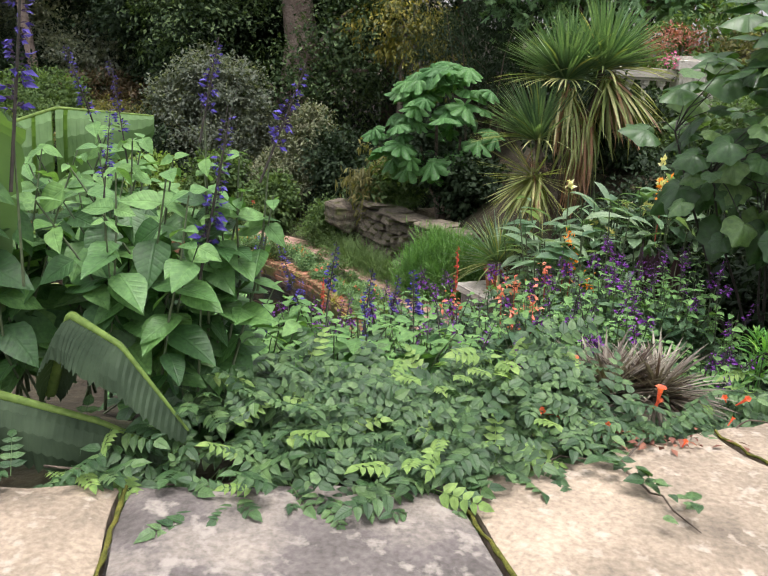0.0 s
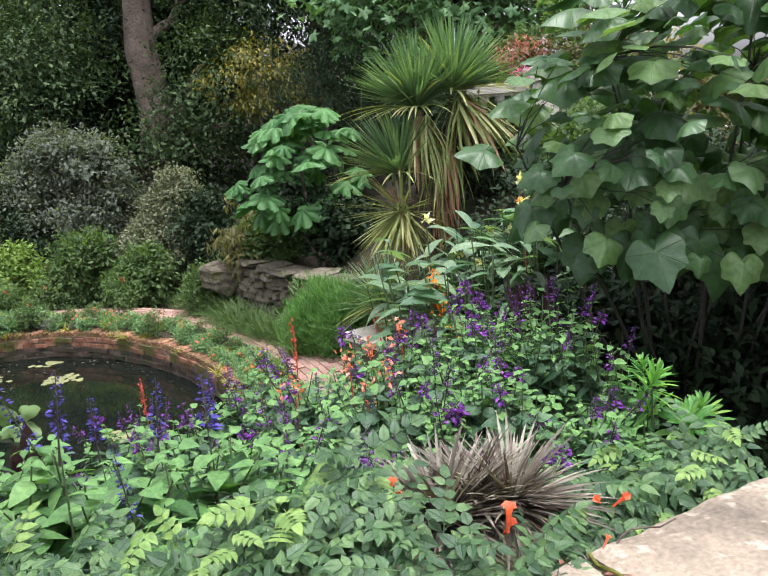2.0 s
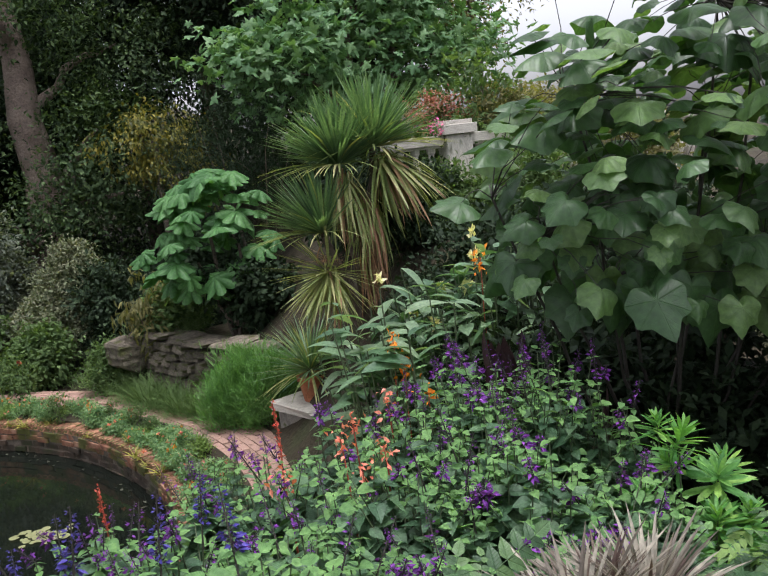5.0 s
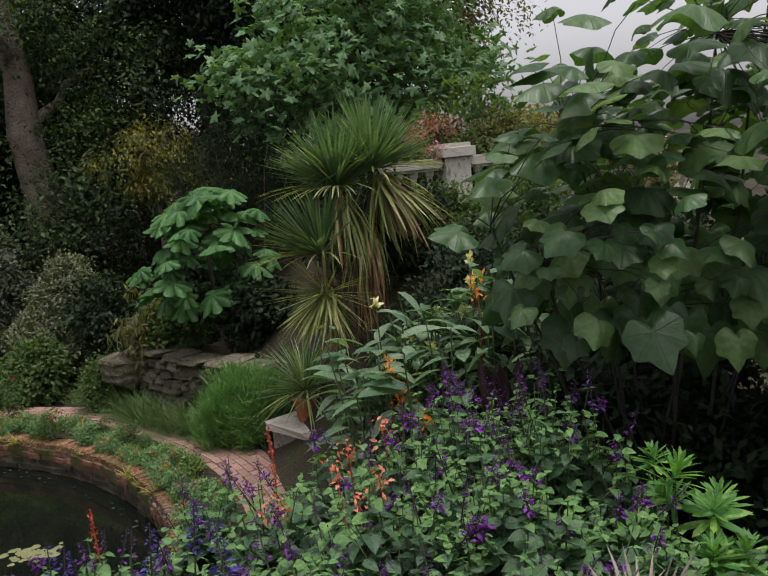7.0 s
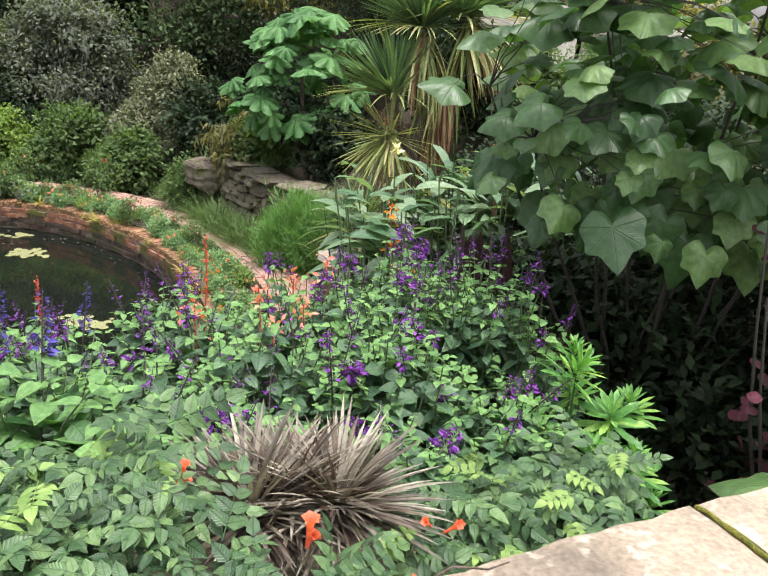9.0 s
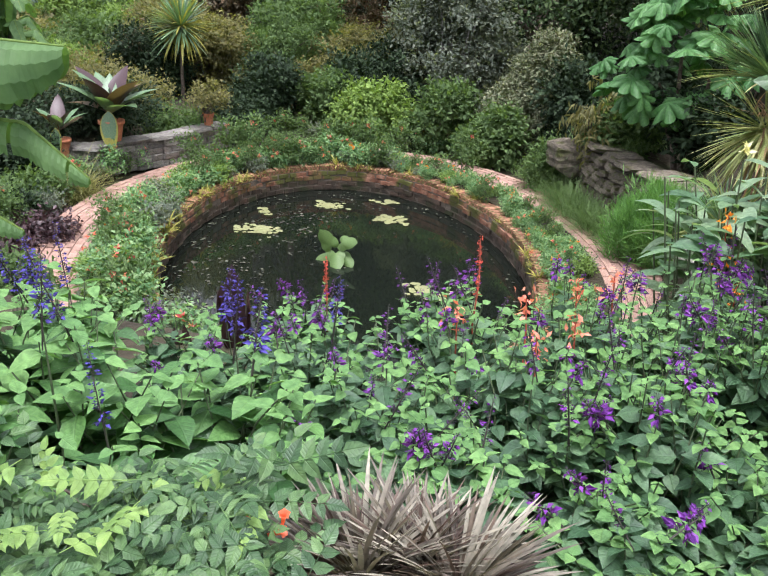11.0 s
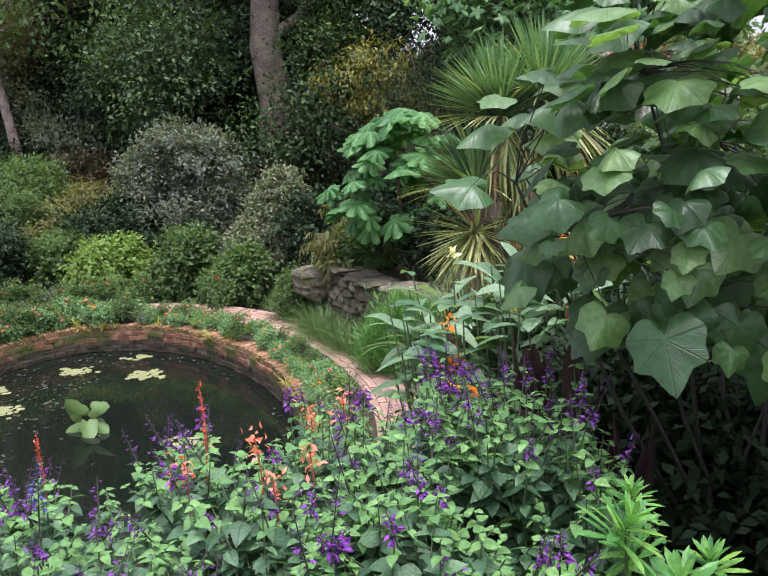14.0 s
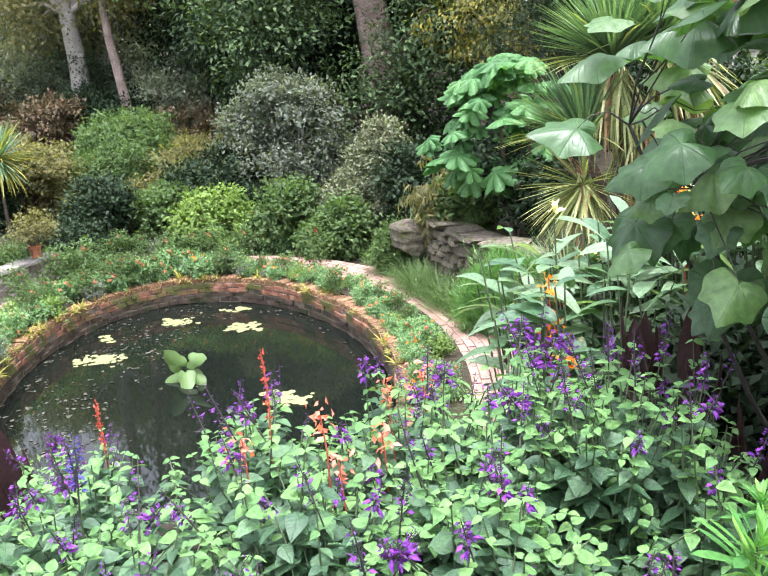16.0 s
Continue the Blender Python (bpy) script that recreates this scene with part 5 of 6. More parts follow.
# ---- spurge ----
def whorl_data():
    n = 30
    a = np.arange(n) * 2.4
    el = np.linspace(1.15, -0.1, n)
    d = np.stack([np.cos(a) * np.cos(el), np.sin(a) * np.cos(el), np.sin(el)], 1)
    v, f = lay(blade(1, 0.25, 5, lambda q: min(1, 0.35 + 0.9 * q) * (1 - q ** 5) ** 0.8, 0.2, 0.1), np.stack([0 * a, 0 * a, np.linspace(0.03, -0.05, n)], 1), d, np.tile((0, 0, 1.0), (n, 1)) + 0.05, np.linspace(0.07, 0.15, n))
    me = bpy.data.meshes.new("leaf_whorl")
    me.from_pydata(v.tolist(), [], f.tolist())
    me.materials.append(SPURGE)
    return me


WHORL = [whorl_data(), whorl_data()]
spurge = thing("spurge", at_ground(1.95, 3.7, 0.1), "bright green spurge with starry whorls of narrow leaves", "plant")
sf = np.array(spurge.location)
tips = []
for x, y, z, s in ((1.82, 3.5, 0.34, 1.15), (1.98, 3.5, 0.15, 1.15), (1.94, 3.45, 0.02, 1.1), (1.66, 3.5, 0.14, 1.1), (1.84, 3.4, -0.2, 1.0), (2.11, 3.5, -0.08, 1.1), (2.0, 3.4, -0.08, 0.95), (1.68, 3.4, -0.12, 0.95), (1.6, 3.4, -0.34, 1.0), (1.93, 3.35, -0.32, 1.0), (1.85, 3.6, 0.2, 0.9), (1.75, 3.5, 0.02, 0.9), (2.12, 3.65, 0.12, 1.0), (2.2, 3.5, -0.22, 1.0), (2.1, 3.3, -0.38, 0.9), (1.76, 3.3, -0.42, 0.9), (1.9, 3.75, 0.3, 0.8), (1.56, 3.45, 0.0, 0.95), (1.52, 3.4, -0.18, 0.9), (1.75, 3.35, -0.02, 1.0), (1.88, 3.38, 0.06, 1.0), (1.7, 3.3, -0.25, 0.95), (2.05, 3.42, 0.02, 0.95), (1.5, 3.35, -0.45, 0.9), (2.0, 3.3, -0.25, 0.95), (1.85, 3.3, -0.5, 0.9)):
    q = np.array((x, y, z)) - sf
    tips.append(q)
    piece("leaf_whorl", WHORL[len(tips) % 2], spurge, Matrix.Translation(Vector(q)) @ Matrix.Rotation(rng.uniform(0, 6), 4, "Z") @ Matrix.Rotation(rng.normal(0, 0.25) + 0.35, 4, "X") @ Matrix.Scale(s * 0.95, 4))
stems_of([curve((q[0] * 0.5, q[1] * 0.5, -0.3), q, 0, 5) for q in tips], 0.007, "stem", STEM, spurge)

# ---- sages ----
purple = "leafy sage clump with dark-stalked violet flower spikes"
for x, y, top, r, st, spk in ((0.35, 3.3, 0.42, 0.34, 34, 5), (0.0, 3.7, 0.34, 0.34, 30, 6), (0.75, 3.55, 0.46, 0.36, 38, 6), (1.2, 3.5, 0.45, 0.34, 38, 6), (0.5, 4.05, 0.36, 0.36, 34, 7), (1.0, 4.1, 0.47, 0.36, 38, 6), (1.5, 4.0, 0.52, 0.36, 40, 6), (1.5, 3.35, 0.3, 0.3, 34, 5), (1.1, 3.0, 0.32, 0.26, 26, 3), (0.65, 2.95, 0.4, 0.26, 26, 3), (1.75, 4.45, 0.52, 0.34, 30, 5), (1.3, 4.6, 0.45, 0.34, 28, 5), (0.8, 4.6, 0.3, 0.34, 26, 6), (-0.25, 4.2, 0.2, 0.34, 24, 6), (0.3, 4.6, 0.2, 0.34, 24, 6), (-0.5, 3.7, 0.25, 0.3, 22, 4), (1.65, 4.15, 0.58, 0.34, 34, 3), (1.35, 4.25, 0.54, 0.34, 32, 2), (1.8, 3.95, 0.46, 0.28, 26, 2), (1.15, 3.8, 0.5, 0.3, 28, 2)):
    z0 = float(ground_z(x, y)) - 0.05
    salvia((x, y, z0), r, top - z0, int(st * 1.3), spk + 2, 0.088, label=purple, pairs=11)
green = "leafy sage with large bright green leaves and blue spikes"
for x, y, top, r, st, spk, lf in ((-0.1, 2.7, 0.72, 0.28, 19, 1, 0.12), (0.2, 2.7, 0.66, 0.24, 16, 1, 0.115), (-0.4, 2.65, 0.78, 0.26, 17, 1, 0.13), (-0.62, 3.0, 0.62, 0.28, 17, 2, 0.125), (-0.85, 3.3, 0.45, 0.28, 22, 2, 0.12), (-0.25, 2.35, 0.66, 0.2, 12, 0, 0.11), (0.1, 2.4, 0.62, 0.2, 11, 0, 0.1), (-0.55, 2.35, 0.72, 0.22, 13, 1, 0.12)):
    z0 = float(ground_z(x, y)) - 0.05
    salvia((x, y, z0), r, top - z0, st, spk, lf, (SALVIA_BIG, SALVIA_TOP), BLUE_SPIKES, green, 7, 0.25, "blue sage clumps")
for x, y, top, r, st, spk, lf in ((-0.58, 2.0, 1.3, 0.26, 20, 0, 0.125), (-0.92, 1.95, 1.34, 0.26, 18, 0, 0.13), (-0.36, 2.05, 1.36, 0.12, 6, 0, 0.115), (-0.75, 2.35, 1.28, 0.25, 15, 2, 0.12)):
    salvia((x, y, 0.62), r, top - 0.62, st, spk, lf, (SALVIA_BIG, SALVIA_TOP), BLUE_SPIKES, "tall leafy sage with long blue flower spikes", 7, 0.2, "blue sage clumps", 0.65)

# ---- red spires, coral and orange flowers, dark leaves among the sages ----
def flower_stalk(name, foot, tip, mat, n, size, label, start=0.6, spread=0.02):
    t = thing(name, foot, label, "flower", "tall flower stalks")
    q = np.array(tip) - np.array(foot)
    stems_of([curve((0, 0, 0), q, 0, 6, 0.004)], 0.006, "stalk", plain_mat("red stalk", (0.35, 0.08, 0.05)), t)
    s = rng.uniform(start, 1.02, n)
    solid("blossom", *lay(PETAL, q * s[:, None] + rng.normal(0, spread, (n, 3)), rand_dirs(n, 0.3), rand_dirs(n, 0.5), size * (1.25 - 0.5 * (s - start)) * rng.uniform(0.7, 1.2, n)), mat, t)
    return t


flower_stalk("red_spire", (0.48, 4.15, -0.3), (0.46, 4.15, 0.56), SCARLET, 90, 0.012, "tall slim scarlet flower spire", 0.72, 0.004)
flower_stalk("red_spire", (-0.2, 4.3, -0.4), (-0.24, 4.3, 0.3), SCARLET, 80, 0.012, "tall slim scarlet flower spire", 0.74, 0.004)
for x, y, z in ((0.68, 4.0, 0.42), (0.44, 3.95, 0.36), (0.74, 3.95, 0.3), (0.86, 4.05, 0.34), (0.96, 4.3, 0.45), (0.82, 4.4, 0.36)):
    flower_stalk("coral_flower", (x + 0.03, y, z - 0.6), (x, y, z), CORAL, 22, 0.026, "coral red flower cluster on a stalk", 0.86, 0.02)
for x, y, z in ((1.42, 5.75, 0.36), (1.5, 5.4, 0.1), (1.43, 5.6, 0.22), (2.1, 5.9, 0.72)):
    flower_stalk("canna_flower", (x, y, z - 0.7), (x, y, z), ORANGE, 16, 0.04, "bright orange canna flower on a stalk", 0.84, 0.025)
for x, y, top, k, s in ((-0.88, 4.6, 0.1, 6, 0.42), (-1.15, 4.5, -0.2, 5, 0.36), (1.75, 4.9, 0.55, 6, 0.36), (2.0, 5.0, 0.4, 6, 0.4), (2.15, 4.7, 0.2, 6, 0.4)):
    t = thing("dark_canna", (x, y, top - 0.75), "canna with large purple-black paddle leaves", "plant", "dark cannas")
    for i in range(k):
        a = rng.uniform(0, 2 * math.pi)
        h = rng.uniform(0.25, 0.62)
        solid("leaf", *lay(blade(1, 0.3, 8, lance, 0.35, 0.15), np.array([(0, 0, h * 0.6)]), np.array([(math.cos(a) * 0.35, math.sin(a) * 0.35, 1.0)]), np.array([(math.cos(a), math.sin(a), 0.3)]), [s * rng.uniform(0.8, 1.1)]), DARKLEAF, t, smooth=True)
    stems_of([curve((0, 0, -0.3), (0, 0, 0.5))], 0.012, "stem", STEM_DARK, t)

# ---- ginger clump ----
ginger = thing("ginger_clump", at_ground(1.6, 6.2), "clump of arching long-leaved ginger plants", "plant")
gfoot = np.array(ginger.location)
gp, gw, gs, gc = [], [], [], []
for k in range(130):
    b = np.array((rng.uniform(1.3, 2.6), rng.uniform(5.6, 6.5), 0)) - gfoot * (1, 1, 0)
    topz = (0.12 + 0.36 * (b[0] + gfoot[0] - 1.1) + rng.normal(0, 0.1)) - gfoot[2]
    tip = b + np.array((rng.normal(-0.1, 0.1), rng.normal(0, 0.1), topz))
    gc.append(curve(b, tip, 0, 5, 0.01))
    for i in range(8):
        s = 0.35 + 0.65 * i / 7
        a = (0 if i % 2 else math.pi) + rng.normal(0, 0.8)
        gp.append(b + (tip - b) * s)
        gw.append((math.cos(a), math.sin(a) * 0.7, 0.25 + rng.normal(0, 0.25)))
        gs.append(rng.uniform(0.17, 0.28))
stems_of(gc, 0.01, "stem", STEM, ginger)
solid("foliage", *lay(blade(1, 0.36, 6, lance, 0.22, 0.5), np.array(gp), np.array(gw), rand_dirs(len(gp), 2.5), np.array(gs)), GINGER, ginger)
for k in range(9):
    q = gc[int(rng.integers(130))][-1]
    solid("flower_head", *lay(PETAL, q + rng.normal(0, 0.01, (14, 3)) + (0, 0, 0.05), rand_dirs(14, 0.8), rand_dirs(14), rng.uniform(0.03, 0.07, 14)), CREAM, ginger, "cream flower head")

# ---- broad heart-leaved shrub ----
broad = thing("broad_leaved_shrub", (2.75, 4.7, -0.9), "big shrub with very large heart-shaped green leaves", "shrub")
bfoot = np.array(broad.location)
HEART_DATA = []
for k in range(5):
    lv, lf = fan_leaf(1.0, heart, 44, 4, 0.14 + 0.09 * k, 0.04 + 0.03 * k)
    me = bpy.data.meshes.new("heart_leaf")
    me.from_pydata(lv.tolist(), [], lf)
    me.materials.append(BIGLEAF)
    me.polygons.foreach_set("use_smooth", np.ones(len(me.polygons), bool))
    HEART_DATA.append(me)
tips = []
EDGE_Z, EDGE_X = (0.5, 0.6, 0.93, 1.25, 1.6, 1.9, 2.3, 2.7), (2.25, 1.88, 1.4, 1.26, 1.52, 1.66, 2.05, 2.5)
for k in range(1080):
    u = rng.normal(size=3)
    u /= np.linalg.norm(u)
    q = np.array((2.95, 4.5, 1.35)) + u * np.array((1.7, 0.9, 1.3)) * rng.uniform(0.42, 1.03)
    if q[2] < 0.5 + 0.35 * max(0, 4.3 - q[1]) or (q[2] < 0.8 and q[1] > 5.1) or (q[0] > 2.3 and q[2] > 1.9 and k % 2):
        continue
    if q[0] < np.interp(q[2], EDGE_Z, EDGE_X) + abs(q[1] - 4.2) * 0.35 + rng.normal(0.03, 0.05):
        continue
    out = np.array((u[0], u[1], 0.0))
    low = float(np.clip((1.35 - q[2]) / 0.6, 0, 1)) * (0.4 + 0.6 * float(np.clip((q[0] - 1.5) / 0.5, 0, 1)))
    w = unit(out * (1 - 0.6 * low) + np.array((rng.normal(0, 0.35) - 0.15, rng.normal(0, 0.35) - 0.25, -0.25 - 1.3 * low + rng.normal(0, 0.2))))
    up = unit(out * 0.3 + np.array((rng.normal(0, 0.22) - 0.1, rng.normal(-0.15, 0.2) - 0.9 * low, 1.0 - 0.45 * low)))
    piece("leaf", HEART_DATA[k % 5], broad, leaf_pose(q - bfoot, w, unit(up + rng.normal(0, 0.2, 3)), float(rng.choice((0.07, 0.085, 0.1, 0.115, 0.15))) * rng.uniform(0.9, 1.1)))
    tips.append(q - bfoot)
hubs = [(0.0, 0.1, 1.3), (-0.5, -0.1, 1.6), (0.5, 0.0, 1.7), (-0.2, 0.3, 2.2), (0.4, 0.3, 2.4), (-0.9, -0.2, 1.9), (-0.6, 0.0, 2.5), (0.1, -0.2, 2.9), (0.9, 0.1, 2.3), (-1.1, -0.1, 2.1), (0.8, -0.3, 1.8), (0.6, 0.0, 3.1)]
stems_of([curve((rng.normal(0, 0.05), 0.25, -0.1), h, 0, 7, 0.02) for h in hubs], 0.014, "branch", STEM_DARK, broad, 7)
stems_of([curve(min(hubs, key=lambda h: np.linalg.norm(np.array(h) - t)), t, 0.04, 5, 0.01) for t in tips[::2]], 0.0035, "twig", STEM_DARK, broad, 5)

# ---- plum shrub and shaded wall beneath the broad leaves ----
plum = thing("plum_shrub", (2.75, 3.5, -0.6), "shrub with broad plum-purple leaves in the shade", "shrub")
PLUM_DATA = []
for k in range(2):
    lv, lf = fan_leaf(1.0, lambda a: 0.8 + 0.15 * math.cos(a), 20, 2, 0.25, 0.08)
    me = bpy.data.meshes.new("plum_leaf")
    me.from_pydata(lv.tolist(), [], lf)
    me.materials.append(PLUM)
    PLUM_DATA.append(me)
for k in range(190):
    q = np.array((2.82 + rng.normal(0, 0.16), 3.55 + rng.normal(0, 0.14), rng.choice((rng.uniform(-0.3, 0.4), rng.uniform(-0.3, 0.4), rng.uniform(0.75, 1.25)))))
    piece("leaf", PLUM_DATA[k % 2], plum, leaf_pose(q - np.array(plum.location), unit(np.array((rng.normal() - 0.4, rng.normal() - 0.5, -0.5))), (rng.normal(0, 0.3), -0.3, 1), rng.uniform(0.03, 0.052)))
stems_of([curve((0, 0, -0.2), (rng.normal(0, 0.2), rng.normal(0, 0.12), rng.uniform(1.0, 1.8)), 0, 5, 0.02) for _ in range(9)], 0.01, "stem", STEM_DARK, plum)
# bank wall in the shade
bank = thing("wall_bank", (3.7, 5.4, -1.2), "dark shaded rough stone retaining wall under the shrub", "wall", kind="structure")
for c in range(6):
    s = 0.0
    while s < 3.4:
        w = rng.uniform(0.18, 0.4)
        ang = -0.5
        m = s + w / 2 - 1.4
        piece("stone", stones[int(rng.integers(5))], bank, Matrix.Translation((math.cos(ang) * m, math.sin(ang) * m, 0.1 + 0.17 * c)) @ Matrix.Rotation(ang, 4, "Z") @ Matrix.Diagonal((w * 0.96, 0.3 + rng.uniform(-0.05, 0.05), 0.165, 1)))
        s += w
# filler bushes: the dark hollow below the broad leaves is painted as near-black foliage
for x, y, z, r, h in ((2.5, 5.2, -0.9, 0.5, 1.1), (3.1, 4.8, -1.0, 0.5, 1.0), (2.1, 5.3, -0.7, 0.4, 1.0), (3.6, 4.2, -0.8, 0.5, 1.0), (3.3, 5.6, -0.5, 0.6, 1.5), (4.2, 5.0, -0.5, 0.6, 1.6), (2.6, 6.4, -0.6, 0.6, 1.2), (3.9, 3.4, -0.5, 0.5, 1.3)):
    shrub("shaded_bush", (x, y, z), dome(r, h, 5), int(110 + 110 * r), 26, 0.085, 0.09, BUSH_SHADED, "ivy-like filler bush with deep shade put into its leaf colour", group="shaded bushes", twigs=4)

# ---- long blue spikes of the tall sage ----
for (x0, y0, z0), (x1, y1, z1) in (((-0.41, 2.0, 1.36), (-0.375, 2.0, 1.55)), ((-0.25, 2.0, 1.28), (-0.17, 2.0, 1.5)), ((-0.4, 1.93, 1.02), (-0.35, 1.93, 1.3)), ((-0.78, 1.8, 1.32), (-0.745, 1.8, 1.64)), ((-0.62, 1.9, 1.2), (-0.605, 1.9, 1.34)), ((-0.12, 2.5, 0.78), (-0.1, 2.5, 0.96)), ((0.02, 2.5, 0.55), (0.0, 2.5, 0.72)), ((0.0, 3.1, 0.5), (0.02, 3.1, 0.72)), ((-0.3, 3.6, 0.3), (-0.3, 3.6, 0.52)), ((0.12, 3.55, 0.38), (0.14, 3.55, 0.58)), ((-0.5, 3.9, 0.12), (-0.5, 3.9, 0.36))):
    q = Vector((x1 - x0, y1 - y0, z1 - z0))
    t = thing("blue_sage_spike", (x0, y0, z0), "tall blue-violet sage flower spike", "flower", "blue sage spikes")
    piece("flower_spike", BLUE_SPIKES[int(rng.integers(3))], t, q.to_track_quat("Z", "Y").to_matrix().to_4x4() @ Matrix.Scale(q.length / 0.2, 4))
    stems_of([curve((rng.normal(0, 0.02), 0.03, -0.35), (0, 0, 0.02), 0, 5)], 0.004, "stalk", STEM, t)

# ---- pond dressing ----
pads = 0
for x, y, n, r in ((-4.23, 13.64, 26, 0.3), (-3.03, 13.37, 30, 0.32), (-4.7, 11.95, 40, 0.36), (-1.6, 10.7, 26, 0.34), (-3.4, 14.3, 10, 0.2), (-5.0, 12.8, 10, 0.25)):
    t = thing("lily_clump", (x, y, WATER_Z), "clump of floating yellow-green lily pads", "water lily", "lily clumps")
    for k in range(int(n * 1.7)):
        a, q = rng.uniform(0, 2 * math.pi), r * rng.random() ** 0.7 * (1 + 0.25 * rng.normal())
        lv, lf = fan_leaf(rng.uniform(0.03, 0.065), lambda b: 1 - 0.75 * math.exp(-((abs(b) - math.pi) / 0.18) ** 2), 18, 1, -0.05, 0.03)
        c, s = math.cos(a * 3), math.sin(a * 3)
        solid("lily_pad", [(v[0] * c - v[1] * s + math.cos(a) * q, v[0] * s + v[1] * c + math.sin(a) * q * 0.7, v[2] + 0.008 + 0.002 * k / n) for v in lv], lf, LILY, t)
n = 3200
a, q = rng.uniform(0, 2 * math.pi, n), np.sqrt(rng.random(n)) * 0.97
dp = np.array([(*(PC + PU * math.cos(b) * PA * w + PV * math.sin(b) * PB * w), WATER_Z + 0.006) for b, w in zip(a, q)])
keep = (rng.random(n) < 0.75) & (dp[:, 0] < -3.7 + 0.6 * rng.normal(size=n)) & (np.sin(dp[:, 0] * 3.1 + np.sin(dp[:, 1] * 2.3)) * np.cos(dp[:, 1] * 2.7) > -0.25) | (q > 0.9) & (rng.random(n) < 0.3)
dp = dp[keep]
dw = rng.normal(size=(len(dp), 3)) * (1, 1, 0.02)
tagged(solid("floating_leaves", *lay(LEAF_LOW, dp, dw, np.tile((0.02, 0.0, 1.0), (len(dp), 1)), rng.uniform(0.03, 0.1, len(dp))), DEBRIS), "fallen leaves and scum floating on the pond", "leaves", kind="stuff")

# ferns along the brick rim
fern = tuft("rim_fern", tuple(ring_point(0.0, 0.12, RIM_Z)), 26, 0.26, 0.12, 0.02, 0.8, FERN, "yellow-green fern tuft growing from the brick rim", bend=0.4, group="rim ferns")
for b in rng.uniform(-1.7, 1.9, 52):
    copy_thing(fern, Matrix.Translation(Vector(ring_point(b, rng.uniform(-0.02, 0.16), RIM_Z))) @ Matrix.Rotation(rng.uniform(0, 6), 4, "Z") @ Matrix.Scale(rng.uniform(0.3, 0.8), 4))

# roses in the ring bed
def rose(mat, flowers, h, leafmat):
    t = thing("rose_bush", tuple(ring_point(3.4 + flowers * 0.02, 0.6, RIM_Z)), "small rose bush with coral and pink blooms", "shrub", "rose bushes round the pond")
    solid("foliage", *crown([(0, 0, h * 0.6, 0.17, 0.17, h * 0.45)], 34, 20, LEAF_LOW, 0.05, 0.05), leafmat, t)
    for _ in range(flowers):
        c = np.array((rng.normal(0, 0.12), rng.normal(0, 0.12), h * rng.uniform(0.8, 1.12)))
        solid("bloom", *lay(PETAL, np.tile(c, (14, 1)) + rng.normal(0, 0.008, (14, 3)), rand_dirs(14, 0.7), rand_dirs(14, 0.3), rng.uniform(0.03, 0.052, 14)), mat, t, "open coral pink bloom")
    stems_of([curve((0, 0, -0.05), (rng.normal(0, 0.1), rng.normal(0, 0.1), h * 0.9), 0, 4) for _ in range(6)], 0.004, "stem", STEM, t)
    return t


roses = [rose(PINK, 2, 0.4, ROSE_LEAF), rose(CORAL, 3, 0.34, ROSE_LEAF), rose(PINK, 1, 0.55, BUSH_MID), rose(SCARLET, 1, 0.3, ROSE_LEAF), rose(ORANGE, 2, 0.32, ROSE_LEAF), rose(PINK, 0, 0.28, BUSH_GREY), rose(PINK, 0, 0.3, BUSH_LIME)]
for b in np.linspace(-2.1, 2.2, 200):
    copy_thing(roses[int(rng.choice((0, 0, 1, 2, 3, 3, 4, 4, 5, 6)))], Matrix.Translation(Vector(ring_point(b + rng.normal(0, 0.02), rng.uniform(0.16, 0.64 if b > 0.4 else 0.72), RIM_Z))) @ Matrix.Rotation(rng.uniform(0, 6), 4, "Z") @ Matrix.Scale(rng.uniform(0.5, 0.8) if b > 0.4 else rng.uniform(0.65, 1.1), 4))
for b in (-0.85, -0.6, -0.5, 0.1, 0.2, 0.35, -0.05, 0.75):
    copy_thing(roses[2], Matrix.Translation(Vector(ring_point(b, 0.85, RIM_Z))) @ Matrix.Rotation(rng.uniform(0, 6), 4, "Z") @ Matrix.Scale(rng.uniform(1.2, 1.5), 4))
for b in np.linspace(-2.9, -1.25, 26):
    copy_thing(roses[int(rng.choice((0, 5, 5, 2)))], Matrix.Translation(Vector(ring_point(b, rng.uniform(0.12, 0.6), RIM_Z))) @ Matrix.Rotation(rng.uniform(0, 6), 4, "Z") @ Matrix.Scale(rng.uniform(0.9, 1.4), 4))
for b in np.linspace(-2.6, -1.3, 9):
    copy_thing(fern, Matrix.Translation(Vector(ring_point(b, rng.uniform(0.0, 0.2), RIM_Z))) @ Matrix.Rotation(rng.uniform(0, 6), 4, "Z") @ Matrix.Scale(rng.uniform(0.8, 1.2), 4))
# planting outside the path
for b in np.linspace(-2.2, 0.6, 42):
    copy_thing(roses[int(rng.choice((2, 5, 0)))], Matrix.Translation(Vector(ring_point(b, rng.uniform(1.85, 2.2), RIM_Z))) @ Matrix.Rotation(rng.uniform(0, 6), 4, "Z") @ Matrix.Scale(rng.uniform(0.7, 1.2), 4))

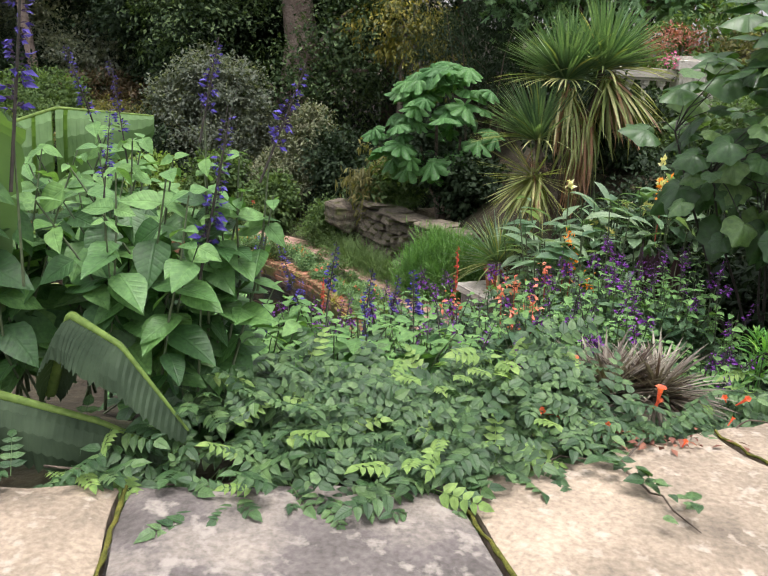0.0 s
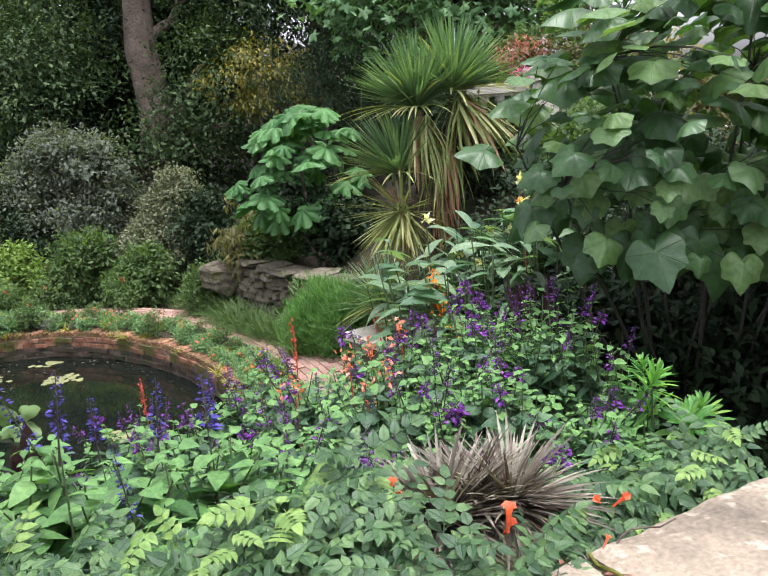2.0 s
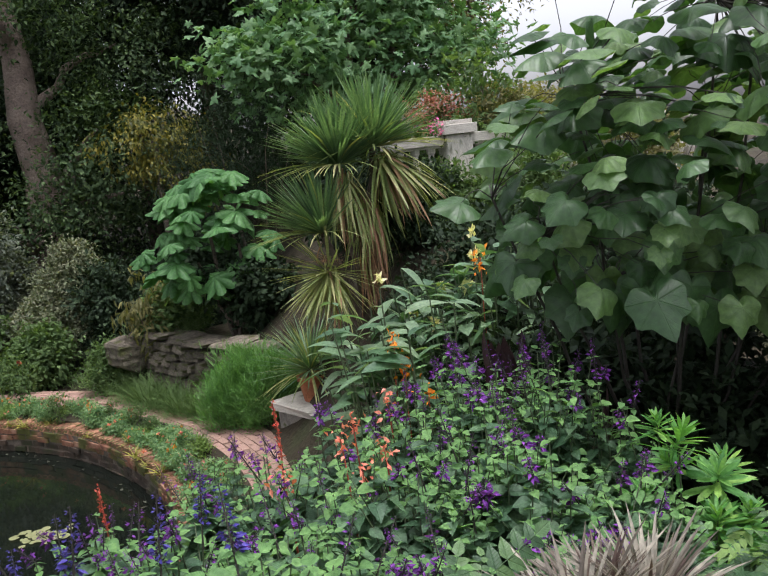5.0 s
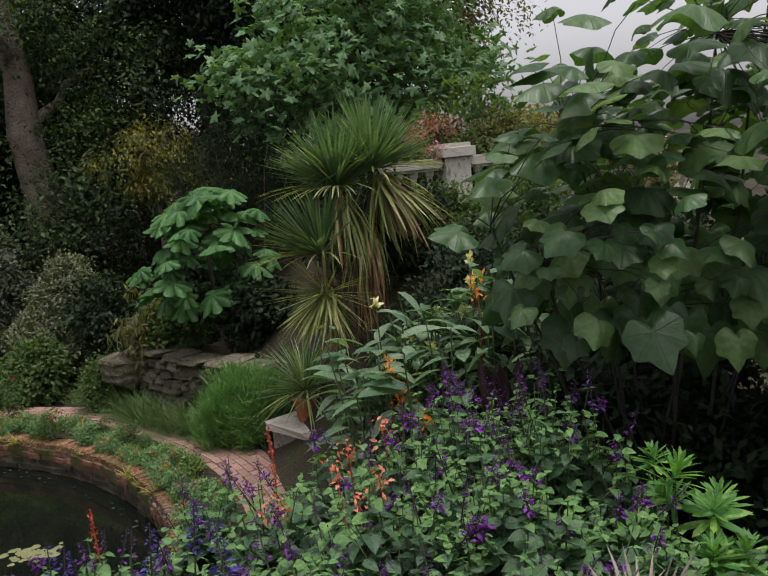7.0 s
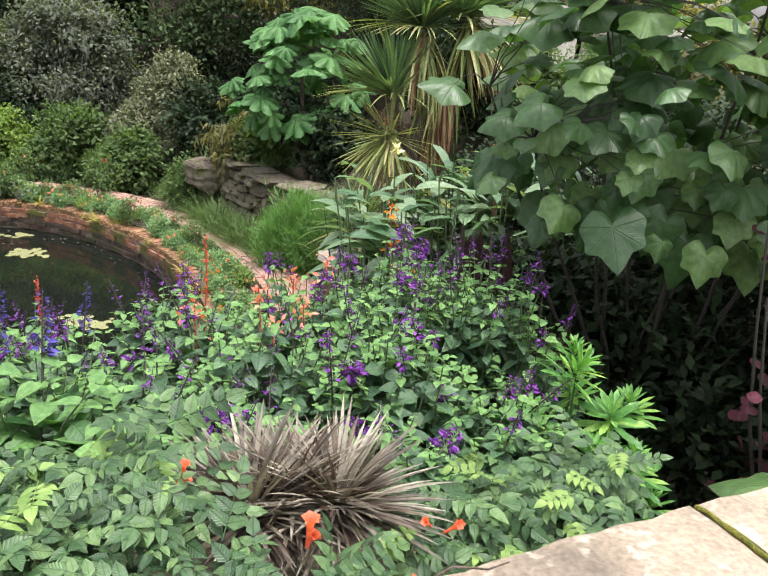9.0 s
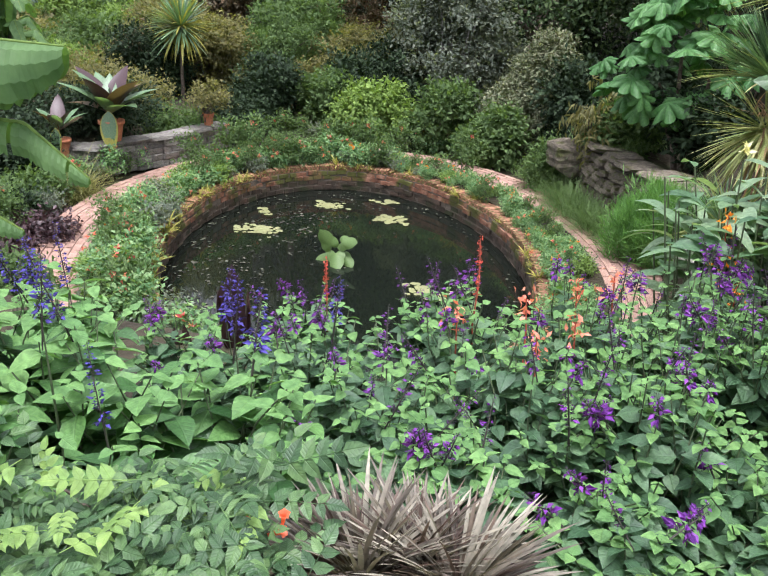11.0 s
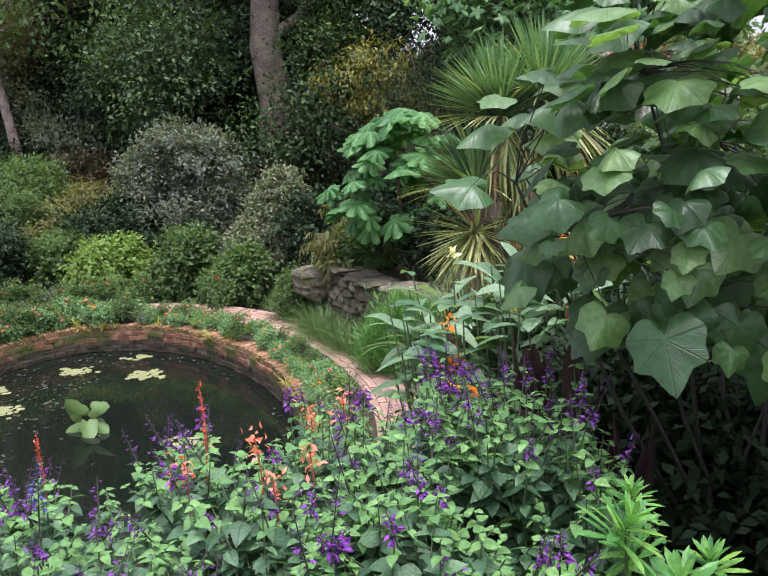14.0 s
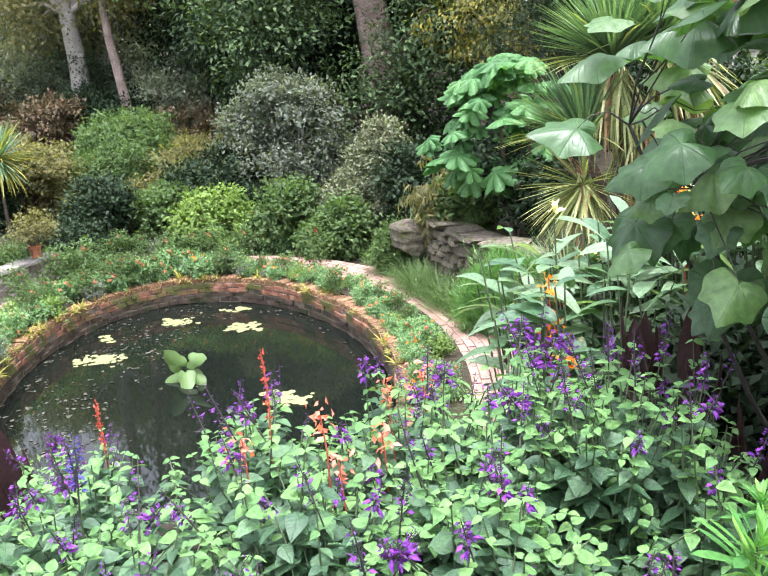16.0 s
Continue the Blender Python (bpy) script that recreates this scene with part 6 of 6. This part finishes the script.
# strap-leaved clumps on the bank below the sages
for x, y, ln in ((-3.89, 7.56, 0.55), (-3.35, 7.22, 0.5), (-3.95, 7.18, 0.5)):
    tuft("strap_leaved_clump", at_ground(x, y, -0.05), 170, ln, 0.04, 0.12, 0.9, BUSH_GREY, "grey-green arching strap-leaved clump on the bank", bend=0.5, group="strap-leaved clumps")

# arum-like plant rising between the sages and the pond
arum = thing("arum_plant", (-3.06, 11.17, -2.98), "plant with a few upright arrow-shaped green leaves", "plant")
for x, y, z, dx, dy, up, size in ((-0.08, 0, 0.72, -0.5, -0.3, 0.9, 0.27), (0.08, 0.03, 0.78, 0.8, -0.2, 0.2, 0.25), (0.02, -0.05, 0.62, 0.3, -0.6, -0.4, 0.28), (0.12, 0, 0.58, 0.7, -0.4, -0.3, 0.22), (-0.1, 0.02, 0.55, -0.8, -0.3, -0.3, 0.22)):
    lv, lf = fan_leaf(size, lambda a: (0.45 + 0.55 * max(0, 1 - abs(a) / 0.9)) * (1 - 0.6 * math.exp(-((abs(a) - math.pi) / 0.4) ** 2)), 30, 3, 0.15, 0.05)
    o = solid("leaf", lv, lf, GRASS, arum, smooth=True)
    o.matrix_local = leaf_pose((x, y, z), (dx, dy, up), (0, -0.8, 0.6), 1.0)
stems_of([curve((0, 0, -0.5), (x, 0, z), 0, 5) for x, z in ((-0.08, 0.72), (0.08, 0.78), (0.02, 0.62), (0.12, 0.58), (-0.1, 0.55))], 0.006, "stem", STEM, arum)

# ---- pots on the garden wall ----
pot((-7.66, 12.5, -1.57), 0.2, 0.34, "large terracotta pot on the stone wall")
pot((-7.02, 14.45, -1.57), 0.105, 0.22, "small terracotta pot on the stone wall")
pot((-8.1, 11.75, -1.75), 0.17, 0.3, "terracotta pot beside the stone wall")


def paddle_plant(place, n, length, label):
    """A rosette of broad paddle leaves, dark-backed, some with yellow edges."""
    t = thing("paddle_leaf_plant", place, label, "plant", "potted paddle-leaf plants")
    for k in range(n):
        a = 2 * math.pi * k / n + rng.normal(0, 0.2)
        up = rng.uniform(0.5, 2.4)
        m = (DARKLEAF, GINGER, GINGER, RUSSET)[k % 4]
        solid("leaf", *lay(blade(1, 0.36, 8, lance, 0.25, 0.3), np.array([(0, 0, 0.12)]), np.array([(math.cos(a), math.sin(a), up)]), np.array([(0, 0, 1.0)]), [length * rng.uniform(0.7, 1.1)]), m, t, smooth=True)
    hang = blade(1, 0.42, 8, lance, 0.2, 0.1)
    solid("hanging_leaf", *lay(hang, np.array([(0.05, -0.12, 0.2)]), np.array([(0.25, -0.35, -1.0)]), np.array([(0.3, -1, 0.2)]), [length * 0.75]), FERN, t, "yellow-edged hanging leaf", smooth=True)
    solid("hanging_leaf_centre", *lay(hang, np.array([(0.053, -0.128, 0.19)]), np.array([(0.25, -0.35, -1.0)]), np.array([(0.3, -1, 0.2)]), [length * 0.62]), GINGER, t, smooth=True)
    return t


paddle_plant((-7.66, 12.5, -1.25), 16, 0.95, "potted plant with red-backed paddle leaves")
paddle_plant((-8.1, 11.75, -1.45), 10, 0.6, "potted plant with yellow-edged paddle leaves")
shrub("potted_shrub", (-7.02, 14.45, -1.36), [(0, 0, 0.3, 0.32, 0.3, 0.26)], 60, 26, 0.06, 0.07, BUSH_OLIVE, "rounded olive shrub in a small pot")
cordy = thing("cordyline", at_ground(-9.2, 17.0), "small palm-like plant with green and yellow leaves", "plant")
stems_of([curve((0, 0, -0.1), (0.03, 0, 1.5), 0, 6, 0.01)], 0.05, "trunk", WOOD, cordy, 8)
sword_head(cordy, np.array((0.03, 0, 1.55)), 300, 0.85, -0.75, (YUCCA, FERN), 0.35, (0, 0, 0.1), 0.07)

# ---- bananas ----
def banana_leaf(t, line, width, sag=0.6, mat=BANANA, tears=3, hang=(0, 0, -1), label=""):
    """A banana leaf: a rounded midrib through points, two hanging halves, ribs across and some tears."""
    pts = np.array(line, float)
    s = np.linspace(0, 1, len(pts))
    fine = np.linspace(0, 1, 72)
    mid = np.stack([np.interp(fine, s, pts[:, i]) for i in range(3)], 1)
    mid[1:-1] = (mid[:-2] + mid[1:-1] * 2 + mid[2:]) / 4
    d = unit(np.gradient(mid, axis=0))
    side = unit(np.cross(d, np.tile((0, 0, 1.0), (72, 1))))
    w = width * np.sin(math.pi * np.clip(fine * 0.93 + 0.05, 0, 1)) ** 0.5
    for sx in (-1, 1):
        v, f = [], []
        cut = set(rng.integers(6, 66, tears).tolist())
        for i in range(72):
            droop = sag + 0.15 * math.sin(i * 0.28 + sx)
            for k in range(5):
                q = k / 4
                e = 1 + (0.04 * math.sin(i * 2.3) if k == 4 else 0)
                p = mid[i] + sx * side[i] * w[i] * q * e * math.cos(droop * q ** 0.7) + np.array(hang) * w[i] * q * e * math.sin(droop * q ** 0.7)
                p = p + np.array((0, 0, 0.004)) * (1 if i % 2 else -1) * q ** 0.5
                v.append(p)
        for i in range(71):
            if i in cut:
                continue
            for k in range(4):
                f.append((i * 5 + k, i * 5 + k + 1, i * 5 + k + 6, i * 5 + k + 5))
        solid("leaf_half", v, f, mat, t, label)
    solid("midrib", *tube(mid, np.linspace(0.016, 0.004, 72), 7), BUSH_LIME, t, "pale green midrib", smooth=True)


ban = thing("banana_plant", (-1.9, 3.3, -0.5), "banana plant with broad torn green leaves", "plant", "banana plants")
bo = np.array(ban.location)


def rel(*pts):
    return [tuple(np.array(p) - bo) for p in pts]


stems_of([curve((0, 0, -0.2), (0.02, 0, 1.0), 0, 7)], 0.08, "trunk", STEM, ban, 10)
banana_leaf(ban, rel((-1.88, 3.3, 0.5), (-1.7, 3.42, 1.08), (-1.35, 3.55, 1.22), (-0.97, 3.66, 1.2)), 0.32, 1.25)
banana_leaf(ban, rel((-1.88, 3.3, 0.5), (-1.5, 3.5, 0.95), (-1.15, 3.62, 0.92), (-0.95, 3.7, 0.72)), 0.13, 1.1)
banana_leaf(ban, rel((-1.88, 3.3, 0.4), (-1.6, 3.3, 0.75), (-1.3, 3.4, 0.7), (-1.1, 3.5, 0.55)), 0.11, 1.0)
banana_leaf(ban, rel((-1.88, 3.3, 0.5), (-2.0, 3.1, 1.3), (-2.2, 2.9, 1.7), (-2.5, 2.7, 1.7)), 0.26, 0.9)
ban = thing("banana_plant", (-0.95, 1.9, 0.35), "low banana offset with dull dark drooping leaves", "plant", "banana plants")
bo = np.array(ban.location)
OLD = leaf_mat("dull banana leaf", [(0.03, 0.062, 0.028), (0.042, 0.08, 0.036)], 0.65, 0.25, 0.15, 14.0, "object")
stems_of([curve((0, 0, -0.2), (0.02, 0, 0.5), 0, 7)], 0.04, "trunk", STEM, ban, 8)
banana_leaf(ban, rel((-0.75, 1.84, 0.7), (-0.66, 1.76, 0.93), (-0.54, 1.72, 0.88), (-0.39, 1.72, 0.68)), 0.1, 0.9, OLD, 0, (0, -0.25, -1))
banana_leaf(ban, rel((-1.1, 1.72, 0.72), (-0.85, 1.74, 0.74), (-0.6, 1.74, 0.68), (-0.38, 1.76, 0.58)), 0.14, 1.25, OLD, 0)
banana_leaf(ban, rel((-0.94, 1.9, 0.8), (-0.9, 1.85, 1.4), (-0.93, 1.7, 1.68), (-1.0, 1.5, 1.7)), 0.14, 0.6, BANANA, 1)
far_ban = thing("banana_plant", at_ground(-10.7, 13.6), "leafy banana clump with arching green leaves", "plant", "banana plants")
stems_of([curve((rng.normal(0, 0.15), 0, -0.1), (rng.normal(0, 0.2), 0, 1.6), 0, 6) for _ in range(3)], 0.08, "trunk", WOOD, far_ban, 8)
for k in range(15):
    a = rng.uniform(0, 2 * math.pi)
    r, h = rng.uniform(0.6, 1.2), rng.uniform(1.5, 2.6)
    banana_leaf(far_ban, [(0, 0, 1.3), (math.cos(a) * r * 0.3, math.sin(a) * r * 0.3, h), (math.cos(a) * r * 0.75, math.sin(a) * r * 0.75, h + 0.1), (math.cos(a) * r * 1.15, math.sin(a) * r * 1.15, h - 0.3)], 0.17, 0.6, BANANA, 1)

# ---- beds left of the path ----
# the near-black leaf here carries the shade below the tall trees
for x, y, m, h, lab in ((-6.5, 9.3, DARKLEAF, 0.3, "low patch of purple-black leaves"), (-6.9, 8.7, RUSSET, 0.3, "low patch of russet leaves"), (-7.3, 9.6, BUSH_SHADED, 0.45, "low dark green bedding plant"), (-7.6, 10.4, BUSH_MID, 0.5, "low leafy green bedding plant"), (-8.2, 10.9, BUSH_SHADED, 0.6, "dark leafy plant beside pots"), (-6.2, 8.2, DARKLEAF, 0.35, "low patch of purple-black leaves"), (-5.4, 7.6, BUSH_MID, 0.5, "low leafy green bedding plant"), (-7.6, 8.0, BUSH_MID, 0.5, "low leafy green bedding plant"), (-8.6, 9.4, BUSH_SHADED, 0.7, "dark leafy plant by the path"), (-9.2, 12.4, BUSH_SHADED, 1.0, "dark leafy shrub behind the wall"), (-8.3, 13.3, BUSH_SHADED, 1.0, "dark leafy shrub behind the wall"), (-7.9, 14.6, BUSH_MID, 0.9, "green leafy shrub behind the wall"), (-9.0, 14.8, BUSH_OLIVE, 0.95, "olive leafy shrub behind the wall"), (-10.2, 15.4, BUSH_OLIVE, 1.1, "yellow-olive leafy shrub"), (-11.8, 16.2, BUSH_LIME, 1.1, "bright green bamboo-like shrub"), (-12.6, 14.8, BUSH_SHADED, 0.9, "dark leafy shrub"), (-7.4, 16.0, BUSH_SHADED, 0.9, "dark leafy bush by the path"), (-13.6, 17.5, BUSH_MID, 1.1, "green leafy shrub"), (-10.6, 18.6, RUSSET, 1.4, "reddish leafy shrub behind the bed"), (-7.9, 18.6, BUSH_OLIVE, 1.2, "olive layered shrub behind the pots"), (-8.6, 20.0, BUSH_MID, 1.4, "green layered shrub below trees"), (-12, 19.5, BUSH_OLIVE, 1.2, "olive layered shrub below trees"), (-5.6, 22.5, BUSH_SHADED, 1.8, "dark undergrowth below tall trees"), (-3.2, 24, BUSH_SHADED, 2.0, "dark undergrowth below tall trees"), (-9.5, 23.5, BUSH_SHADED, 1.6, "dark undergrowth below tall trees"), (-13, 27, BUSH_SHADED, 3.0, "dark undergrowth below tall trees"), (-6.5, 27, BUSH_SHADED, 3.0, "dark undergrowth below tall trees"), (-17, 21, BUSH_MID, 1.1, "green leafy shrub"), (0.5, 22, BUSH_SHADED, 2.4, "dark undergrowth below tall trees"), (3.4, 18.5, BUSH_SHADED, 2.6, "dark undergrowth below tall trees")):
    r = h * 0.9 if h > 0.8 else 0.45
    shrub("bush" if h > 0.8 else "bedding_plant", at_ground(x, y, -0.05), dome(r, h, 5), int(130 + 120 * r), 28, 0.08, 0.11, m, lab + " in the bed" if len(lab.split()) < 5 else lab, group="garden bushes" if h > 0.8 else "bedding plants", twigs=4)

# ---- planting at the upper terrace ----
fl = thing("flowering_plant", (3.68, 10.75, 1.48), "magenta flowers spilling over the balustrade", "flower")
solid("blossom", *lay(PETAL, rng.normal(0, 0.06, (70, 3)) + (0, 0, 0.1), rand_dirs(70, 0.4), rand_dirs(70), rng.uniform(0.03, 0.05, 70)), MAGENTA, fl)
solid("foliage", *crown([(0, 0.1, 0.02, 0.14, 0.1, 0.1)], 20, 14, LEAF_LOW, 0.05, 0.05), BUSH_MID, fl)
shrub("flowering_bush", (3.95, 11.45, 1.2), [(0, 0, 0.55, 0.4, 0.3, 0.25)], 60, 24, 0.05, 0.07, leaf_mat("dusty red flower", [(0.25, 0.09, 0.07), (0.36, 0.16, 0.12)], 0.6, 0.2), "dusty red flowering bush behind the balustrade")
palm = thing("fan_palm", (4.7, 11.6, 0.7), "small palm with stiff fan leaves", "plant")
stems_of([curve((0, 0, -0.1), (0, 0, 0.9), 0, 4)], 0.05, "trunk", WOOD, palm, 7)
sword_head(palm, np.array((0, 0, 0.95)), 120, 0.5, -0.4, (GINGER, FERN), 0.05, (0, 0, 0.1), 0.07)
# the darkest of these bushes wear the leaf with shade in its colour
for x, y, z, r, h, m in ((3.0, 10.2, 0.2, 0.5, 0.95, BUSH_SHADED), (2.7, 10.5, 0.3, 0.5, 1.0, BUSH_SHADED), (3.6, 10.2, 0.1, 0.45, 1.0, BUSH_MID), (4.4, 9.9, 0.3, 0.6, 1.0, BUSH_MID), (5.4, 9.3, 0.3, 0.6, 1.2, BUSH_OLIVE), (2.9, 8.6, -0.4, 0.5, 0.9, BUSH_SHADED), (3.5, 8.2, -0.3, 0.6, 1.0, BUSH_SHADED), (2.4, 7.6, -0.7, 0.5, 0.9, BUSH_SHADED), (4.2, 7.4, -0.2, 0.8, 1.3, BUSH_SHADED), (5.0, 11.6, 0.6, 0.7, 1.4, BUSH_OLIVE), (6.2, 12.5, 0.6, 0.9, 1.6, YELLOWING)):
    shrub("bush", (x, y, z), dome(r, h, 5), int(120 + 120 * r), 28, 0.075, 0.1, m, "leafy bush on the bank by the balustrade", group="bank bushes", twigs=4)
tree("tree", at_ground(7.2, 17.5), 6.5, 0.15, [(0, 0, 4.2, 1.2, 1.0, 1.6), (-0.6, 0, 3.0, 1.0, 0.9, 1.0), (-0.4, 0, 5.4, 0.8, 0.7, 0.9)], 200, 28, 0.11, 0.2, BUSH_OLIVE, WOOD, "slender tree with fine olive leaves")
tree("tree", at_ground(5.6, 18.5), 9.5, 0.2, [(0, 0, 5.5, 2.2, 1.6, 3.0), (-1.4, 0, 3.5, 1.5, 1.2, 1.4)], 300, 26, 0.18, 0.3, BUSH_SHADED, WOOD, "tall dark green tree behind the terrace")
# large leaf below the parapet
big = thing("large_leaved_plant", (2.3, 2.95, -0.1), "plant with big pale green veined leaves", "plant")
for x, y, z, dx, dy, s in ((0, -0.1, 0.3, -0.6, -0.5, 0.3), (0.2, -0.15, 0.36, 0.5, -0.5, 0.26), (0.05, 0.1, 0.32, -0.5, 0.6, 0.24), (0.35, -0.1, 0.42, 0.8, -0.2, 0.22)):
    lv, lf = fan_leaf(1.0, heart, 44, 4, 0.2, 0.06)
    o = solid("leaf", lv, lf, BIGLEAF, big, smooth=True)
    o.matrix_local = leaf_pose((x, y, z - 0.06), (dx, dy, -0.3), (0, -0.3, 1), s * 0.8)
stems_of([curve((0, 0, -0.4), (0.1, 0, 0.3), 0, 4)], 0.01, "stem", STEM, big)

# ---- bricks: pond rim, pond wall and path ----
rim_data = block_data(BRICK, 5, 0.07, 0.035)
for k, b in enumerate(np.linspace(0, 2 * math.pi, 172, endpoint=False)):
    p, q = ring_point(b, 0.02, 0), ring_point(b, 0.26, 0)
    c = (p + q) / 2
    d = unit(q - p)
    ang = math.atan2(d[1], d[0])
    nb = ring_point(b + 2 * math.pi / 172, 0.14, 0)
    w = float(np.linalg.norm(nb - ring_point(b, 0.14, 0)))
    piece("brick", rim_data[k % 5], pond_wall, Matrix.Translation((c[0], c[1], RIM_Z - 0.01 + rng.normal(0, 0.006))) @ Matrix.Rotation(ang + rng.normal(0, 0.03), 4, "Z") @ Matrix.Diagonal((0.25, w * 0.94, 0.085, 1)))


def block_arrays(seed):
    me = chipped_block(seed, 0.07, 0.03)
    v = np.array([tuple(q.co) for q in me.vertices])
    f = [tuple(p.vertices) for p in me.polygons]
    bpy.data.meshes.remove(me)
    return v, f


def brick_mesh(name, places, mat, parent):
    """Many bricks (place, turn, size) as one joined part."""
    base = [block_arrays(i) for i in range(3)]
    vs, fs, k = [], [], 0
    for i, (c, ang, size) in enumerate(places):
        v, f = base[i % 3]
        v = v * np.array(size)
        co, si = math.cos(ang), math.sin(ang)
        vs.append(np.stack([v[:, 0] * co - v[:, 1] * si + c[0], v[:, 0] * si + v[:, 1] * co + c[1], v[:, 2] + c[2]], 1))
        fs += [tuple(j + k for j in q) for q in f]
        k += len(v)
    return tagged(solid(name, np.concatenate(vs), fs, mat, parent), kind="stuff")


course = []
for r in range(5):
    for b in np.linspace(0, 2 * math.pi, 86, endpoint=False) + (r % 2) * math.pi / 86:
        p, q = ring_point(b, 0.05, RIM_Z - 0.095 - 0.085 * r), ring_point(b + 2 * math.pi / 86, 0.05, 0)
        d = q - p
        course.append((p + np.array((d[0], d[1], 0)) / 2 + rng.normal(0, 0.009, 3), math.atan2(d[1], d[0]) + rng.normal(0, 0.04), (math.hypot(d[0], d[1]) * rng.uniform(0.86, 0.98), 0.1, 0.078 * rng.uniform(0.86, 1.04))))
brick_mesh("brickwork", [c for c in course if c[0][2] > RIM_Z - 0.215], BRICK, pond_wall)
# courses below the top two are a much darker brick with green-grey flecks
brick_mesh("stained_brickwork", [c for c in course if c[0][2] <= RIM_Z - 0.215], BRICK_LOWER, pond_wall)
path_data = block_data(BRICK_PATH, 4, 0.06, 0.03)
rest = []
for r in range(7):
    o = 0.89 + 0.11 * r
    for k in range(118):
        b = 2 * math.pi * (k + 0.5 * (r % 2)) / 118
        p, q = ring_point(b, o, 0), ring_point(b + 2 * math.pi / 118, o, 0)
        c, d = (p + q) / 2, q - p
        ang, w = math.atan2(d[1], d[0]), math.hypot(d[0], d[1])
        z = RIM_Z + 0.012 + rng.normal(0, 0.003)
        if 0.55 < b < 2.75:
            piece("brick", path_data[(k + r) % 4], path, Matrix.Translation((c[0], c[1], z)) @ Matrix.Rotation(ang + rng.normal(0, 0.02), 4, "Z") @ Matrix.Diagonal((w * 0.95, 0.103, 0.04, 1)))
        else:
            rest.append(((c[0], c[1], z), ang, (w * 0.95, 0.103, 0.04)))
brick_mesh("brick_paving", rest, BRICK_PATH, path)
